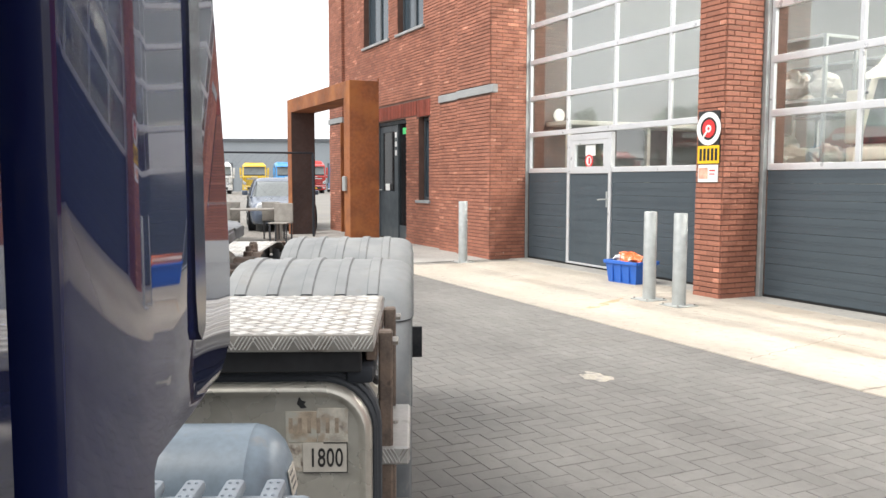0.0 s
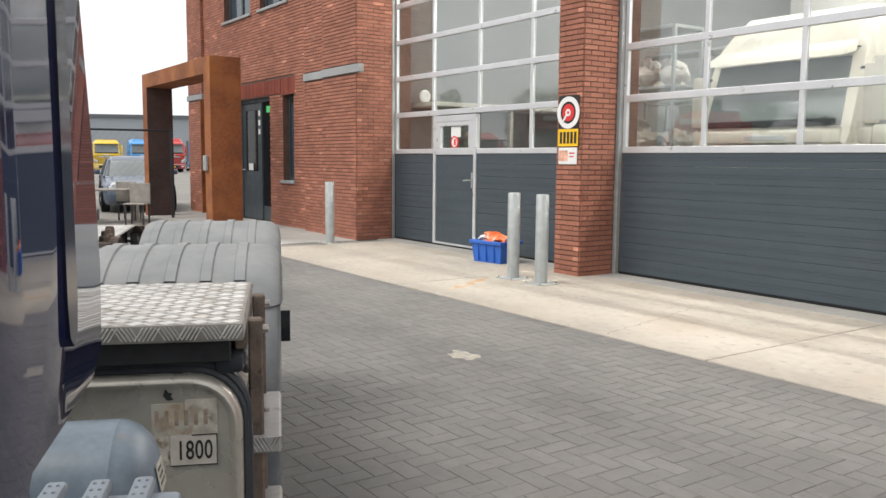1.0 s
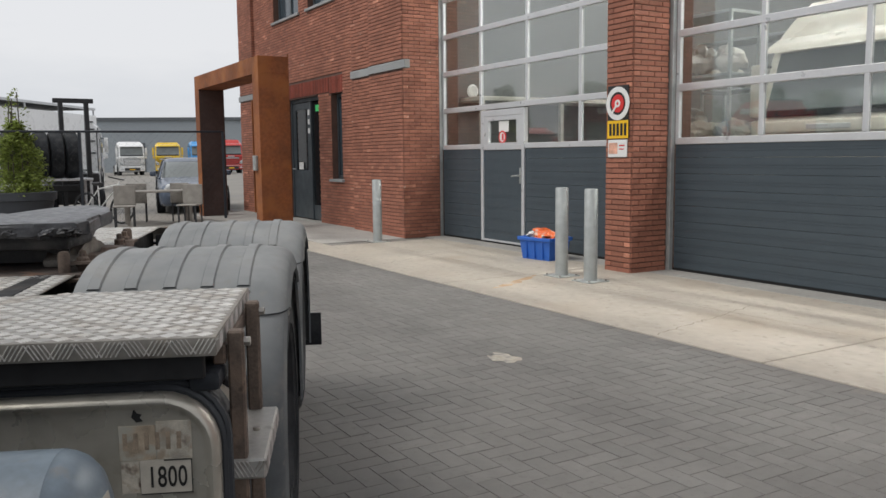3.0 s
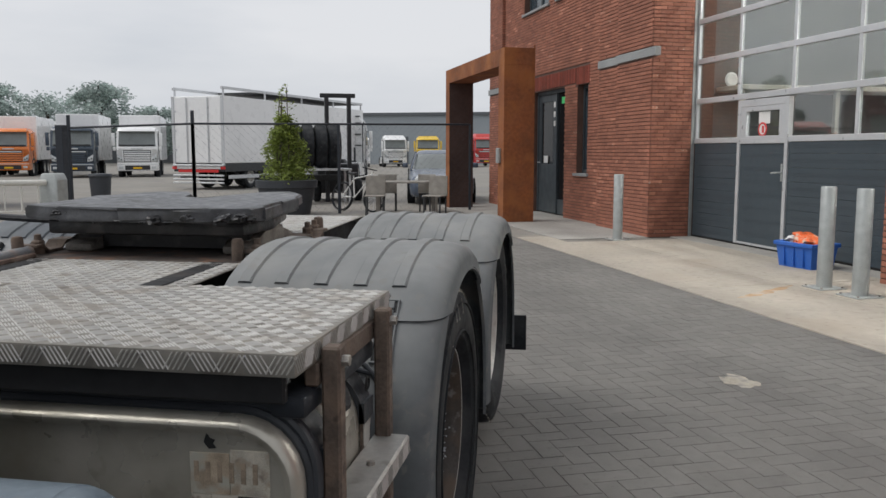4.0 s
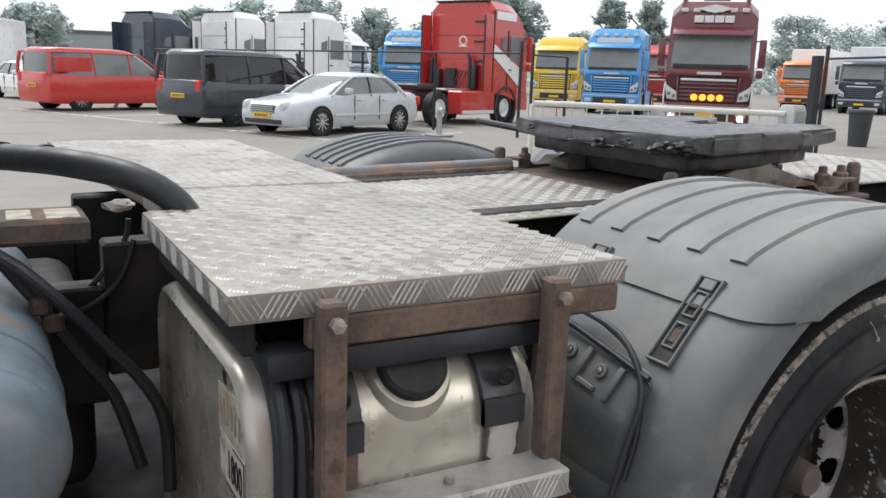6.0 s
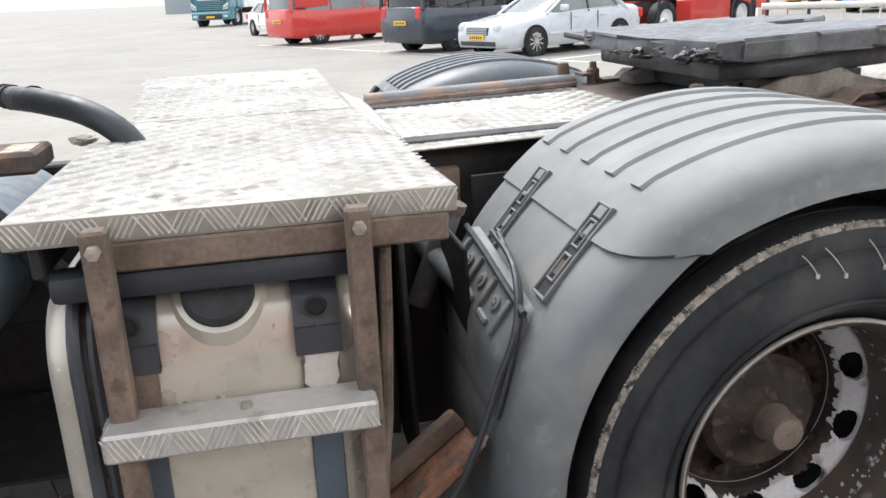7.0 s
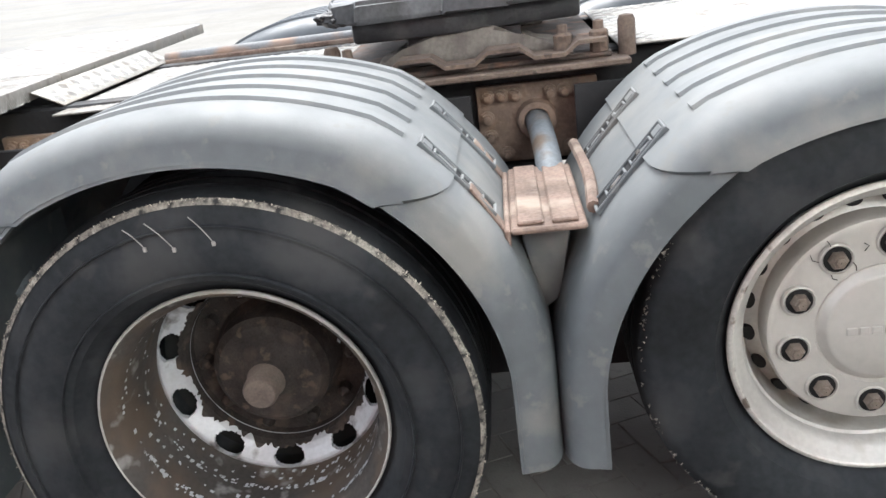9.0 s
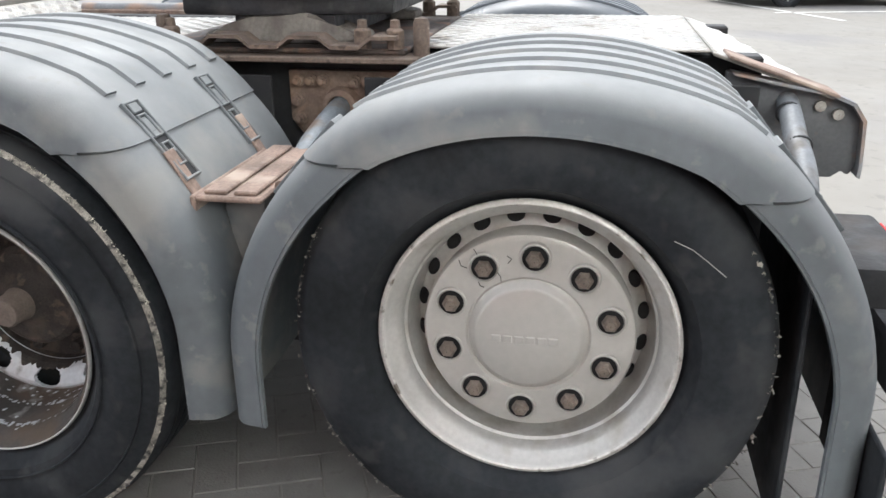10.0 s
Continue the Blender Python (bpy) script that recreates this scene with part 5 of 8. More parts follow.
        slab((1.0285, yb - 0.004, zb - 0.006), (1.0325, yb + 0.003, zb + 0.003), 0.001, bm=bm)
        tp("scratch", do(bm), "scratch", w, "pale scratch on the sidewall")
    return w


def tag_wheel(y0, do):
    HUBZ = AXLE[y0]
    w = tp("wheel", do(tyre(y0, 1.02, bead=0.055)), "rubber", None, "black tyre on a silver rim with a round cover")
    tagged(tp("torn_rubber", do(scuffs(bmesh.new(), y0, 0.998, 0.463, 240, 12, 60, 300, 0.006)), "rubber_worn", w, "", 0), kind="stuff")
    rim = tp("rim", do(turned([(0.293, 0.958), (0.299, 0.965), (0.299, 0.973), (0.290, 0.976), (0.284, 0.970), (0.279, 0.958), (0.268, 0.950), (0.262, 0.937), (0.2605, 0.930), (0.2585, 0.918), (0.2535, 0.913), (0.252, 0.885), (0.248, 0.862),
                               (0.240, 0.848), (0.232, 0.855), (0.212, 0.869), (0.19, 0.871), (0.001, 0.871)], 72, "x", at=(0, y0, HUBZ))), "rim_silver", w, "silver painted steel rim")
    tp("lip", do(turned([(0.2885, 0.9755), (0.2915, 0.9785), (0.2965, 0.9775), (0.3005, 0.9735), (0.3005, 0.968)], 72, "x", at=(0, y0, HUBZ))), "worn_lip", rim, "chipped worn rim lip")
    # no openings here: black discs on the rim paint the shade inside the vents
    for k in range(20):
        a = 2 * math.pi * (k + 0.5) / 20
        bm = bmesh.new()
        rows = []
        for sx, dep in ((1.0, 0.852), (0.85, 0.8615)):
            rows.append([(dep + 0.0035 * (-math.sin(b)), y0 + (0.2305 + sx * 0.0128 * math.sin(b)) * math.sin(a) + sx * 0.0200 * math.cos(b) * math.cos(a),
                          HUBZ + (0.2305 + sx * 0.0128 * math.sin(b)) * math.cos(a) - sx * 0.0200 * math.cos(b) * math.sin(a)) for b in (2 * math.pi * q / 14 for q in range(14))])
        skin(bm, rows)
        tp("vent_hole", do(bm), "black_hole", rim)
    cap = tp("wheel_cover", do(turned([(0.212, 0.855), (0.216, 0.918), (0.212, 0.926), (0.205, 0.929), (0.198, 0.928), (0.135, 0.936), (0.127, 0.936), (0.122, 0.931), (0.116, 0.934), (0.110, 0.945), (0.102, 0.949), (0.05, 0.9505), (0.001, 0.951)], 64, "x", at=(0, y0, HUBZ))), "cap_silver", w, "silver round wheel cover")
    for k in range(10):
        a = radians(36 * k + 3.5)
        c = (0, y0 + 0.1675 * math.sin(a), HUBZ + 0.1675 * math.cos(a))
        tp("cup", do(turned([(0.001, 0.9345), (0.0255, 0.9345), (0.0285, 0.938), (0.031, 0.9365), (0.033, 0.931)], 24, "x", at=c)), "cap_silver", cap)
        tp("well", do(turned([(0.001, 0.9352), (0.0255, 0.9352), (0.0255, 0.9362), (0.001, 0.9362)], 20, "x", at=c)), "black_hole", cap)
        bm = turned([(0.018, 0.936), (0.018, 0.945), (0.0135, 0.951), (0.0105, 0.951), (0.009, 0.955), (0.001, 0.956)], 6, "x", at=c)
        tp("wheel_nut", do(bm), "rusty_nut", cap, "steel wheel nut")
    # raised bars where a maker's mark was cast
    for k, wd in enumerate((0.019,) * 6):
        bm = slab((0.9485, y0 + 0.062 - k * 0.023 - wd, HUBZ - 0.012), (0.953, y0 + 0.062 - k * 0.023, HUBZ + 0.004), 0.0015)
        tp("cast_bar", do(bm), "cap_silver", cap)
    a = radians(36 * 9 + 3.5)
    bm = bmesh.new()
    for da, r0, r1 in ((-9, 0.186, 0.209), (1, 0.198, 0.212), (7, 0.128, 0.148), (17, 0.160, 0.176), (-9, 0.134, 0.150)):
        p = [(0.9375, y0 + r * math.sin(a + radians(da * s)), HUBZ + r * math.cos(a + radians(da * s))) for r, s in ((r0, 1), ((r0 + r1) / 2, 1.2), (r1, 1.05))]
        tube(p, 0.0009, 4, bm, 1)
    tp("crack", do(bm), "black_hole", cap)
    bm = bmesh.new()
    tube([(1.0215, y0 + r * math.sin(radians(b)), HUBZ + r * math.cos(radians(b))) for r, b in ((0.36, 46), (0.375, 51), (0.385, 56), (0.40, 62))], 0.0010, 5, bm, 1)
    tp("scratch", do(bm), "scratch", w)
    return w


for do in (lambda b: b, mirror_x):
    drive_wheel(HUB1, do)
    tag_wheel(HUB2, do)
for y in (HUB1, HUB2):
    tp("axle", turned([(0.001, -1.0), (0.08, -1.0), (0.08, 0.6), (0.001, 0.6)], 20, "x", at=(0, y, AXLE[y])), "chassis")

# mudguard supports at the frame
for y in (5.0, 3.668):
    br = tp("frame_bracket", prism([(y - 0.155, 0.900), (y + 0.165, 0.900), (y + 0.165, 0.80), (y + 0.10, 0.69), (y - 0.10, 0.69), (y - 0.155, 0.76)], 0.17, 0.20, "x", bevel=0.006), "frame_brown", None, "rusty brown bolted bracket on the frame rail")
    for dy, z in ((-0.125, 0.872), (-0.088, 0.872), (-0.052, 0.872), (0.040, 0.870), (0.077, 0.870), (0.115, 0.868), (-0.130, 0.815), (-0.125, 0.765), (-0.085, 0.715), (0.085, 0.72)):
        tp("bolt", turned([(0.020, 0.20), (0.020, 0.206), (0.014, 0.208), (0.014, 0.218), (0.009, 0.220), (0.009, 0.230), (0.001, 0.231)], 10, "x", at=(0, y + dy, z)), "frame_brown", br)
    tp("collar", turned([(0.056, 0.20), (0.050, 0.232), (0.040, 0.238), (0.034, 0.238)], 20, "x", at=(0, y, 0.802)), "frame_brown", br)
tp("support_tube", tube([(0.20, 5.0, 0.802), (0.34, 5.006, 0.790), (0.50, 5.01, 0.764), (0.62, 5.01, 0.725)], 0.032, 14), "pipe_blue", None, "blue-grey mudguard support tube")
tp("support_tube", tube([(0.20, 3.668, 0.805), (0.40, 3.704, 0.769), (0.60, 3.751, 0.725), (0.76, 3.785, 0.64)], 0.033, 14), "pipe_blue", None, "blue-grey mudguard support tube")
tp("wire_tie", tube([(0.335, 3.655, 0.80), (0.34, 3.69, 0.826), (0.35, 3.735, 0.80), (0.36, 3.74, 0.765)], 0.004, 6), "hose", None, "thin wire tied round the tube")
stay = tp("stay_plate", slab((0.53, 4.912, 0.752), (0.945, 5.055, 0.764), 0.004), "rust_pale", None, "pale rusted stay plate between the mudguards")
for y in (4.925, 4.99):
    tp("raised_strip", slab((0.545, y, 0.764), (0.93, y + 0.05, 0.773), 0.003), "rust_pale", stay)
tp("front_fold", slab((0.55, 4.900, 0.70), (0.945, 4.911, 0.764), 0.003), "rust_pale", stay)
tp("stay_bar", tube([(0.44, 5.075, 0.785), (0.70, 5.082, 0.785), (0.88, 5.072, 0.772)], 0.013, 8, smooth=3), "rust_pale", stay)
for x in (0.555, 0.905):
    tp("strap_end", moved(slab((-0.02, -0.05, 0), (0.02, 0.06, 0.006), 0.002), Matrix.Translation((x, GUARD1, ARCH[GUARD1])) @ Matrix.Rotation(-radians(58), 4, "X") @ Matrix.Translation((0, 0, 0.623))), "rust_pale", stay)
tp("inner_flap", prism([(4.93, 0.72), (5.03, 0.74), (5.0, 0.58), (4.96, 0.55)], 0.60, 0.86, "x", bevel=0.01), "plastic", None, "grey plastic filler between the guards")

# coupling plate (fifth wheel) on its mounting
outline = [(-0.47, -0.33), (-0.30, -0.375), (-0.05, -0.385), (0.16, -0.375), (0.30, -0.37), (0.45, -0.335), (0.475, -0.27), (0.455, -0.05), (0.46, 0.12), (0.42, 0.22), (0.38, 0.38), (0.32, 0.43), (0.18, 0.43), (0.10, 0.30), (0.05, 0.10),
           (-0.05, 0.10), (-0.10, 0.30), (-0.18, 0.43), (-0.32, 0.43), (-0.38, 0.38), (-0.42, 0.22), (-0.46, 0.12), (-0.455, -0.05), (-0.475, -0.27)]
FY = 4.84
SINK = Matrix.Translation((0, 0, -0.040))
bm = prism([(MID + x, FY + y) for x, y in outline], 1.142, 1.196, "z", bevel=0.012)
rng = random.Random(33)
for v in bm.verts:
    v.co += Vector((rng.uniform(-0.006, 0.006), rng.uniform(-0.006, 0.006), rng.uniform(-0.004, 0.004)))
fifth = tp("coupling_plate", moved(bm, SINK), "greased_top", None, "worn black coupling plate")
bm = prism([(MID - 0.40, FY - 0.30), (MID + 0.40, FY - 0.30), (MID + 0.42, FY - 0.05), (MID + 0.34, FY + 0.30), (MID - 0.34, FY + 0.30), (MID - 0.42, FY - 0.05)], 1.085, 1.1415, "z", bevel=0.012)
prism([(MID - 0.36, FY - 0.16), (MID + 0.36, FY - 0.16), (MID + 0.38, FY + 0.14), (MID - 0.38, FY + 0.14)], 1.02, 1.0845, "z", bm=bm)
tp("under_frame", moved(bm, SINK), "grease", fifth)
for k in range(26):
    q = rng.uniform(0.014, 0.034)
    x = rng.uniform(-0.46, 0.46)
    tp("grease_clump", moved(crumple(q, rng.uniform(1, 40), 0.6), SINK @ Matrix.Translation((MID + x, FY - 0.355 + rng.uniform(-0.02, 0.02) + 0.03 * abs(x), 1.168 + rng.uniform(-0.022, 0.012)))), "grease" if k % 3 else "greased_top", fifth)
tp("release_handle", tube([(MID - 0.3, FY - 0.2, 1.08), (MID - 0.62, FY - 0.18, 1.09), (MID - 0.95, FY - 0.22, 1.11)], 0.014, 8), "grease", fifth)
mount = tp("mounting_plate", slab((-0.66, FY - 0.40, 0.953), (0.26, FY + 0.36, 0.968), 0.004), "rusty_dark", None, "dirty mounting plate under the coupling")
# waved edge plates
for x0, x1 in ((0.215, 0.30), (-0.70, -0.62)):
    wave, lo = [], 0.972
    for k in range(3):
        s = FY - 0.36 + k * 0.225
        wave += [(s, lo + 0.034), (s + 0.04, lo + 0.034), (s + 0.075, lo + 0.008), (s + 0.15, lo + 0.008), (s + 0.185, lo + 0.034)]
    wave.append((FY - 0.36 + 0.675 + 0.03, lo + 0.034))
    bm = prism(wave + [(y, z - 0.010) for y, z in wave[::-1]], x0, x1, "x")
    slab((x0 - 0.02, FY - 0.42, 0.936), (x1 + 0.01, FY + 0.40, 0.952), 0.003, bm=bm)
    tp("wave_plate", bm, "rusty", mount, "rusty corrugated edge of the mounting plate")
for x in (0.12, -0.54):
    bm = prism([(FY - 0.24, 1.000), (FY - 0.17, 1.008), (FY - 0.09, 1.055), (FY + 0.07, 1.055), (FY + 0.15, 1.008), (FY + 0.23, 1.000), (FY + 0.23, 0.9685), (FY - 0.24, 0.9685)], x - 0.05, x + 0.07, "x", bevel=0.012)
    tp("pedestal", bm, "pedestal", mount, "dusty grey pedestal")
for x in (0.245, -0.65):
    for y in (FY - 0.31, FY + 0.24, FY + 0.33):
        b = tp("bolt", turned([(0.024, 0.968), (0.024, 1.015), (0.020, 1.02), (0.014, 1.022), (0.013, 1.042), (0.001, 1.045)], 8, "z", at=(x, y, 0)), "rusty", mount, "rusty bolt")
for x, y in ((0.19, FY - 0.36), (-0.655, FY - 0.42), (0.24, FY + 0.40)):
    tp("stop_pin", turned([(0.022, 0.95), (0.022, 1.035), (0.017, 1.047), (0.001, 1.05)], 14, "z", at=(x, y, 0)), "rusty", mount)

# fuel tank
def round_rect(x0, x1, z0, z1, r, y, inset=0.0, n=7):
    x0, x1, z0, z1, r = x0 + inset, x1 - inset, z0 + inset, z1 - inset, max(r - inset, 0.02)
    pts = []
    for cx, cz, a0 in ((x1 - r, z1 - r, 0), (x0 + r, z1 - r, 90), (x0 + r, z0 + r, 180), (x1 - r, z0 + r, 270)):
        pts += [(cx + r * math.cos(radians(a0 + 90 * k / n)), y, cz + r * math.sin(radians(a0 + 90 * k / n))) for k in range(n + 1)]
    return pts


TX0, TX1, TZ0, TZ1, TR = 0.235, 0.950, 0.27, 0.905, 0.125
bm = bmesh.new()
prof = ((3.022, 0.10), (3.022, 0.036), (3.019, 0.030), (3.012, 0.024), (3.010, 0.017), (3.014, 0.009), (3.028, 0.002), (3.055, 0.0), (3.455, 0.0), (3.480, 0.006), (3.500, 0.022), (3.512, 0.05), (3.515, 0.09))
skin(bm, [round_rect(TX0, TX1, TZ0, TZ1, TR, y, i) for y, i in prof])
tank = tp("fuel_tank", bm, "tank", None, "dull grey metal fuel tank with torn labels", 40)
# black slab for the rubber mat and for the shadow under the deck
tp("top_cover", slab((0.885, 3.035, 0.900), (0.9535, 3.515, 0.944), 0.012, 2), "rubber_mat", tank, "black rubber and deck shade along the tank top")
cap_m = Matrix.Translation((0.912, 3.272, 0.880)) @ Matrix.Rotation(radians(50), 4, "Y")
tp("filler_cap", moved(turned([(0.001, 0.026), (0.050, 0.026), (0.056, 0.021), (0.056, 0.004), (0.06, 0.0)], 28, "z"), cap_m), "chassis", tank, "black filler cap")
tp("filler_ring", moved(turned([(0.057, 0.007), (0.066, 0.006), (0.072, -0.004), (0.08, -0.02)], 28, "z"), cap_m), "tank", tank)


def strap_band(y, w, lift, k0, k1, z_end):
    """A strap round the upper outer side of the tank, down to z_end."""
    path = [p for p in round_rect(TX0, TX1, TZ0, TZ1, TR, 0)[k0:k1]]
    path = [(TX1, 0, z_end)] + path if k0 == 0 else path
    c = Vector(((TX0 + TX1) / 2, 0, (TZ0 + TZ1) / 2))
    rows = []
    for i, p in enumerate(path):
        p = Vector(p)
        o = Vector((1, 0, 0)) if i == 0 and k0 == 0 else (p - Vector((TX1 - TR if p.x > c.x else TX0 + TR, 0, TZ1 - TR))).normalized()
        a_, b_ = p + o * 0.0015, p + o * lift
        rows.append([(a_.x, y - w, a_.z), (a_.x, y + w, a_.z), (b_.x, y + w, b_.z), (b_.x, y - w, b_.z)])
    bm = bmesh.new()
    skin(bm, rows)
    return bm


for y in (3.14, 3.42):
    tp("lower_strap", slab((0.9505, y - 0.026, 0.30), (0.9565, y + 0.026, 0.695), 0.002), "strap_blue", tank, "blue-grey lower strap")
    tp("strap", strap_band(y, 0.030, 0.008, 0, 12, 0.70), "rusty", tank, "rusty tank strap")
    tp("strap_top", strap_band(y, 0.037, 0.014, 0, 14, 0.826), "hose", tank, "black rubber strap end")
    tp("strap_eye", turned([(0.001, 0.9665), (0.011, 0.9665), (0.013, 0.970), (0.018, 0.966)], 16, "x", at=(-0.006, y, 0.862)), "black_hole", tank)
tp("worn_patch", moved(crumple(0.034, 7.0, 1.5), Matrix.Translation((0.9587, 3.42, 0.762)) @ Matrix.Diagonal((0.06, 0.85, 1, 1))), "rim_silver", tank)
LABEL = Matrix.Translation((0.024, 0, 0.018))
tp("torn_label", moved(slab((0.714, 3.0205, 0.742), (0.790, 3.0228, 0.818)), LABEL), "paper", tank, "torn paper label", 0)
tp("torn_label", moved(slab((0.792, 3.0207, 0.742), (0.866, 3.0228, 0.826)), LABEL), "paper_pale", tank, "torn paper label", 0)
tp("torn_label", moved(slab((0.716, 3.0207, 0.668), (0.754, 3.0228, 0.740)), LABEL), "paper_pale", tank, "torn paper label", 0)
tp("label", moved(slab((0.756, 3.0195, 0.664), (0.865, 3.021, 0.741)), LABEL), "label_pale", tank, "pale label with black numerals", 0)
for p, q in (((0.756, 0.664), (0.865, 0.6665)), ((0.806, 0.7385), (0.865, 0.741)), ((0.863, 0.664), (0.865, 0.741))):
    tp("label_edge", moved(slab((p[0], 3.0185, p[1]), (q[0], 3.0196, q[1])), LABEL), "sign_black", tank)
for k, digit in enumerate("1800"):
    curve = bpy.data.curves.new("numeral", "FONT")
    curve.body, curve.size, curve.extrude, curve.align_x = digit, 0.066, 0.0004, "CENTER"
    curve.offset = 0.0007
    curve.resolution_u = 4
    txt = bpy.data.objects.new("numeral", curve)
    scene.collection.objects.link(txt)
    bpy.context.view_layer.update()
    me = bpy.data.meshes.new_from_object(txt.evaluated_get(bpy.context.evaluated_depsgraph_get()))
    bpy.data.objects.remove(txt)
    bm = bmesh.new()
    bm.from_mesh(me)
    bm.transform(LABEL @ Matrix.Translation((0.812 + (k - 1.5) * 0.0215, 3.0188, 0.6805)) @ Matrix.Rotation(radians(90), 4, "X") @ Matrix.Diagonal((0.62, 1, 1, 1)))
    tp("numeral", bm, "sign_black", tank, "black numeral " + digit, 0)
tp("mark", moved(prism([(0.742, 0.838), (0.748, 0.856), (0.754, 0.846), (0.764, 0.843), (0.760, 0.836), (0.766, 0.828), (0.752, 0.826)], 3.0205, 3.0225, "y"), LABEL), "sign_black", tank)
for k, wd in enumerate((0.012, 0.014, 0.012, 0.014, 0.014, 0.013)):
    tp("faded_bar", moved(slab((0.722 + k * 0.0225, 3.0198, 0.764), (0.722 + k * 0.0225 + 0.009, 3.0206, 0.802)), LABEL), "paper_dark", tank)
# black rubber strips over the tank's top corner
for k, (y, o) in enumerate(((3.055, 0.014), (3.085, 0.030), (3.06, 0.046))):
    path = [(p[0], y, p[2]) for p in round_rect(TX0 - o, TX1 + o * 0.25, TZ0, TZ1 + o * 0.35, TR, 0)[:9]]
    tp("rubber_strip", tube([(path[0][0], y, 0.40)] + path[:8] + [(0.60, y, TZ1 + o * 0.35), (0.34, y, TZ1 + o * 0.35)], 0.011, 8, smooth=1), "hose", tank, "black rubber strip")

# posts and steps of the deck
for y in (3.118, 3.493):
    p = tp("post", slab((0.962, y - 0.019, 0.22), (0.998, y + 0.019, 1.020), 0.005), "rusty", None, "rusty steel post holding the deck")
    tp("bolt", turned([(0.011, 0.998), (0.011, 1.012), (0.001, 1.014)], 6, "x", at=(0, y, 0.992)), "nut", p)
tp("deck_angle", slab((0.930, 3.095, 0.945), (0.958, 3.64, 0.9905), 0.004), "rusty", None, "rusty angle under the deck edge")
tp("deck_angle", slab((0.30, 3.010, 0.935), (0.925, 3.030, 0.9905), 0.004), "liner")
for z in (0.722, 0.428):
    s = tp("step", slab((0.955, 3.090, z - 0.047), (1.040, 3.500, z), 0.005), "tread_clean", None, "aluminium tread plate step")
    edge_bars((1.040, 3.095), (1.040, 3.495), z - 0.047, z, (1, 0), s)
    edge_bars((0.965, 3.090), (1.035, 3.090), z - 0.047, z, (0, -1), s)
    tp("bolt", turned([(0.009, z), (0.009, z + 0.008), (0.001, z + 0.009)], 8, "z", at=(1.0, 3.30, 0)), "nut", s)

# dark plates, thin strut, rusty arm and folded grey cover between tank and wheel
tp("strut", tube([(0.875, 3.545, 0.92), (0.868, 3.532, 0.60), (0.86, 3.50, 0.34)], 0.011, 8, smooth=2), "rusty", None, "thin rusty strut")
# bracket plates behind the tank
for x0, x1, y0, y1 in ((0.545, 0.560, 3.522, 3.560), (0.49, 0.515, 3.560, 3.602), (0.40, 0.545, 3.530, 3.540)):
    tp("tank_bracket", slab((x0, y0, 0.36), (x1, y1, 0.862), 0.003), "liner", None, "black steel plate in the gap behind the tank")
# two more plates, added only to keep the gap as dark as its shade
tp("tank_bracket", slab((0.36, 3.525, 0.30), (0.376, 3.76, 0.90), 0.003), "liner", None, "black steel plate in the gap behind the tank")
tp("tank_bracket", slab((0.378, 3.604, 0.30), (0.60, 3.616, 0.845), 0.003), "liner", None, "black steel plate in the gap behind the tank")
bm = slab((0.38, 3.518, 0.863), (0.60, 3.606, 0.871), 0.002)
slab((0.594, 3.518, 0.846), (0.606, 3.606, 0.888), 0.003, bm=bm)
slab((0.38, 3.600, 0.846), (0.594, 3.607, 0.888), 0.002, bm=bm)
tp("bracket_top", bm, "rusty_dark", None, "flaking rusty bracket top")
rng = random.Random(19)
for k in range(16):
    fl = moved(crumple(rng.uniform(0.006, 0.013), 5.0 + k, 0.5), Matrix.Translation((rng.uniform(0.42, 0.60), 3.606 if k % 2 else rng.uniform(3.52, 3.60), rng.uniform(0.872, 0.888))) @ Matrix.Diagonal((1.8, 1.2, 0.5, 1)))
    tp("rust_flake", fl, "rusty" if k % 3 else "rust_pale", None)
arm = moved(slab((-0.05, -0.155, -0.030), (0.045, 0.155, 0.0), 0.008), Matrix.Translation((0.86, 3.56, 0.435)) @ Matrix.Rotation(radians(38), 4, "X"))
tp("rusty_arm", arm, "rust_orange", None, "flaking orange rusted arm")
arm = moved(slab((-0.055, -0.16, 0.001), (-0.03, 0.16, 0.045), 0.006), Matrix.Translation((0.86, 3.56, 0.435)) @ Matrix.Rotation(radians(38), 4, "X"))
tp("rusty_arm", arm, "rusty", None, "flaking rusted arm web")
rng = random.Random(21)
for k in range(14):
    f = rng.uniform(-0.14, 0.14)
    fl = crumple(rng.uniform(0.010, 0.022), 2.0 + k, 0.4)
    moved(fl, Matrix.Translation((0.86 + rng.uniform(-0.04, 0.04), 3.56 + f * 0.79, 0.44 + f * 0.62)) @ Matrix.Rotation(radians(38), 4, "X") @ Matrix.Diagonal((1.3, 1.6, 0.35, 1)))
    tp("rust_flake", fl, "rust_orange" if k % 2 else "rusty", None)
strut_ = tp("shock_absorber", tube([(0.46, 3.752, 0.875), (0.45, 3.712, 0.775), (0.44, 3.660, 0.65)], 0.026, 16, smooth=2), "plastic", None, "blue-grey shock absorber below a rusty bracket")
tp("collar", tube([(0.461, 3.755, 0.882), (0.459, 3.748, 0.863)], 0.030, 16, smooth=1), "rusty", strut_, "rusty collar")
tp("clamp", tube([(0.4545, 3.729, 0.818), (0.4535, 3.726, 0.810)], 0.0275, 16, smooth=1), "chassis", strut_)
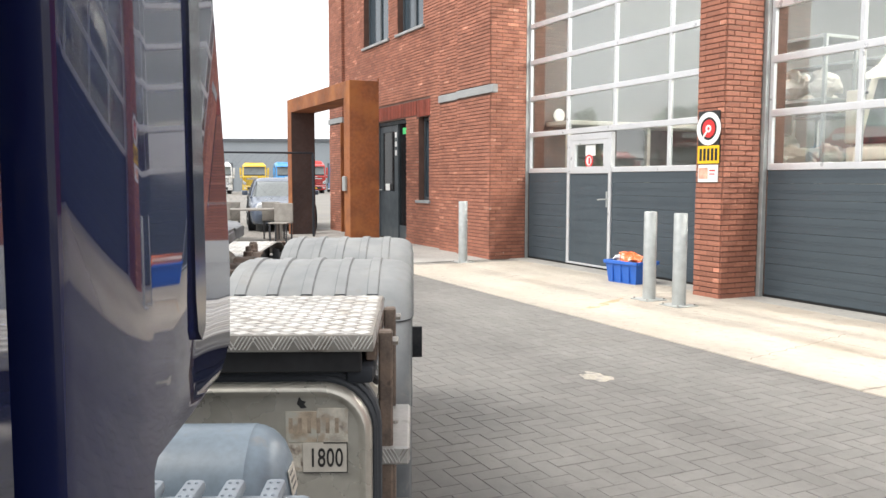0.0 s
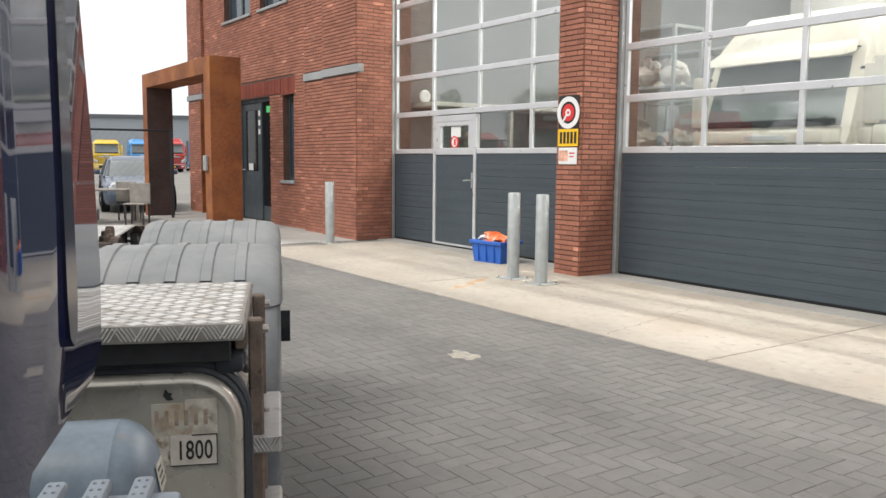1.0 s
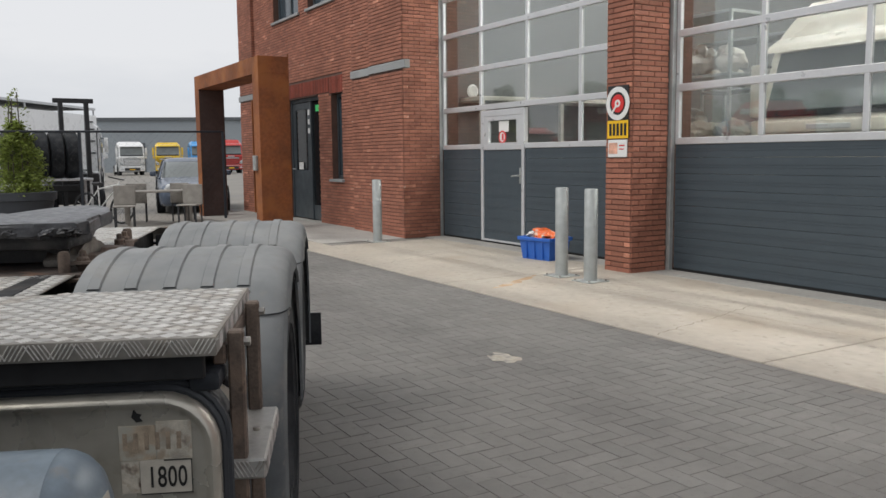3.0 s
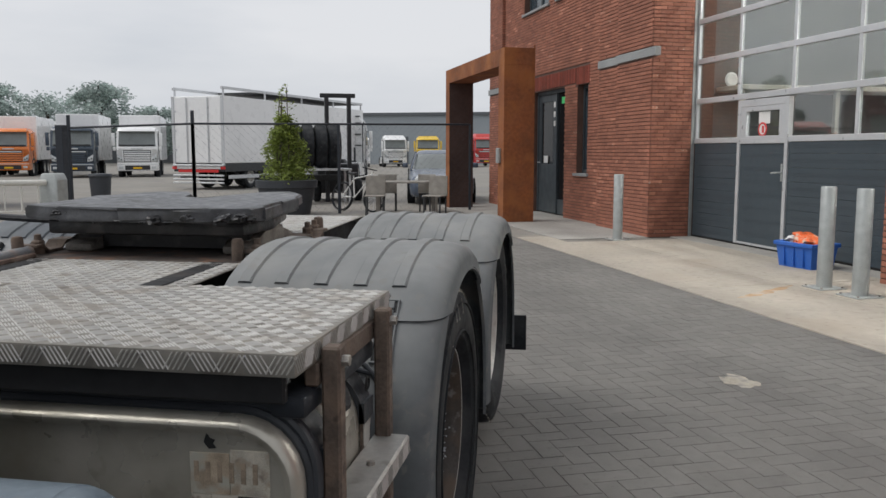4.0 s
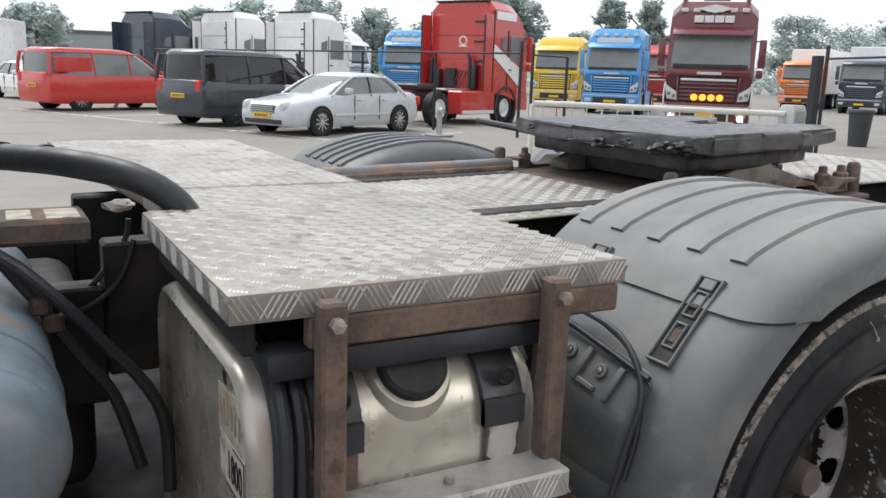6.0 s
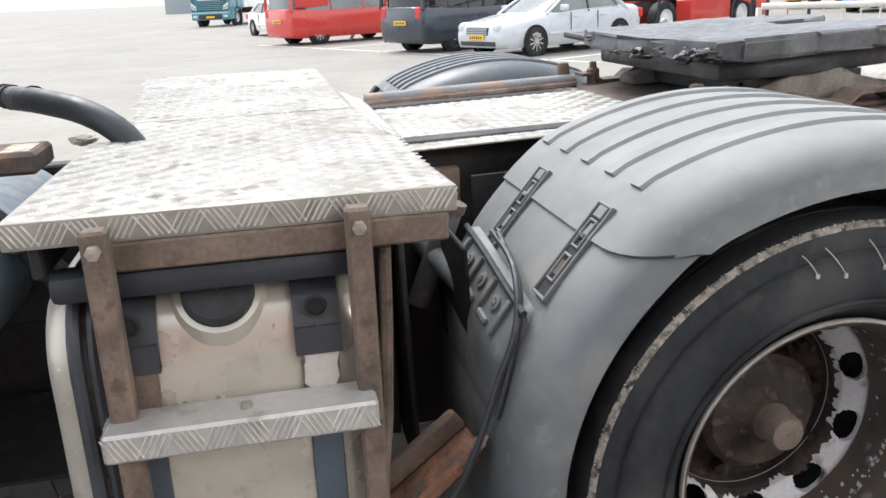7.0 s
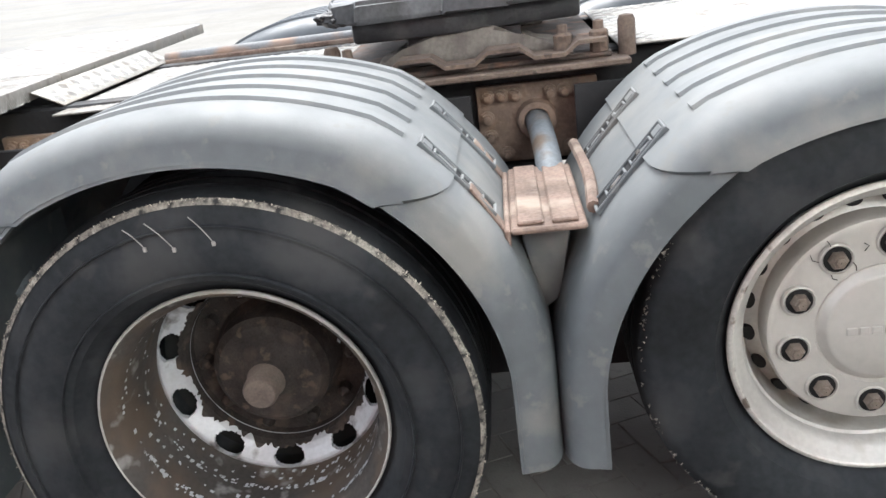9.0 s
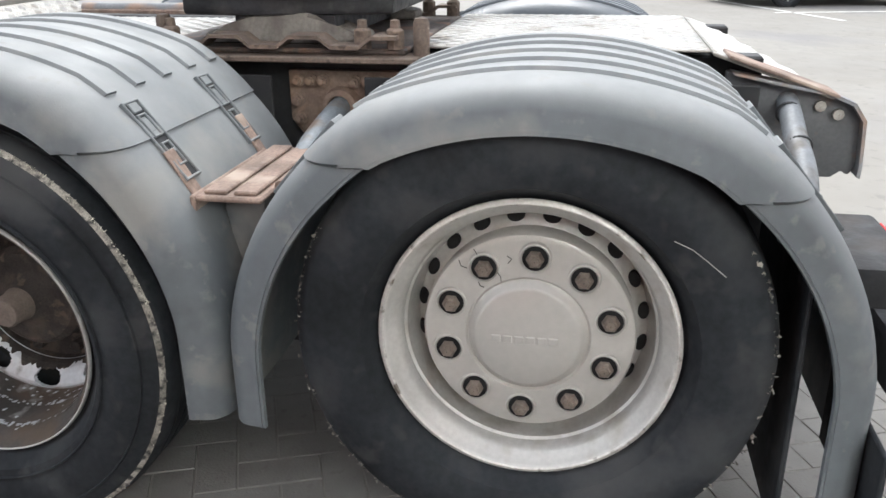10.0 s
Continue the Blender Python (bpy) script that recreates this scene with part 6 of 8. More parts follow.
# the cover: a box against the mudguard with a sloping ridged face
bm, rows = bmesh.new(), []
for x, e in ((0.500, 0.012), (0.506, 0.0), (0.70, 0.0), (0.878, 0.0), (0.892, 0.006), (0.900, 0.018)):
    d = -0.13 * (x - 0.70)
    rows.append([(x, 3.722 + e, 0.42 + e), (x, 3.712 + e, 0.58), (x, 3.716 + e, 0.700 + d), (x, 3.722 + e, 0.724 + d), (x, 3.730 + e, 0.739 + d - e), (x, 3.772 + e, 0.800 + d - e), (x, 3.780, 0.808 + d - e), (x, 3.798, 0.808 + d - e),
                 (x, 3.805, 0.800 + d - e), (x, 3.802, 0.66), (x, 3.785, 0.42 + e)])
skin(bm, rows)
cover = tp("splash_cover", bm, "plastic", None, "grey plastic splash cover with ridges", 32)
m = Matrix.Translation((0.70, 3.751, 0.7705)) @ Matrix.Rotation(radians(7.4), 4, "Y") @ Matrix.Rotation(radians(55.5), 4, "X")
for k in range(4):
    x = -0.165 + k * 0.098
    tp("ridge", moved(slab((x, -0.040, -0.003), (x + 0.016, 0.036, 0.009), 0.004, 2), m), "plastic", cover)
    if k < 3:
        tp("ridge", moved(slab((x + 0.016, -0.040, -0.003), (x + 0.070, -0.027, 0.008), 0.003), m), "plastic", cover)
        tp("boss", moved(turned([(0.017, -0.002), (0.016, 0.005), (0.009, 0.006), (0.009, 0.002), (0.001, 0.002)], 16, "z", at=(x + 0.058, 0.006, 0)), m), "plastic", cover)
        tp("screw", moved(turned([(0.007, 0.001), (0.007, 0.007), (0.001, 0.008)], 6, "z", at=(x + 0.058, 0.006, 0)), m), "nut", cover)
tp("gasket", moved(tube([(-0.20, 0.046, 0.008), (-0.06, 0.052, 0.016), (0.06, 0.050, 0.014), (0.20, 0.044, 0.004)], 0.007, 8), m), "rubber_mat", cover, "black rubber gasket")
tp("cable", tube([(0.62, 3.80, 0.85), (0.80, 3.79, 0.835), (0.90, 3.765, 0.76), (0.915, 3.725, 0.66), (0.92, 3.685, 0.55), (0.915, 3.64, 0.45), (0.90, 3.56, 0.365), (0.88, 3.47, 0.345)], 0.0065, 8), "hose", None, "thin black cable along the mudguard")
tp("cable", tube([(0.66, 3.80, 0.86), (0.84, 3.785, 0.815), (0.91, 3.750, 0.72), (0.92, 3.71, 0.60)], 0.006, 8), "hose", None, "thin black cable")

# air vessel, hoses and cables ahead of the tank
VY, VZ, VR = 2.66, 0.765, 0.145
vessel = tp("air_vessel", turned([(r * VR, x) for r, x in ((0.005, 0.812), (0.32, 0.809), (0.58, 0.80), (0.79, 0.785), (0.92, 0.765), (0.98, 0.745), (0.988, 0.735), (1.0, 0.733), (1.0, -0.30), (0.8, -0.36), (0.005, -0.40))], 40, "x", at=(0, VY, VZ)), "air_tank", None, "grey-blue air vessel with rust patches")
tp("weld_band", turned([(VR - 0.002, 0.53), (VR + 0.004, 0.535), (VR + 0.004, 0.56), (VR - 0.002, 0.565)], 40, "x", at=(0, VY, VZ)), "air_tank", vessel)
tp("type_label", moved(slab((-0.026, -0.032, 0), (0.026, 0.032, 0.002)), Matrix.Translation((0.8085, VY - 0.010, VZ + 0.040)) @ Matrix.Rotation(radians(80), 4, "Y")), "label_pale", vessel, "small pale type label")
for k in range(3):
    tp("bar", moved(slab((-0.018 + 0.014 * k, -0.024, 0.002), (-0.013 + 0.014 * k, 0.010 + 0.006 * k, 0.0026)), Matrix.Translation((0.8085, VY - 0.010, VZ + 0.040)) @ Matrix.Rotation(radians(80), 4, "Y")), "sign_black", vessel)
rng = random.Random(31)
for k in range(4):
    a, x, q = radians(rng.uniform(-20, 30)), rng.uniform(0.34, 0.48), rng.uniform(0.012, 0.022)
    pts = []
    for j in range(14):
        u, v = q * 1.8 * rng.uniform(0.6, 1.1) * math.cos(j * math.pi / 7), q * rng.uniform(0.6, 1.1) * math.sin(j * math.pi / 7) / VR
        pts.append((x + u, VY + (VR + 0.0012) * math.sin(a + v), VZ + (VR + 0.0012) * math.cos(a + v)))
    bm = bmesh.new()
    bm.faces.new(ring(bm, pts))
    tp("rust_patch", bm, "stained_paint", vessel, "", 0)
# added plate that covers the pale ground, in place of the shade there
tp("splash_plate", slab((-1.15, 2.30, 0.28), (0.36, 3.62, 0.29)), "liner", None, "added black plate hiding the ground below the frame")
tp("air_hose", tube([(0.25, 3.10, 0.97), (0.245, 3.06, 1.045), (0.20, 2.98, 1.095), (0.08, 2.86, 1.115), (-0.12, 2.74, 1.11), (-0.45, 2.60, 1.10)], 0.030, 14), "hose", None, "thick black air hose entering the deck")
for c, d in (((0.02, 2.83, 1.116), (-0.85, -0.5, 0)), ((-0.10, 2.75, 1.112), (-0.87, -0.45, 0)), ((-0.16, 2.72, 1.11), (-0.9, -0.4, 0))):
    d = Vector(d).normalized() * 0.007
    tp("hose_band", tube([tuple(Vector(c) - d), tuple(Vector(c) + d)], 0.0325, 14), "chassis", None, "black band round the hose")
for k, pts in enumerate((((0.30, 2.55, 1.03), (0.30, 2.70, 0.98), (0.30, 2.765, 0.905), (0.30, 2.81, 0.83), (0.30, 2.862, 0.745), (0.30, 2.915, 0.66), (0.30, 2.96, 0.50)),
                         ((0.33, 2.60, 1.03), (0.33, 2.725, 0.975), (0.33, 2.82, 0.882), (0.33, 2.905, 0.775), (0.33, 2.968, 0.693), (0.33, 3.005, 0.60), (0.33, 3.01, 0.45)),
                         ((0.15, 2.975, 1.00), (0.15, 2.968, 0.96), (0.15, 2.924, 0.893), (0.15, 2.866, 0.842), (0.15, 2.752, 0.83), (0.15, 2.55, 0.84)),
                         ((0.18, 2.98, 0.96), (0.18, 2.95, 0.88), (0.18, 2.89, 0.825), (0.18, 2.78, 0.80), (0.18, 2.55, 0.80)))):
    tp("cable", tube(pts, 0.013 if k < 2 else 0.006, 10), "hose", None, "black air line")
for c in ((0.30, 2.79, 0.868), (0.30, 2.81, 0.832)):
    tp("coupler", turned([(0.014, -0.018), (0.021, -0.014), (0.021, 0.014), (0.014, 0.018)], 10, "z", at=c), "rusty", None, "brass hose coupler")
tp("cross_beam", slab((0.15, 1.55, 0.985), (0.315, 2.885, 1.033), 0.008), "rusty_dark", None, "rusty beam with torn pale patches")
for y, w_ in ((2.84, 0.03), (2.765, 0.022), (2.70, 0.03)):
    tp("pale_patch", slab((0.19, y - w_, 1.0332), (0.30, y + w_, 1.0352), 0.001), "paper_pale")
tp("torn_pad", moved(crumple(0.032, 4.0, 0.35), Matrix.Translation((0.155, 2.955, 1.03))), "label_pale", None, "torn white pad")
tp("gearbox", slab((-0.50, 1.7, 0.35), (0.07, 2.9, 0.80), 0.06, 3), "chassis")
# ribbed step cover behind the cab
bm = slab((0.25, 2.02, 0.44), (0.884, 2.36, 0.888), 0.012, 2)
stepc = tp("step_cover", bm, "cab_plastic", None, "grey-blue plastic step cover with studded ribs")
for k in range(8):
    x = 0.808 - k * 0.066
    rib = tp("rib", slab((x, 2.03, 0.886), (x + 0.033, 2.372, 0.910), 0.008, 2), "cab_plastic", stepc)
    for j in range(12):
        for i in (0.011, 0.023):
            tp("stud", turned([(0.0032, 0.910), (0.0024, 0.9122), (0.0008, 0.9126)], 5, "z", at=(x + i, 2.05 + j * 0.027, 0)), "cab_plastic", rib)

# cab: glossy side with its rear fairing, roof, back and front
CX = 0.900


def cab_ring(y, inset=0.0, low=0.95):
    w = CX - MID - inset
    pts = [(-w, low), (-w, 2.2), (-w + 0.02, 3.1), (-w + 0.12, 3.55), (-w + 0.4, 3.72), (w - 0.4, 3.72), (w - 0.12, 3.55), (w - 0.02, 3.1), (w, 2.2), (w, low)]
    return [(MID + x, y, z) for x, z in pts]


bm = bmesh.new()
skin(bm, [cab_ring(-1.05, 0.10), cab_ring(-0.95, 0.02), cab_ring(-0.6), cab_ring(0.30), cab_ring(1.34), cab_ring(1.38, 0.03)])
cab = tp("cab", bm, "cab_blue", None, "glossy dark blue cab", 40)
fair = prism([(1.505, 0.95), (1.505, 1.233), (1.517, 1.244), (1.60, 1.241), (1.69, 1.243), (1.726, 1.262), (1.732, 1.33), (1.712, 1.42), (1.682, 1.545), (1.64, 2.2), (1.62, 2.9), (1.52, 3.5), (1.44, 3.62), (1.395, 3.62), (1.395, 0.95)], CX - 0.035, CX - 0.002, "x", bevel=0.008)
tp("seam_strip", prism([(1.606, 1.320), (1.610, 1.296), (1.620, 1.288), (1.630, 1.296), (1.634, 1.32), (1.622, 2.2), (1.585, 2.9), (1.545, 3.30), (1.53, 3.30), (1.598, 2.2)], CX - 0.003, CX + 0.0005, "x"), "dark_seam", cab, "dark seam before the fairing")
tp("side_fairing", fair, "cab_blue", cab, "glossy dark blue side fairing")
tp("side_fairing", mirror_x(prism([(1.395, 0.95), (1.51, 0.95), (1.73, 1.26), (1.68, 1.9), (1.58, 3.4), (1.395, 3.62)], CX - 0.035, CX - 0.002, "x", bevel=0.008)), "cab_blue", cab)
tp("windscreen", slab((MID - 1.05, -1.065, 1.9), (MID + 1.05, -1.05, 2.9), 0.01), "dark_glass", cab)
tp("side_window", slab((CX - 0.006, -0.75, 1.9), (CX + 0.004, 0.1, 2.7), 0.004), "dark_glass", cab)
for do in (lambda b: b, mirror_x):
    tp("wheel", do(tyre(-0.25, 0.92)), "rubber", None, "black front tyre")
tp("bumper", slab((MID - 1.15, -1.25, 0.35), (MID + 1.15, -1.0, 0.949), 0.06, 3), "cab_blue", cab)


# ---- the yard: lorries, cars, fence, planting ----
def paint(name, c, rough=0.3):
    return surf(name, c, rough, var=0.04, scale=0.6, bump=0.0, coat=0.6, rvar=0.06)


PAINT = {k: paint("paint_" + k, c) for k, c in {
    "red": (0.55, 0.045, 0.035), "maroon": (0.14, 0.022, 0.028), "blue": (0.05, 0.22, 0.55), "sky": (0.07, 0.31, 0.66), "yellow": (0.78, 0.52, 0.03), "orange": (0.78, 0.22, 0.04),
    "white": (0.86, 0.86, 0.85), "green": (0.04, 0.06, 0.085), "silver": (0.55, 0.58, 0.61), "black": (0.03, 0.036, 0.05), "carblue": (0.08, 0.105, 0.15), "teal": (0.06, 0.22, 0.27),
    "cream": (0.74, 0.70, 0.60), "navy": (0.04, 0.09, 0.32), "grey": (0.4, 0.41, 0.42)}.items()}
# glass with a pale base colour that stands in for the mirrored sky
M["sky_pale_glass"] = surf("sky_pale_glass", (0.20, 0.22, 0.215), 0.07, var=0.15, scale=1.2, bump=0.0, spec=0.5, rvar=0.03)
M["lamp"] = surf("lamp_glass", (0.6, 0.62, 0.62), 0.15, var=0.05, bump=0)
M["amber"] = glow("amber_lamp", (0.9, 0.35, 0.03), 1.2)
M["headlight"] = glow("lit_headlight", (1, 0.9, 0.7), 6.0)
M["dark_trim"] = surf("dark_trim", (0.03, 0.032, 0.035), 0.5, var=0.1, bump=0.05)
M["fence"] = surf("fence_paint", (0.018, 0.022, 0.03), 0.5, var=0.1, bump=0)
M["barrier"] = surf("barrier_white", (0.66, 0.65, 0.6), 0.45, var=0.08, bump=0.02)
M["line_paint"] = surf("line_paint", (0.62, 0.61, 0.57), 0.8, var=0.2, scale=3, bump=0.1)
M["pot"] = surf("dark_planter", (0.045, 0.05, 0.058), 0.6, var=0.1, bump=0.05)
M["leaf"] = surf("leaf_green", (0.25, 0.31, 0.07), 0.6, thin=0.45, var=0.35, scale=3, bump=0, island=0.45)
# far foliage, paler than leaves are: the haze is put into its colour
M["leaf_hazed"] = surf("hazed_leaf", (0.42, 0.49, 0.46), 0.8, thin=0.5, var=0.3, scale=0.3, bump=0, island=0.35)
M["bark"] = surf("bark", (0.09, 0.075, 0.06), 0.9, var=0.3, scale=5, bump=0.4)
M["cladding"] = surf("grey_cladding", (0.30, 0.33, 0.35), 0.6, var=0.05, scale=0.3, bump=0.02)
M["dark_cladding"] = surf("dark_cladding", (0.11, 0.12, 0.13), 0.6, var=0.05, scale=0.3, bump=0.02)
M["wood_grey"] = surf("weathered_wood", (0.30, 0.28, 0.25), 0.8, var=0.2, scale=6, bump=0.2)


def lorry_wheel(x, y, r=0.5, w=0.3):
    s = 1 if x > 0 else -1
    return (turned([(0.29, x - s * 0.02), (0.33, x), (0.44, x), (r - 0.01, x - s * 0.03), (r, x - s * 0.06), (r, x - s * (w - 0.06)), (r - 0.03, x - s * w), (0.25, x - s * w)], 32, "x", at=(0, y, r)),
            turned([(0.30, x - s * 0.015), (0.28, x - s * 0.03), (0.22, x - s * 0.10), (0.17, x - s * 0.10), (0.15, x - s * 0.05), (0.001, x - s * 0.04)], 28, "x", at=(0, y, r)))


def yard_lorry(at, colour, label, high=3.8, chassis=True, stripe=None, trim=None, lamps=0, box=0.0, group="lorries parked in the yard", name_board=False, visor=True):
    """A cab-over lorry, its front at local y = 0 facing -y; box: a cargo body of that length behind."""
    p = PAINT[colour]
    t = thing("parked_lorry", label, "lorry", at, group)
    shape = lambda y, w, z0, z1, e=0.10: [(-w, y, z0), (-w, y, z1 - e), (-w + e, y, z1), (w - e, y, z1), (w, y, z1 - e), (w, y, z0)]
    bm = bmesh.new()
    skin(bm, [shape(0.10, 1.16, 0.45, 1.55), shape(0.0, 1.20, 0.42, 1.75), shape(0.05, 1.22, 0.42, 1.9), shape(0.34, 1.22, 0.42, 2.95), shape(0.50, 1.21, 0.5, high - 0.35, 0.2), shape(0.85, 1.20, 0.75, high - 0.05, 0.25),
              shape(1.5, 1.20, 0.9, high, 0.25), shape(2.15, 1.20, 0.95, high, 0.25), shape(2.25, 1.12, 1.0, high - 0.05, 0.25)])
    part("cab", bm, p, t, smooth=30)
    bm = bmesh.new()
    skin(bm, [[(-1.10, 0.035, 1.93), (1.10, 0.035, 1.93), (1.10, 0.05, 1.93), (-1.10, 0.05, 1.93)], [(-1.06, 0.315, 2.88), (1.06, 0.315, 2.88), (1.06, 0.34, 2.88), (-1.06, 0.34, 2.88)]])
    part("windscreen", bm, M["sky_pale_glass"], t)
    part("wiper", slab((-0.7, 0.02, 1.96), (0.1, 0.035, 1.985)), M["dark_trim"], t)
    if visor:
        part("sun_visor", prism([(0.0, 2.86), (0.30, 2.93), (0.34, 3.10), (0.12, 2.98)], -1.12, 1.12, "x", bevel=0.01), p, t)
    part("scuttle", prism([(0.045, 1.90), (-0.022, 1.86), (-0.030, 1.70), (0.06, 1.70)], -1.13, 1.13, "x", bevel=0.012), p, t)
    part("wiper", moved(slab((-0.55, 0.0, -0.012), (0.45, 0.014, 0.012)), Matrix.Translation((0.45, 0.035, 1.99)) @ Matrix.Rotation(radians(-6), 4, "Y")), M["dark_trim"], t)
    part("dashboard", slab((-1.04, 0.012, 1.935), (1.04, 0.034, 2.03), 0.006), M["dark_trim"], t)
    g = part("grille", slab((-0.82, -0.030, 0.93), (0.82, 0.03, 1.66), 0.02), M["dark_trim"], t)
    for k in range(6):
        z = 0.985 + k * 0.112
        part("grille_bar", prism([(-0.034, z), (-0.075, z + 0.012), (-0.068, z + 0.062), (-0.034, z + 0.080)], -0.80 + 0.012 * abs(k - 3), 0.80 - 0.012 * abs(k - 3), "x", bevel=0.006), p if k != 5 else M["lamp"], g)
    for s in (-1, 1):
        part("grille_frame", prism([(s * 0.80, 0.94), (s * 0.86, 0.94), (s * 0.90, 1.66), (s * 0.84, 1.68)], -0.06, 0.0, "y", bevel=0.008), p, g)
    part("name_strip", slab((-0.34, -0.045, 1.735), (0.34, -0.026, 1.81), 0.008), M["lamp"], t)
    part("bumper", slab((-1.21, -0.10, 0.40), (1.21, 0.10, 0.93), 0.05, 2), p, t)
    part("bumper_trim", slab((-1.19, -0.112, 0.80), (1.19, -0.092, 0.835), 0.006), M["lamp"], t)
    part("air_inlet", slab((-0.74, -0.112, 0.46), (0.74, -0.09, 0.74), 0.01), M["dark_trim"], t)
    part("number_plate", slab((-0.26, -0.124, 0.52), (0.26, -0.110, 0.63), 0.003), M["sign_yellow"], t)
    part("cab_seam", slab((-1.15, 0.325, 2.985), (1.15, 0.345, 3.005)), M["dark_trim"], t)
    for s in (-1, 1):
        lamp = part("headlight", prism([(s * 0.84, 0.98), (s * 1.14, 1.02), (s * 1.19, 1.30), (s * 1.19, 1.44), (s * 1.06, 1.34), (s * 0.87, 1.22)], -0.075, 0.03, "y", bevel=0.012), M["lamp"], t)
        for x, z in ((0.94, 1.10), (1.08, 1.17)):
            part("reflector", turned([(0.001, -0.082), (0.05, -0.084), (0.062, -0.070)], 14, "y", at=(s * x, 0, z)), M["sky_pale_glass"], lamp)
        part("fog_lamp", slab((min(s * 0.84, s * 1.10), -0.115, 0.54), (max(s * 0.84, s * 1.10), -0.09, 0.68), 0.02, 2), M["lamp"], t)
        part("wheel_arch", turned([(0.60, s * 1.02), (0.60, s * 1.225), (0.66, s * 1.24), (0.68, s * 1.23), (0.68, s * 1.02)], 32, "x", at=(0, 1.35, 0.5)), M["dark_trim"], t)
        part("door_handle", slab((min(s * 1.22, s * 1.245), 1.12, 1.66), (max(s * 1.22, s * 1.245), 1.28, 1.71), 0.008), M["dark_trim"], t)
        part("small_mirror", slab((min(s * 1.28, s * 1.46), 0.17, 1.66), (max(s * 1.28, s * 1.46), 0.28, 1.90), 0.03, 2), p, t)
        part("quarter_glass", prism([(1.42, 2.25), (1.78, 2.30), (1.74, 2.62), (1.42, 2.72)], min(s * 1.205, s * 1.226), max(s * 1.205, s * 1.226), "x"), M["sky_pale_glass"], t)
        part("side_window", slab((min(s * 1.205, s * 1.228), 0.42, 1.95), (max(s * 1.205, s * 1.228), 1.22, 2.75), 0.008), M["sky_pale_glass"], t)
        mir = part("mirror", slab((min(s * 1.30, s * 1.50), 0.18, 1.95), (max(s * 1.30, s * 1.50), 0.30, 2.75), 0.03, 2), p, t)
        part("mirror_arm", tube([(s * 1.2, 0.3, 2.7), (s * 1.38, 0.25, 2.72)], 0.02, 6), M["dark_trim"], mir)
        part("step_panel", slab((min(s * 1.12, s * 1.235), 0.30, 0.42), (max(s * 1.12, s * 1.235), 0.75, 1.1), 0.02), p, t)
        part("door_seam", slab((min(s * 1.2, s * 1.226), 1.32, 1.0), (max(s * 1.2, s * 1.226), 1.345, 2.9)), M["dark_trim"], t)
        if stripe:
            part("stripe", prism([(0.55, 1.15), (2.2, 2.05), (2.2, 2.45), (0.55, 1.75)], min(s * 1.215, s * 1.228), max(s * 1.215, s * 1.228), "x"), PAINT[stripe], t)
            part("roof_stripe", slab((min(s * 1.19, s * 1.226), 0.9, high - 0.55), (max(s * 1.19, s * 1.226), 2.1, high - 0.30), 0.004), PAINT[stripe], t)
    for k in range(lamps):
        x = -0.85 + 1.7 * k / max(1, lamps - 1)
        part("roof_lamp", slab((x - 0.10, 0.42, high - 0.38), (x + 0.10, 0.56, high - 0.26), 0.02), M["lamp"], t)
    if name_board:
        part("name_board", slab((-0.8, 0.36, 3.08), (0.8, 0.44, 3.30), 0.01), M["sign_white"], t, "white name board with no readable words")
    if chassis:
        part("chassis_rail", slab((0.30, 2.0, 0.70), (0.42, 6.2, 0.95)), M["chassis"], t)
        part("chassis_rail", slab((-0.42, 2.0, 0.70), (-0.30, 6.2, 0.95)), M["chassis"], t)
        part("coupling", slab((-0.45, 4.2, 1.0), (0.45, 5.1, 1.2), 0.05), M["grease"], t)
        for s in (-1, 1):
            part("side_skirt", slab((min(s * 0.65, s * 1.2), 2.0, 0.32), (max(s * 0.65, s * 1.2), 3.9, 1.02), 0.04), p, t)
            part("skirt_stripe", slab((min(s * 1.19, s * 1.21), 2.05, 0.34), (max(s * 1.19, s * 1.21), 3.85, 0.44)), M["sign_white"], t)
        for s in (-1, 1):
            flap = part("side_flap", slab((min(s * 1.16, s * 1.205), 2.24, 0.98), (max(s * 1.16, s * 1.205), 2.72, high - 0.42), 0.015), p, t)
            part("flap_edge", slab((min(s * 1.155, s * 1.21), 2.721, 1.0), (max(s * 1.155, s * 1.21), 2.745, high - 0.46), 0.004), M["dark_trim"], flap)
            part("seam", slab((min(s * 1.17, s * 1.212), 2.20, 1.0), (max(s * 1.17, s * 1.212), 2.222, high - 0.3)), M["dark_trim"], t)
        for z in (1.9, 2.5, 3.1):
            part("rear_bar", slab((-1.05, 2.25, z), (-0.55, 2.34, z + 0.06), 0.01), M["dark_trim"], t)
        back = part("rear_panel", slab((-0.95, 2.235, 1.5), (0.95, 2.268, high - 0.4), 0.012), p, t)
        for z in (1.56, 1.64, 1.72, 1.80, 1.88):
            part("rib", slab((-0.62, 2.266, z), (0.30, 2.282, z + 0.035), 0.005), p, back)
        if stripe:
            part("emblem", turned([(0.11, 2.268), (0.11, 2.280), (0.15, 2.280), (0.15, 2.268)], 20, "y", at=(-0.1, 0, 2.55)), PAINT[stripe], back, "pale round emblem")
            part("emblem_bar", slab((-0.26, 2.268, 2.36), (0.06, 2.278, 2.40), 0.003), PAINT[stripe], back)
        part("panel_seam", slab((-0.94, 2.267, high - 1.05), (0.94, 2.272, high - 1.03)), M["dark_trim"], back)
        part("roof_edge", slab((-1.0, 2.12, high - 0.02), (1.0, 2.30, high + 0.03), 0.01), M["dark_trim"], t)
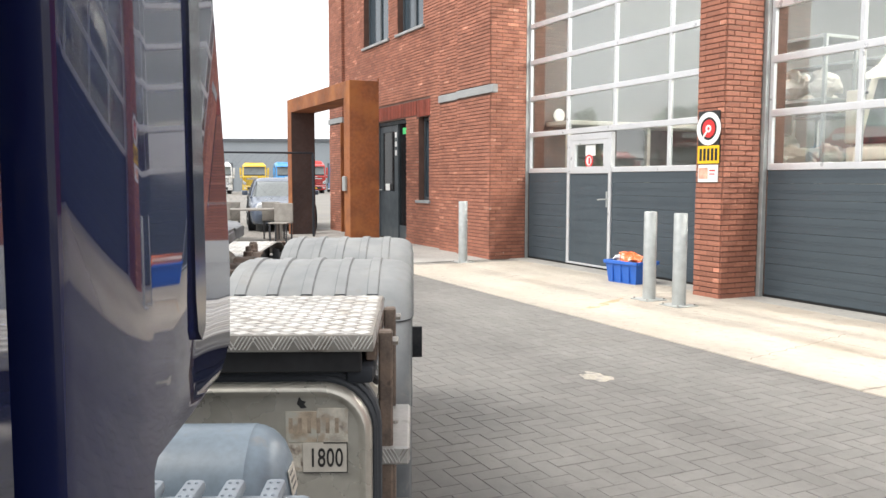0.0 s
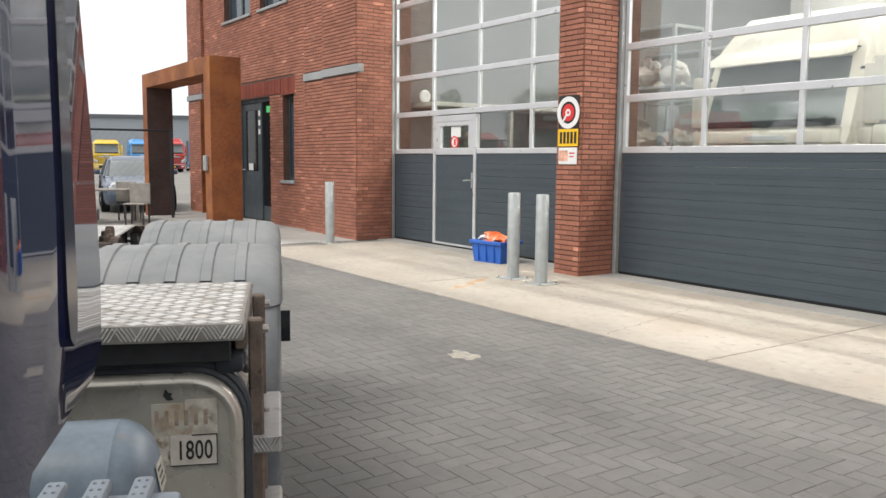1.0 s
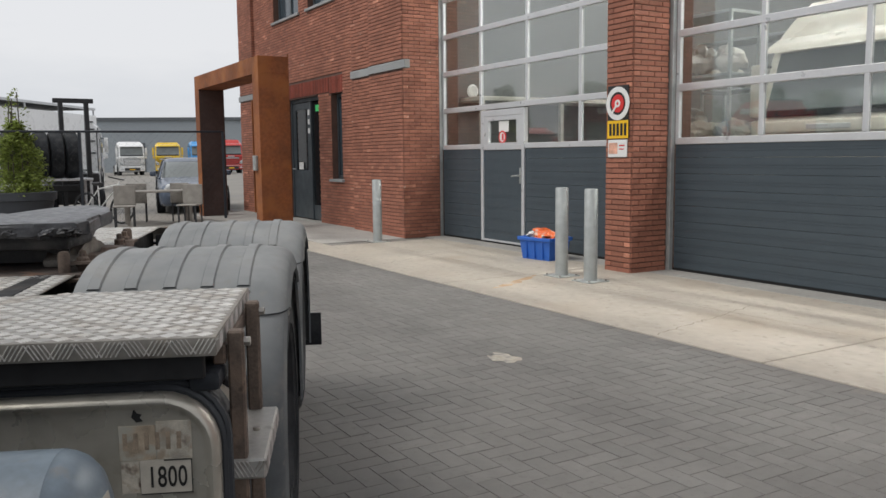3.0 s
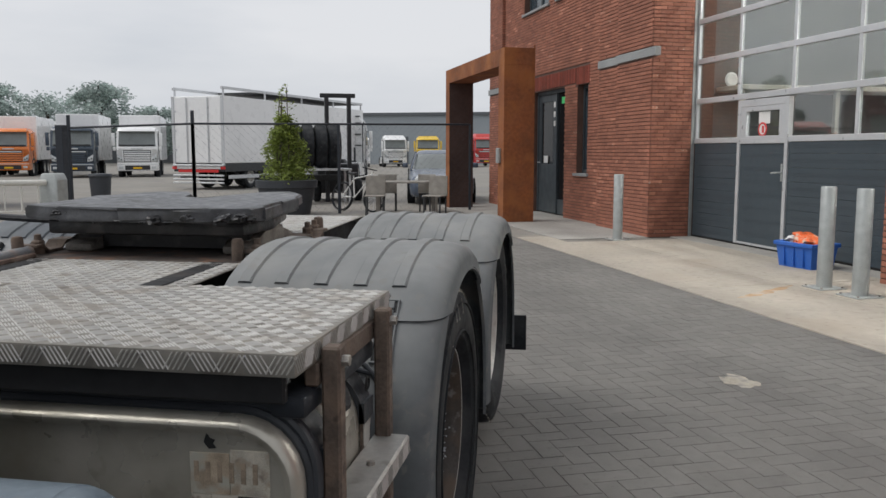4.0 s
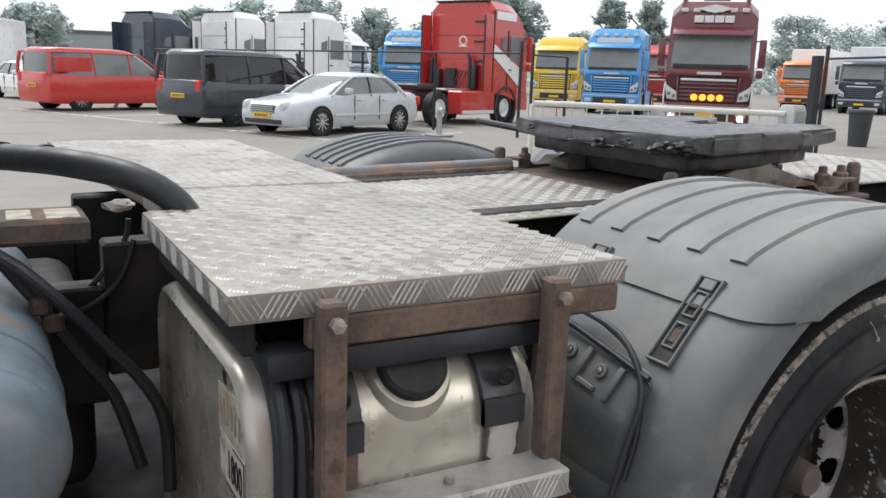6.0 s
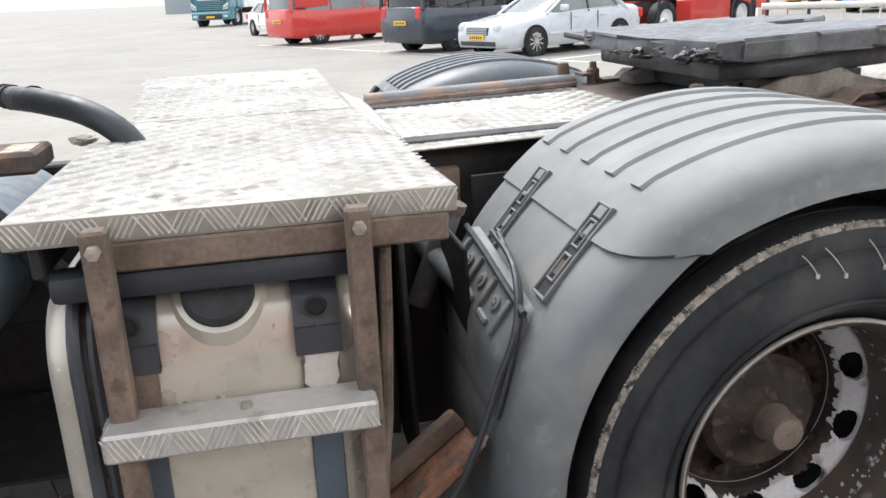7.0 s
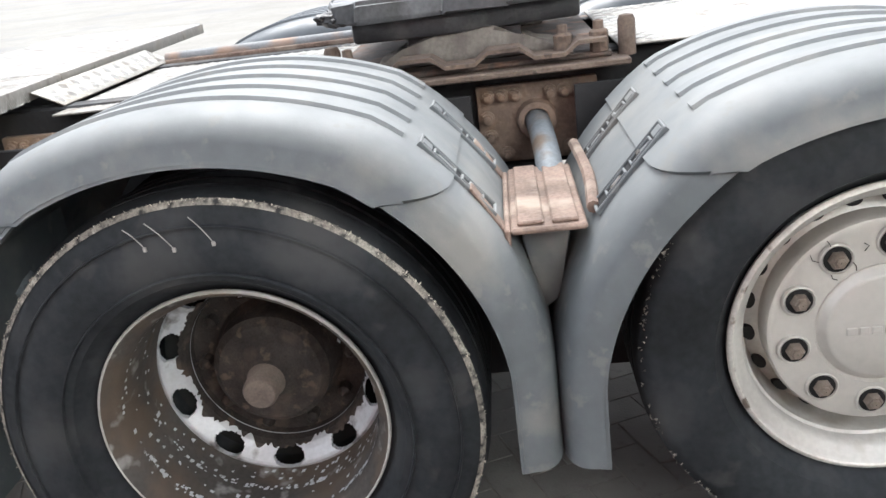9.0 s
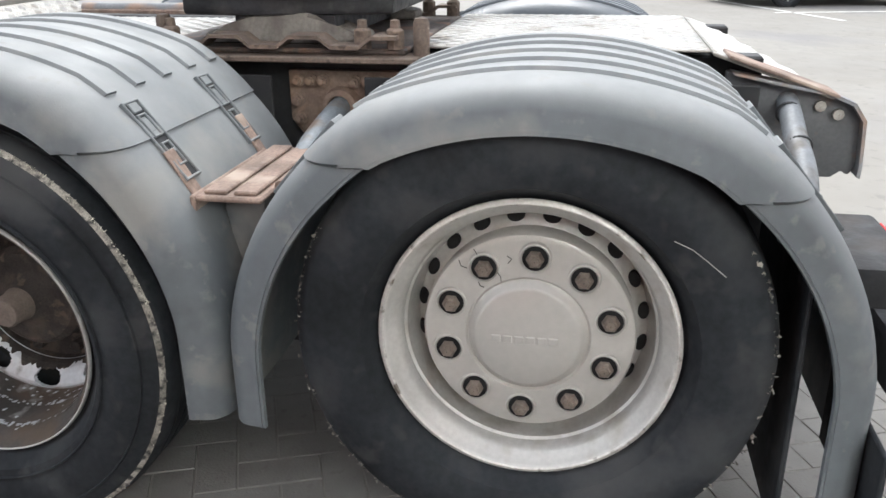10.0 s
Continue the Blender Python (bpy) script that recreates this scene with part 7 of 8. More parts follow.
        for x, w_, h in ((-0.75, 0.16, 0.75), (0.62, 0.22, 0.6), (0.9, 0.12, 0.9)):
            part("equipment_box", slab((x, 2.30, 1.06), (x + w_, 2.52, 1.06 + h), 0.03, 2), M["dark_trim"], t)
        for k in range(4):
            part("air_line", tube([(-0.3 + 0.12 * k, 2.30, 1.62), (-0.3 + 0.13 * k, 2.48, 1.45), (-0.25 + 0.1 * k, 2.62, 1.10)], 0.018, 6), M["dark_trim"], t)
        part("catwalk", slab((-0.6, 2.3, 1.0), (0.6, 3.9, 1.06), 0.01), M["galv"], t)
        part("exhaust", tube([(-0.5, 2.45, 0.9), (-0.5, 2.45, 1.9), (-0.4, 2.42, 2.1)], 0.06, 10), M["dark_trim"], t)
        part("air_coupling", slab((0.1, 2.27, 1.1), (0.5, 2.4, 1.7), 0.03), M["dark_trim"], t)
    if box:
        part("cargo_body", slab((-1.27, 2.45, 1.05), (1.27, 2.45 + box, 3.95), 0.03), PAINT["white"], t)
        part("chassis_rail", slab((-0.5, 2.0, 0.7), (0.5, 2.4 + box, 1.04)), M["chassis"], t)
    for y in (1.35, 5.0) if chassis or box else (1.35,):
        for x in (-1.18, 1.18):
            a, b = lorry_wheel(x, y)
            w = part("wheel", a, M["rubber"], t)
            part("rim", b, M["sign_white"] if stripe else M["rim_silver"], w)
    return t


def yaw(x, y, a, z=-0.014):
    return pose(x, y, fall(x) + z, 0, 0, a)


yard_lorry(yaw(-22.5, 18.03, 207.1), "red", "red and white tractor unit seen from behind on the yard", 3.75, stripe="white")
mar = yard_lorry(yaw(-15.92, 21.2, 43), "maroon", "dark maroon tractor unit with many roof lamps and lit headlights", 3.9, lamps=6)
for s in (-1, 1):
    part("roof_horn", turned([(0.03, -0.2), (0.03, 0.1), (0.09, 0.28)], 12, "y", at=(s * 0.9, 0.9, 3.95)), M["lamp"], mar)
    part("lit_lamp", turned([(0.001, -0.135), (0.08, -0.135), (0.09, -0.09)], 16, "y", at=(s * 0.97, 0, 0.50)), M["headlight"], mar)
    part("bull_bar", tube([(s * 0.2, -0.14, 0.75), (s * 1.1, -0.14, 0.78), (s * 1.22, -0.1, 1.1), (s * 1.2, 0.0, 1.5)], 0.025, 8), M["alu"], mar)
for k in range(4):
    part("spot_lamp", turned([(0.001, -0.16), (0.085, -0.16), (0.10, -0.13), (0.09, -0.06)], 20, "y", at=(-0.36 + 0.24 * k, 0, 1.08)), M["amber"], mar, "amber spot lamp")
for k in range(4):
    part("bar", slab((-0.56 + 0.285 * k, 0.335, 3.22), (-0.30 + 0.285 * k, 0.42, 3.42), 0.01), M["sign_white"], mar)
part("diamond_sign", prism([(-0.55, 3.62), (0, 3.50), (0.55, 3.62), (0, 3.74)], 0.40, 0.62, "y"), M["sign_white"], mar, "white diamond-shaped roof sign")
part("roof_beacon", slab((-0.4, 0.9, 3.9), (0.4, 1.3, 4.02), 0.04), PAINT["maroon"], mar)
for x in (-0.85, -0.3, 0.0, 0.3, 0.85):
    part("marker_lamp", slab((x - 0.08, 0.28, 3.02), (x + 0.08, 0.36, 3.07), 0.01), M["amber"], mar)
yard_lorry(yaw(-27.04, 26.82, 40), "sky", "bright blue lorry with a white name board", 3.75, lamps=5, name_board=True)
yard_lorry(yaw(-38.0, 22.03, 50), "sky", "bright blue lorry with a white name board", 3.75, lamps=5, name_board=True)
yard_lorry(yaw(-33.23, 28.3, 40), "yellow", "yellow tractor unit on the yard", 3.6)
yard_lorry(yaw(-31.83, 33.65, 38), "red", "orange-red lorry half hidden behind another", 3.4)
yard_lorry(yaw(-35.3, 49.31, 25), "orange", "small orange lorry with a white body", 3.1, chassis=False, box=6.0)
yard_lorry(yaw(-29.48, 47.37, 25), "green", "dark green lorry parked far back", 3.1, chassis=False, box=6.0)
yard_lorry(yaw(-26.5, 49.61, 25), "white", "white lorry parked far back", 3.2, chassis=False, box=6.0)
yard_lorry(yaw(-37.03, 52.1, 25), "navy", "blue lorry with a high body far back", 3.3, chassis=False, box=7.0)
yard_lorry(yaw(-33.92, 16.36, 205), "white", "white high-roof tractor unit seen from behind", 3.85)
yard_lorry(yaw(-37.01, 13.92, 205), "white", "white high-roof tractor unit seen from behind", 3.85)
yard_lorry(yaw(-38.39, 10.76, 205), "green", "dark tractor unit at the row's end", 3.7)
yard_lorry(yaw(-41.51, 20.87, 120), "white", "white tractor unit behind a fence", 3.6)
yard_lorry(yaw(-12.32, 47.68, 190), "white", "white tractor unit coupled to a trailer", 3.5)
far_row = ((-15.5, 88, "yellow"), (-12.2, 89, "sky"), (-9.4, 89, "red"), (-6.4, 90, "blue"), (-3.0, 89, "white"), (-19, 88, "white"), (0.5, 88, "maroon"), (4.0, 88, "blue"), (-22.5, 86, "white"))
for k, (x, y, c) in enumerate(far_row):
    yard_lorry(yaw(x, y, 12 + (k * 37) % 11), c, c.replace("sky", "light blue") + " lorry in a far row before the warehouse", 3.3 + 0.1 * (k % 4))

# cream lorries inside the workshop, facing the gates
for x, y in ((0.0, -3.0), (-3.3, -2.3), (-7.6, -4.6)):
    yard_lorry(SITE @ Matrix.Translation((x, y, 0.0)) @ Matrix.Rotation(math.pi, 4, "Z"), "cream", "cream lorry standing inside the workshop behind the gate", 3.7, group="lorries in the workshop")

# box trailer with a frame on its roof
trailer = thing("box_trailer", "white box trailer with a steel frame on its roof", "trailer", yaw(-14.6, 33.95, -10.4), "lorries parked in the yard")
part("body", slab((-1.27, 0.0, 1.1), (1.27, 13.0, 3.85), 0.02), PAINT["white"], trailer)
part("rear_frame", slab((-1.285, -0.03, 1.0), (-1.15, 0.02, 3.87), 0.01), M["alu"], trailer)
part("rear_frame", slab((1.15, -0.03, 1.0), (1.285, 0.02, 3.87), 0.01), M["alu"], trailer)
part("rear_door", slab((-1.13, -0.012, 1.15), (1.13, -0.001, 3.8), 0.003), PAINT["white"], trailer)
part("rail", slab((-1.27, 0, 0.75), (1.27, 13, 1.09), 0.01), M["dark_trim"], trailer)
for z in (0.26, 0.40, 0.56, 0.98):
    part("rear_bar", slab((-1.25, -0.10, z), (1.25, -0.02, z + 0.07), 0.01), M["alu"], trailer)
part("marker_board", slab((-1.0, -0.06, 0.72), (1.0, -0.03, 0.84), 0.006), M["sign_red"], trailer, "red marker board")
part("lamp_beam", slab((-1.26, -0.04, 0.86), (1.26, 0.0, 0.97), 0.006), PAINT["white"], trailer)
for x in (-1.25, 1.21):
    for z in (0.45, 0.75):
        part("side_guard", slab((x, 0.3, z), (x + 0.04, 12.0, z + 0.16), 0.01), M["alu"], trailer)
for z in (1.6, 2.4, 3.2):
    part("hinge", slab((-1.16, -0.03, z), (-1.06, -0.012, z + 0.08), 0.004), M["alu"], trailer)
for x in (-0.55, -0.5, 0.5, 0.55):
    part("lock_rod", slab((x - 0.015, -0.035, 1.12), (x + 0.015, -0.013, 3.8), 0.004), M["alu"], trailer)
for x in (-1.2, 1.2):
    part("tail_lamp", slab((x - 0.12, -0.05, 0.85), (x + 0.12, -0.02, 0.97), 0.01), M["sign_red"], trailer)
    part("roof_rail", slab((x - 0.04, 0.0, 4.12), (x + 0.04, 13.0, 4.24), 0.01), M["alu"], trailer)
    for y in (0.1, 3.2, 6.4, 9.6, 12.8):
        part("roof_post", slab((x - 0.03, y, 3.85), (x + 0.03, y + 0.06, 4.12)), M["alu"], trailer)
    for y in (2.0, 3.3, 4.6):
        a, b = lorry_wheel(x, y)
        part("rim", b, M["rim_silver"], part("wheel", a, M["rubber"], trailer))
part("roof_net", slab((-1.1, 3.0, 4.13), (1.1, 13.0, 4.2), 0.01), M["dark_trim"], trailer)

# forklift with a row of tyres
lift = thing("forklift", "dark forklift mast with a raised load frame", "forklift", yaw(-6.54, 24.4, 25))
for x in (0.58, 1.22):
    part("mast", slab((x - 0.055, -0.08, 0.0), (x + 0.055, 0.08, 3.05), 0.01), M["dark_trim"], lift)
part("cross_bar", slab((0.40, -0.07, 2.98), (1.40, 0.07, 3.10), 0.01), M["dark_trim"], lift)
part("carriage", slab((-1.35, -0.1, 0.62), (1.3, 0.1, 0.80), 0.02), M["dark_trim"], lift)
part("chassis", slab((0.3, 0.1, 0.25), (1.5, 2.0, 1.1), 0.06, 2), M["dark_trim"], lift)
for x in (0.3, 1.5):
    for y in (0.3, 1.7):
        part("wheel", turned([(0.12, x - 0.1), (0.3, x - 0.1), (0.34, x - 0.05), (0.34, x + 0.05), (0.3, x + 0.1), (0.12, x + 0.1)], 24, "x", at=(0, y, 0.34)), M["rubber"], lift)
stand = thing("steel_pallet", "low white steel stillage under a row of tyres", "pallet", yaw(-6.54, 24.4, 25))
part("deck", slab((-1.0, -1.25, 0.93), (1.1, -0.2, 0.99), 0.01), M["alu"], stand)
for x in (-0.98, 1.02):
    for y in (-1.2, -0.3):
        part("leg", slab((x, y, 0), (x + 0.06, y + 0.06, 0.93)), M["alu"], stand)
for k in range(5):
    tyre_ob = solid("lorry_tyre", turned([(0.30, -0.14), (0.36, -0.17), (0.53, -0.168), (0.592, -0.13), (0.60, 0.0), (0.592, 0.13), (0.53, 0.168), (0.36, 0.17), (0.30, 0.14), (0.30, -0.14)], 32, "x"), M["rubber"],
                    "black lorry tyre standing in a row on a stillage", "tyre", yaw(-6.54, 24.4, 25) @ Matrix.Translation((-0.78 + 0.36 * k, -0.72, 1.590)), "row of loose tyres")


# cars
def glide(rows, n=4):
    """More rows between the given ones, along smooth curves."""
    out = []
    for i in range(len(rows) - 1):
        a, b, c, d = rows[max(i - 1, 0)], rows[i], rows[i + 1], rows[min(i + 2, len(rows) - 1)]
        for k in range(n):
            f = k / n
            out.append(tuple(0.5 * (2 * q + (r - p) * f + (2 * p - 5 * q + 4 * r - w) * f * f + (3 * q - p - 3 * r + w) * f ** 3) for p, q, r, w in zip(a, b, c, d)))
    return out + [rows[-1]]


def car(at, colour, label, kind="saloon", category="car", plate=True, group="parked cars"):
    """A car, its front at -y: a body up to the belt, a glazed cabin on it, roof and pillars."""
    c = thing("parked_" + ("car" if kind == "saloon" else "van"), label, category, at, group)
    p = PAINT[colour]
    if kind == "saloon":  # y, bottom, top, half width
        st = [(-2.39, 0.34, 0.56, 0.60), (-2.33, 0.25, 0.68, 0.76), (-2.15, 0.21, 0.76, 0.85), (-1.6, 0.20, 0.84, 0.895), (-1.0, 0.20, 0.92, 0.91), (0.0, 0.20, 0.96, 0.915), (1.1, 0.20, 0.985, 0.91), (1.75, 0.20, 1.00, 0.885),
              (2.2, 0.24, 0.985, 0.83), (2.36, 0.30, 0.90, 0.76), (2.39, 0.40, 0.78, 0.68)]
        deck_ = [(0.90, -1.08, 1.85, 0.845), (1.06, -0.80, 1.66, 0.80), (1.22, -0.50, 1.42, 0.745), (1.355, -0.18, 1.16, 0.69)]
        top_ = [(1.350, -0.20, 1.17, 0.69), (1.41, 0.0, 0.98, 0.64), (1.445, 0.14, 0.80, 0.55), (1.46, 0.3, 0.62, 0.35)]
        axles, r, mid_y = (-1.42, 1.42), 0.325, (0.38,)
    else:
        st = [(-2.50, 0.34, 0.66, 0.68), (-2.44, 0.25, 0.90, 0.84), (-2.2, 0.22, 1.02, 0.92), (-1.65, 0.22, 1.12, 0.955), (-0.9, 0.22, 1.16, 0.965), (0.5, 0.22, 1.16, 0.965), (1.8, 0.22, 1.16, 0.96), (2.38, 0.24, 1.15, 0.935), (2.49, 0.30, 1.12, 0.90), (2.52, 0.42, 1.08, 0.86)]
        deck_ = [(1.08, -1.72, 2.49, 0.93), (1.30, -1.36, 2.485, 0.905), (1.55, -1.00, 2.465, 0.875), (1.76, -0.66, 2.43, 0.835)]
        top_ = [(1.75, -0.68, 2.435, 0.838), (1.84, -0.46, 2.38, 0.79), (1.885, -0.2, 2.26, 0.70), (1.90, 0.1, 2.0, 0.45)]
        axles, r, mid_y = (-1.55, 1.50), 0.345, (-0.25, 1.0)

    def section(y, z0, zt, w):
        h = zt - z0
        up = [(w - 0.07, z0), (w - 0.015, z0 + 0.10), (w, z0 + 0.42 * h), (w - 0.008, z0 + 0.66 * h), (w - 0.03, zt - 0.10), (w - 0.07, zt - 0.035), (w - 0.16, zt), (w * 0.45, zt + 0.022)]
        return [(-x, y, z) for x, z in up] + [(x, y, z) for x, z in up[::-1]]

    def plan(z, ya, yb, w, n=28, k=0.36):
        """A rounded oblong at the height z."""
        cy, hy = (ya + yb) / 2, (yb - ya) / 2
        pts = []
        for i in range(n):
            a = 2 * math.pi * (i + 0.5) / n
            ca, sa = math.cos(a), math.sin(a)
            pts.append((w * math.copysign(abs(ca) ** k, ca), cy + hy * math.copysign(abs(sa) ** k, sa), z))
        return pts

    bm = bmesh.new()
    skin(bm, [section(*q) for q in glide(st)])
    body = part("body", bm, p, c, smooth=60)
    bm = bmesh.new()
    skin(bm, [plan(*q) for q in glide(deck_, 2)])
    part("glazing", bm, M["sky_pale_glass"] if colour != "black" else M["dark_glass"], c, smooth=50)
    bm = bmesh.new()
    skin(bm, [plan(*q) for q in glide(top_, 3)])
    part("roof", bm, p, c, smooth=60)
    e = 0.93
    for s in (-1, 1):
        for end in (1, 2):
            pts = [(s * q[3] * 0.985, (q[1] + 0.07) if end == 1 else (q[2] - (0.10 if kind == "saloon" else 0.03)), q[0]) for q in deck_]
            part("pillar", tube(pts, 0.030 if end == 1 else 0.055, 8), p, c)
        for y in mid_y:
            part("pillar", tube([(s * (q[3] + 0.002), y + 0.05 * (q[0] - 1.1), q[0]) for q in deck_], 0.028, 8), M["dark_trim"] if kind == "saloon" else p, c)
        part("roof_rail", tube([(s * deck_[-1][3] * 0.995, y, deck_[-1][0] - 0.006 + (0.012 if k == 1 else 0)) for k, y in enumerate((deck_[-1][1] + 0.06, 0.45, deck_[-1][2] - 0.06))], 0.024, 8), p, c)
        part("belt_trim", tube([(s * 0.885, deck_[0][1] + 0.45, st[4][2] - 0.012), (s * 0.905, 0.2, st[5][2] - 0.006), (s * 0.885, deck_[0][2] - 0.30, st[6][2] - 0.006)], 0.012, 6), M["alu"] if colour == "silver" else M["dark_trim"], c)
        if kind != "saloon" and colour != "black":
            part("panel", slab((min(s * 0.885, s * 0.915), 1.1, 1.18), (max(s * 0.885, s * 0.915), 2.3, 1.62), 0.01), p, c)
    y0, y1 = st[0][0], st[-1][0]
    part("grille", slab((-0.38, y0 - 0.02, 0.50), (0.38, y0 + 0.12, 0.68), 0.03, 2), M["dark_trim"], c)
    for k in range(4):
        part("grille_bar", slab((-0.36, y0 - 0.028, 0.52 + k * 0.04), (0.36, y0 - 0.012, 0.535 + k * 0.04)), M["lamp"], c)
    part("lower_intake", slab((-0.6, y0 - 0.01, 0.27), (0.6, y0 + 0.15, 0.38), 0.02), M["dark_trim"], c)
    for s in (-1, 1):
        part("headlight", turned([(0.001, y0 + 0.0), (0.08, y0 + 0.01), (0.12, y0 + 0.07), (0.13, y0 + 0.25)], 18, "y", at=(s * 0.60, 0, 0.66)), M["lamp"], c)
        part("tail_light", slab((min(s * 0.62, s * 0.84), y1 - 0.14, 0.68 if kind == "saloon" else 0.85), (max(s * 0.62, s * 0.84), y1 + 0.01, 0.90 if kind == "saloon" else 1.15), 0.03), M["sign_red"], c)
        part("mirror", slab((min(s * 0.92, s * 1.08), deck_[1][1] + 0.12, st[4][2] + 0.04), (max(s * 0.92, s * 1.08), deck_[1][1] + 0.28, st[4][2] + 0.18), 0.03, 2), p, c)
        part("side_trim", slab((min(s * 0.90, s * 0.935), -1.0, 0.44), (max(s * 0.90, s * 0.935), 1.0, 0.50), 0.008), M["dark_trim"] if kind != "saloon" else p, c)
        for y in (-0.30, 0.62):
            part("door_seam", slab((min(s * 0.90, s * 0.928), y, 0.35), (max(s * 0.90, s * 0.928), y + 0.006, 0.92)), M["dark_trim"], c)
            part("door_handle", slab((min(s * 0.91, s * 0.945), y + 0.10, 0.80), (max(s * 0.91, s * 0.945), y + 0.28, 0.83), 0.008), M["lamp"], c)
        for y in axles:
            # black ring over the uncut body, painting the shade in the arch
            arch = part("wheel_arch", turned([(r - 0.05, s * 0.905), (r + 0.045, s * 0.905), (r + 0.045, s * 0.925), (r - 0.05, s * 0.925)], 28, "x", at=(0, y, r)), M["black_hole"], c)
            w = part("wheel", turned([(0.2, s * 0.92), (r - 0.06, s * 0.94), (r - 0.015, s * 0.925), (r, s * 0.89), (r, s * 0.74), (r - 0.03, s * 0.72)], 32, "x", at=(0, y, r)), M["rubber"], c)
            part("rim", turned([(0.235, s * 0.935), (0.225, s * 0.942), (0.21, s * 0.93), (0.205, s * 0.90), (0.05, s * 0.90)], 28, "x", at=(0, y, r)), M["dark_trim"], w)
            part("hub", turned([(0.001, s * 0.948), (0.05, s * 0.946), (0.06, s * 0.93)], 14, "x", at=(0, y, r)), M["rim_silver"], w)
            for k in range(10):
                part("spoke", moved(slab((-0.012, -0.014, 0.02), (0.012, 0.014, 0.21), 0.004), Matrix.Translation((s * 0.925, y, r)) @ Matrix.Rotation(radians(36 * k), 4, "X")), M["rim_silver"] if colour != "black" else M["dark_trim"], w)
    if plate:
        part("number_plate", slab((-0.26, y0 - 0.035, 0.40), (0.26, y0 - 0.02, 0.51), 0.004), M["sign_yellow"], c, "yellow plate with dark bars")
        part("number_plate", slab((-0.26, y1 + 0.012, 0.70), (0.26, y1 + 0.03, 0.81), 0.004), M["sign_yellow"], c, "yellow plate with dark bars")
        for s, y in ((0, y0 - 0.038), (1, y1 + 0.031)):
            for k in range(6):
                part("bar", slab((-0.21 + 0.072 * k, y, 0.425 + 0.3 * s), (-0.17 + 0.072 * k, y + 0.002, 0.485 + 0.3 * s)), M["sign_black"], c)
    return c


car(yaw(-17.58, 10.3, 26), "silver", "silver saloon car parked on a marked bay")
car(yaw(-20.6, 9.13, 207), "black", "black van with dark windows, parked beside a saloon", "van", "van")
red_van = car(yaw(-27.4, 6.2, 206), "red", "red van with a white arc on its side", "van", "van")
part("white_arc", turned([(0.80, 0.966), (0.92, 0.966), (0.92, 0.975), (0.80, 0.975)], 32, "x", at=(0, -0.2, 0.55)), M["sign_white"], red_van)
car(yaw(-2.9, 25.6, 12), "carblue", "dark blue-grey car facing the fence")
car(yaw(-0.2, 26.2, 12), "black", "dark car beside the rusty portal")
car(yaw(-34.5, 4.4, 110), "white", "white car far across the yard")
yard_lorry(yaw(-52.0, 0.5, 70), "teal", "dark teal lorry with a grey body far across the yard", 3.2, chassis=False, box=8.0)
yard_lorry(yaw(-60.0, 12.5, 75), "red", "red and grey trailer lorry far across the yard", 3.2, chassis=False, box=9.0)

# parking lines
for x, y, a, l in ((-18.8, 10.0, 26, 5.2), (-15.9, 11.3, 26, 5.2), (-21.7, 8.7, 26, 5.2), (-24.4, 7.4, 26, 5.2), (-27.2, 6.1, 26, 5.2)):
    solid("parking_line", slab((-0.05, -l / 2, 0.0), (0.05, l / 2, 0.006)), M["line_paint"], "white painted parking line on the yard", "marking", yaw(x, y, a), "parking lines", "structure", 0)
solid("parking_line", slab((-7.6, -0.05, 0.0), (7.6, 0.05, 0.006)), M["line_paint"], "white painted line along the parking bays", "marking", yaw(-20.5, 6.6, 26), "parking lines", "structure", 0)

# fence of dark posts with one top rail and thin wire
def fence_run(p, q, n, z=2.05, mesh=False):
    f = thing("fence", "dark metal fence with slim posts and a top rail", "fence", Matrix.Translation((0, 0, -0.014)), "fences round the yard")
    p, q = Vector((*p, fall(p[0]))), Vector((*q, fall(q[0])))
    for i in range(n + 1):
        c = p.lerp(q, i / n)
        part("post", slab((c.x - 0.03, c.y - 0.03, fall(c.x)), (c.x + 0.03, c.y + 0.03, fall(c.x) + z + (0.28 if i == 0 else 0)), 0.004), M["fence"], f)
    part("top_rail", tube([p + Vector((0, 0, z)), q + Vector((0, 0, z))], 0.024, 8, smooth=1), M["fence"], f)
    if not mesh:
        return
    bm = bmesh.new()
    d = (q - p).length
    k = int(d / 0.16)
    for i in range(k):
        for s in (-1, 1):
            a = p.lerp(q, i / k)
            b = p.lerp(q, min(max((i + s * 12) / k, 0), 1))
            f_ = min(1.0, abs((b - a).length) / (12 / k * d)) if 12 / k * d else 1
            tube([a + Vector((0, 0, 0.05)), b + Vector((0, 0, 0.05 + (z - 0.07) * f_))], 0.0012, 3, bm, 1)
    tagged(part("wire_mesh", bm, M["fence"], f, "", 0), kind="stuff")


fence_run((-10.0, 18.5), (-7.0, 18.42), 1)
fence_run((-7.0, 18.42), (-1.4, 21.4), 2, mesh=True)
fence_run((-15.4, 14.3), (-31.0, 8.3), 6)
fence_run((-16.2, 15.2), (-16.6, 16.6), 1)

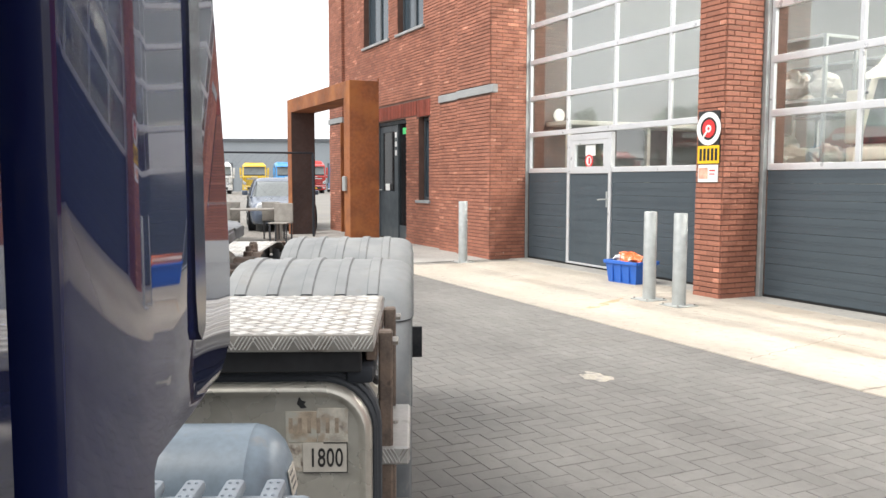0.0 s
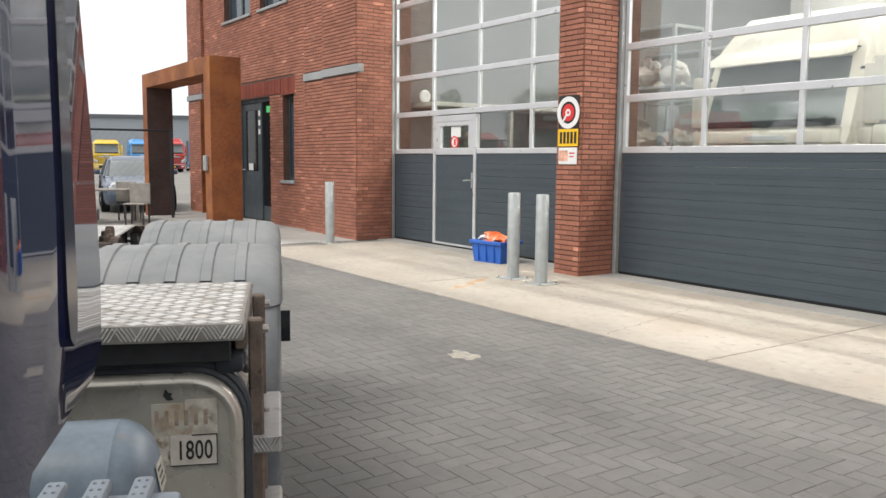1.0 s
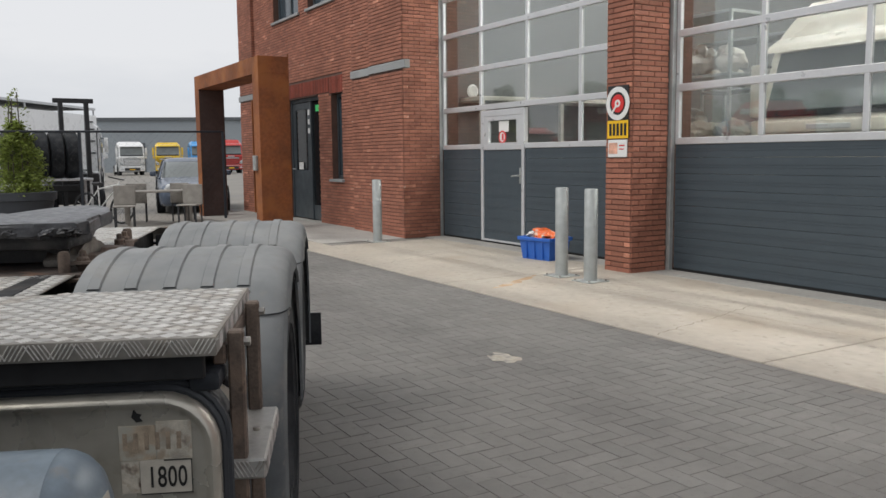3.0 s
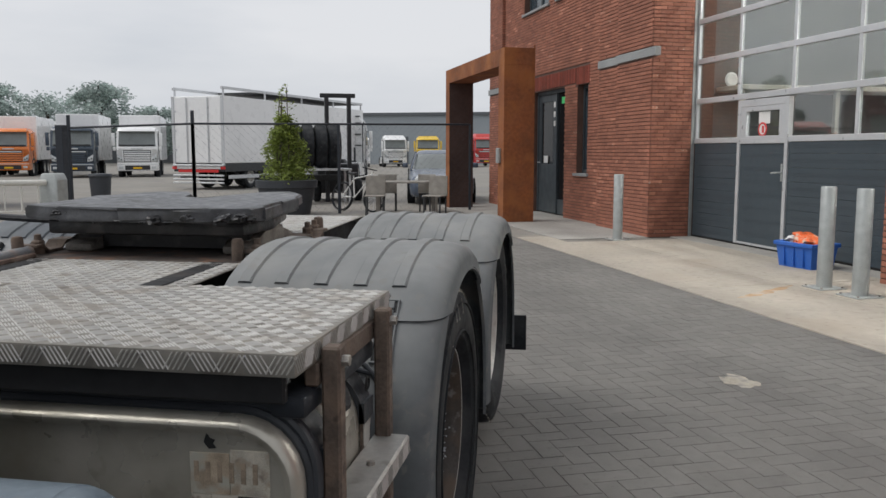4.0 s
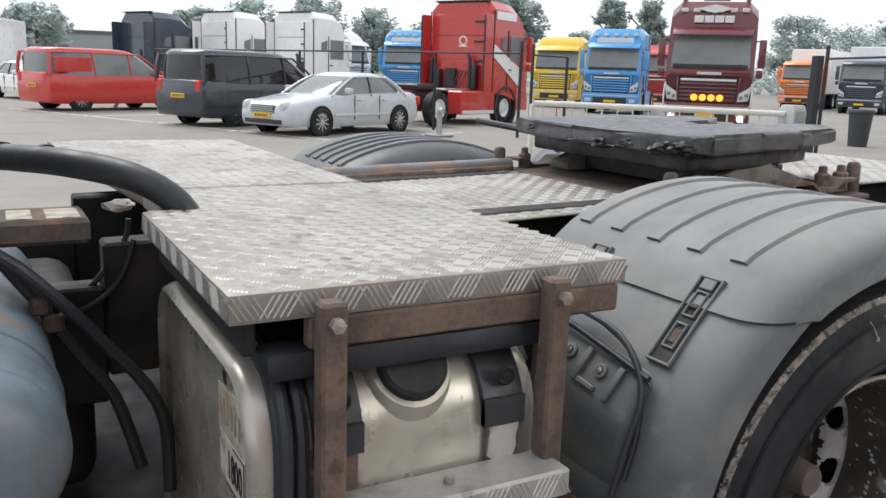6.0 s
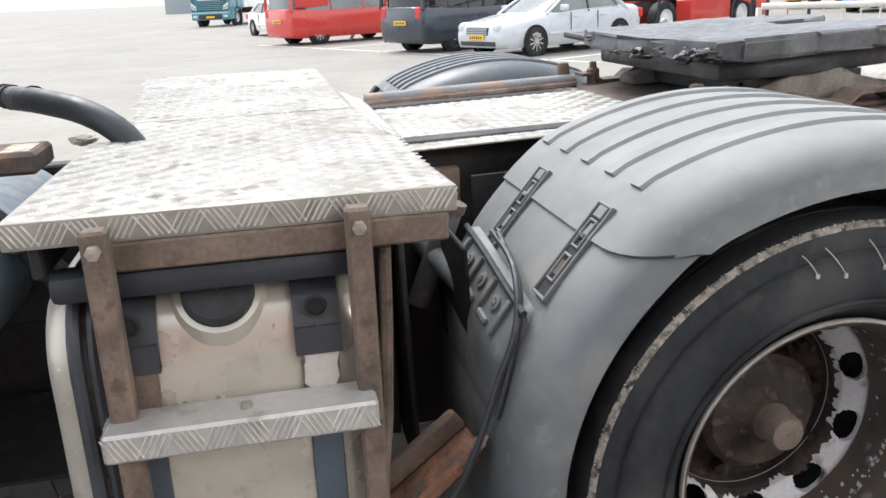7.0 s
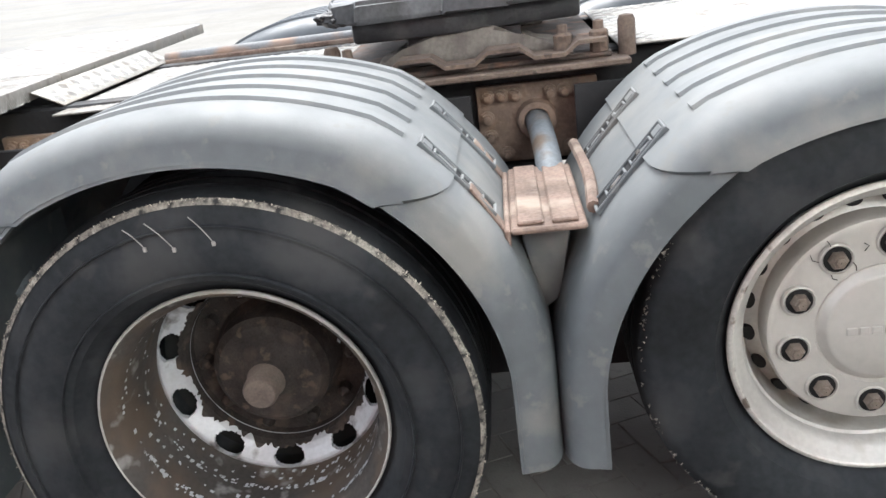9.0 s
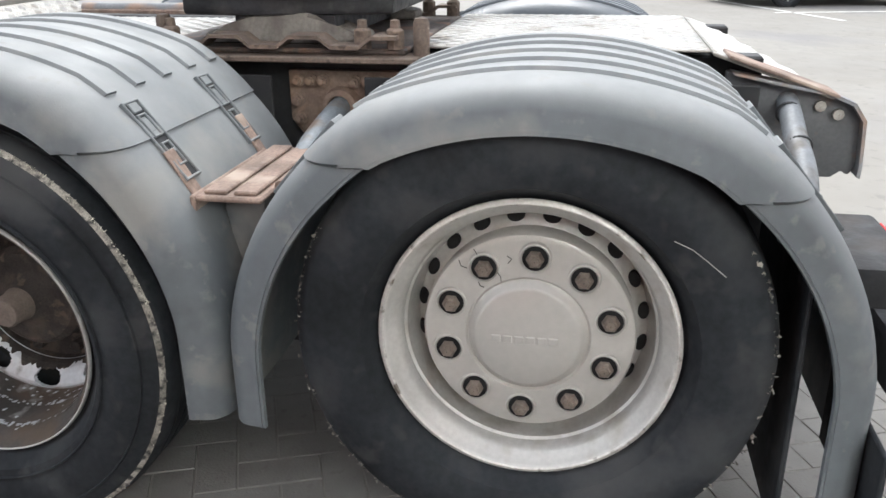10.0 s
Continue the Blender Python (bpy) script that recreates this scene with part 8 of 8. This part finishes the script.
# boom barrier with a hanging skirt
barrier = thing("boom_barrier", "white boom barrier with a hanging rod skirt and grey drive box", "barrier", Matrix.Translation((0, 0, fall(-10.0) - 0.014)))
b0, b1 = Vector((-11.4, 12.0, 0.97)), Vector((-8.55, 15.6, 0.95))
part("boom", tube([b0, b1], 0.055, 12, smooth=1), M["barrier"], barrier)
part("lower_rail", tube([b0 + Vector((0, 0, -0.52)), b1 + Vector((0, 0, -0.52))], 0.012, 6, smooth=1), M["barrier"], barrier)
for i in range(16):
    c = b0.lerp(b1, (i + 0.5) / 16)
    part("rod", tube([c, c + Vector((0, 0, -0.52))], 0.012 if i % 2 else 0.018, 6, smooth=1), M["barrier"] if i % 2 == 0 else surf("barrier_red", (0.55, 0.08, 0.05), 0.5, bump=0) if i == 1 else M["barrier"], barrier)
part("drive_box", prism([(-0.19, 0.0), (0.19, 0.0), (0.19, 1.0), (0.13, 1.12), (-0.13, 1.12), (-0.19, 1.0)], -0.16, 0.16, "y", bevel=0.02), M["galv"], barrier).matrix_basis = Matrix.Translation((-8.5, 15.75, 0))
part("rest_post", slab((-0.04, -0.04, 0), (0.04, 0.04, 0.95), 0.005), M["barrier"], barrier).matrix_basis = Matrix.Translation((-11.4, 11.95, 0))
gate_post = solid("gate_post", slab((-0.09, -0.09, 0), (0.09, 0.09, 2.1), 0.01), M["fence"], "thick black gate post on the yard", "post", yaw(-9.95, 18.15, 0))
binn = thing("litter_bin", "dark grey round litter bin on the yard", "bin", yaw(-11.9, 22.6, 0))
part("body", turned([(0.001, 0.0), (0.23, 0.0), (0.29, 0.85), (0.30, 0.86), (0.27, 0.87), (0.26, 0.8)], 28, "z"), M["pot"], binn)
part("lid", turned([(0.31, 0.86), (0.32, 0.90), (0.30, 0.95), (0.001, 0.97)], 28, "z"), M["pot"], binn)
hyd = thing("standpipe", "pale metal standpipe on a round base", "pipe", yaw(-15.9, 12.35, 0))
part("base", turned([(0.001, 0.0), (0.34, 0.0), (0.36, 0.05), (0.001, 0.06)], 20, "z"), M["concrete_grey"], hyd)
part("pipe", tube([(0, 0, 0.05), (0, 0, 0.5), (0.05, 0, 0.62), (0.15, 0, 0.62)], 0.07, 10), M["galv"], hyd)
for x, y in ((-6.75, 18.85), (-6.4, 19.4)):
    solid("concrete_block", slab((-0.14, -0.10, 0), (0.14, 0.10, 0.10), 0.02), M["concrete_grey"], "small pale concrete foot on the ground", "block", yaw(x, y, 20), "concrete feet")


# planter with a tall shrub
def leaf_cloud(bm, spots, rng, size, flat=0.5):
    for c, r, n in spots:
        for _ in range(n):
            v = Vector((rng.gauss(0, 1), rng.gauss(0, 1), rng.gauss(0, 1))).normalized() * r * rng.random() ** 0.4
            d = Vector((rng.uniform(-1, 1), rng.uniform(-1, 1), rng.uniform(-flat, flat))).normalized()
            e = d.cross(Vector((rng.uniform(-1, 1), rng.uniform(-1, 1), rng.uniform(-1, 1)))).normalized()
            s = size * rng.uniform(0.6, 1.3)
            p = Vector(c) + v
            bm.faces.new(ring(bm, [p - d * s, p + e * s * 0.4, p + d * s, p - e * s * 0.4]))
    return bm


planter = thing("planter", "large dark round planter before the fence", "planter", yaw(-5.35, 19.6, 0))
part("tub", turned([(0.001, 0.0), (0.52, 0.0), (0.64, 0.60), (0.69, 0.62), (0.70, 0.78), (0.64, 0.79), (0.62, 0.68), (0.001, 0.66)], 40, "z"), M["pot"], planter)
shrub = thing("shrub", "tall pointed green shrub growing in the planter", "shrub", yaw(-5.35, 19.6, 0, 0.64))
rng = random.Random(21)
spots = []
for k in range(90):
    h = rng.random() ** 1.15
    a, rr = rng.uniform(0, 6.28), (0.56 * (1 - h) ** 0.4) * rng.uniform(0.3, 1.0)
    spots.append(((rr * math.cos(a), rr * math.sin(a), 0.12 + 1.40 * h), 0.19 * (1.15 - 0.5 * h), 72))
for k in range(16):
    spots.append(((rng.uniform(-0.26, 0.22) * (1 - k / 20), rng.uniform(-0.2, 0.2) * (1 - k / 20), 1.42 + 0.055 * k), 0.13 if k < 9 else 0.08, 13 if k < 9 else 8))
part("foliage", leaf_cloud(bmesh.new(), spots, rng, 0.045), M["leaf"], shrub, smooth=0)
for k in range(7):
    a = k * 0.9
    part("stem", tube([(0.1 * math.cos(a), 0.1 * math.sin(a), 0), (0.2 * math.cos(a), 0.2 * math.sin(a), 0.6), (0.12 * math.cos(a), 0.1 * math.sin(a), 1.4 + 0.13 * k)], 0.012, 5), M["bark"], shrub)

# bicycle leaning by the planter
bike = thing("bicycle", "white bicycle leaning beside the planter", "bicycle", yaw(-4.0, 20.6, 62) @ Matrix.Rotation(radians(10), 4, "Y"))
for y in (-0.52, 0.52):
    w = part("wheel", turned([(0.31, -0.018), (0.335, -0.018), (0.345, 0), (0.335, 0.018), (0.31, 0.018), (0.31, -0.018)], 32, "x", at=(0, y, 0.345)), M["rubber"], bike)
    for k in range(12):
        a = k * math.pi / 6
        part("spoke", tube([(0, y, 0.345), (0, y + 0.31 * math.cos(a), 0.345 + 0.31 * math.sin(a))], 0.003, 4, smooth=1), M["alu"], w)
bm = bmesh.new()
for pts in (((0, 0.52, 0.345), (0, 0.12, 0.33)), ((0, 0.12, 0.33), (0, 0.22, 0.85)), ((0, 0.12, 0.33), (0, -0.34, 0.82)), ((0, 0.20, 0.78), (0, -0.36, 0.88)), ((0, 0.52, 0.345), (0, 0.20, 0.78)), ((0, -0.52, 0.345), (0, -0.36, 0.95))):
    tube(pts, 0.017, 8, bm, 1)
part("frame", bm, M["sign_white"], bike)
part("handlebar", tube([(-0.25, -0.28, 1.02), (-0.1, -0.38, 1.0), (0.1, -0.38, 1.0), (0.25, -0.28, 1.02)], 0.014, 8), M["dark_trim"], bike)
part("saddle", slab((-0.07, 0.12, 0.87), (0.07, 0.36, 0.93), 0.03, 2), M["dark_trim"], bike)
part("mudguard", turned([(0.36, -0.02), (0.365, 0.0), (0.36, 0.02)], 24, "x", at=(0, 0.52, 0.345)), M["dark_trim"], bike)


# garden table and seats
def seat(at):
    c = thing("garden_chair", "grey slatted garden chair by the fence", "chair", at, "garden seats")
    part("seat", slab((-0.22, -0.22, 0.43), (0.22, 0.22, 0.46), 0.01), M["wood_grey"], c)
    part("backrest", slab((-0.22, 0.19, 0.46), (0.22, 0.22, 0.88), 0.01), M["wood_grey"], c)
    for x in (-0.2, 0.17):
        for y in (-0.2, 0.17):
            part("leg", slab((x, y, 0), (x + 0.03, y + 0.03, 0.43)), M["dark_trim"], c)
    return c


table = thing("garden_table", "weathered grey wooden table by the fence", "table", yaw(-2.7, 20.2, 18))
part("tabletop", slab((-0.75, -0.4, 0.70), (0.75, 0.4, 0.74), 0.01), M["wood_grey"], table)
for x in (-0.68, 0.62):
    for y in (-0.34, 0.28):
        part("leg", slab((x, y, 0), (x + 0.06, y + 0.06, 0.70)), M["wood_grey"], table)
first = seat(yaw(-3.3, 20.9, 190))
for x, y, a in ((-2.3, 21.0, 170), (-3.2, 19.3, 10), (-1.9, 19.5, -10)):
    copy_thing(first, yaw(x, y, a))

# warehouses and trees on the horizon
for x, y, a, l, h, m_ in ((-14, 108, 0, 62, 6.6, "cladding"), (-66, 112, 6, 40, 5.0, "dark_cladding"), (-120, 20, 80, 60, 5.5, "cladding")):
    w = thing("warehouse", "long low grey clad warehouse on the horizon", "building", yaw(x, y, a), "far warehouses")
    part("wall", slab((-l / 2, 0, 0), (l / 2, 20, h - 0.3)), M[m_], w, smooth=0)
    part("roof", slab((-l / 2 - 0.2, -0.2, h - 0.299), (l / 2 + 0.2, 20.2, h + 0.1)), M["dark_cladding"], w, smooth=0)
    for k in range(4):
        part("dock_door", slab((-l / 2 + 4 + k * l / 4, -0.06, 0), (-l / 2 + 7.5 + k * l / 4, -0.001, 3.6)), M["dark_cladding"], w, smooth=0)


def tree_mesh(seed, high, wide, pointed):
    rng = random.Random(seed)
    spots = []
    for k in range(110):
        h = 0.22 + 0.72 * rng.random()
        reach = wide * ((1 - h) ** 0.8 * 1.1 + 0.05 if pointed else math.sin(math.pi * min(1, (h - 0.15) / 0.9)) ** 0.7)
        a, rr = rng.uniform(0, 6.28), reach * rng.uniform(0.2, 1.0)
        spots.append(((rr * math.cos(a), rr * math.sin(a), high * (h * 0.94 if pointed else h * 0.9)), wide * (0.17 if pointed else 0.22) * rng.uniform(0.6, 1.2), 60))
    return spots, rng


TREES = ((-62.4, 40.9, 10.3, 3.2, 0), (-63.2, 45.3, 10.2, 3.0, 0), (-59.6, 53.5, 9.6, 3.3, 1), (-57.3, 56.0, 9.5, 3.0, 1), (-67, 88, 10.8, 4.6, 0), (-57.4, 94.8, 11.2, 4.4, 0),
         (-71, 103.7, 9.7, 7.0, 0), (-56.6, 107, 8.4, 4.0, 0), (-77.5, 44.8, 7.7, 3.2, 0), (-69, 57.8, 7.0, 3.0, 0), (-89.4, 28.5, 9.6, 3.8, 0), (-82.7, 33.2, 9.9, 3.6, 0),
         (-85, 40.8, 9.3, 3.4, 0), (-91, 23, 8.4, 3.4, 0), (-83.6, 86.5, 9.2, 4.4, 0), (-104, 8, 8.5, 3.8, 0))
for k, (x, y, high, wide, pointed) in enumerate(TREES):
    spots, rng = tree_mesh(k + 40, high, wide, pointed)
    t = thing("tree", "distant pointed grey-green tree" if pointed else "distant broad grey-green tree", "tree", yaw(x, y, 0), "trees on the horizon")
    part("trunk", tube([(0, 0, 0), (0.1, 0, high * 0.3), (0, 0.1, high * 0.75)], 0.16, 7), M["bark"], t)
    for j in range(5):
        a = j * 1.3
        part("limb", tube([(0.05, 0, high * (0.25 + 0.08 * j)), (wide * 0.3 * math.cos(a), wide * 0.3 * math.sin(a), high * (0.38 + 0.09 * j)), (wide * 0.6 * math.cos(a), wide * 0.6 * math.sin(a), high * (0.48 + 0.09 * j))], 0.07, 5), M["bark"], t)
    part("crown", leaf_cloud(bmesh.new(), spots, rng, 0.26), M["leaf_hazed"], t, smooth=0)
bm = bmesh.new()
rng = random.Random(77)
spots = []
for k in range(190):
    a = radians(86 + 86 * k / 189 + rng.uniform(-0.3, 0.3))
    d = rng.uniform(128, 150)
    spots.append(((d * math.cos(a), d * math.sin(a), rng.uniform(0.8, 3.4)), 2.4, 34))
solid("far_woods", leaf_cloud(bm, spots, rng, 0.75), M["leaf_hazed"], "low distant band of woods on the horizon", "woods", kind="stuff", smooth=0)


# ---- bricks and single pavers ----
for k, (parent, fields, keep_, mat) in enumerate(BRICKWORK):
    brick_fields(parent, fields, keep_, k + 1, mat)
for x, y, along in keep:
    piece("paver", PAVER[0 if along else 1], paving, Matrix.Translation((x, y, -0.0015)))
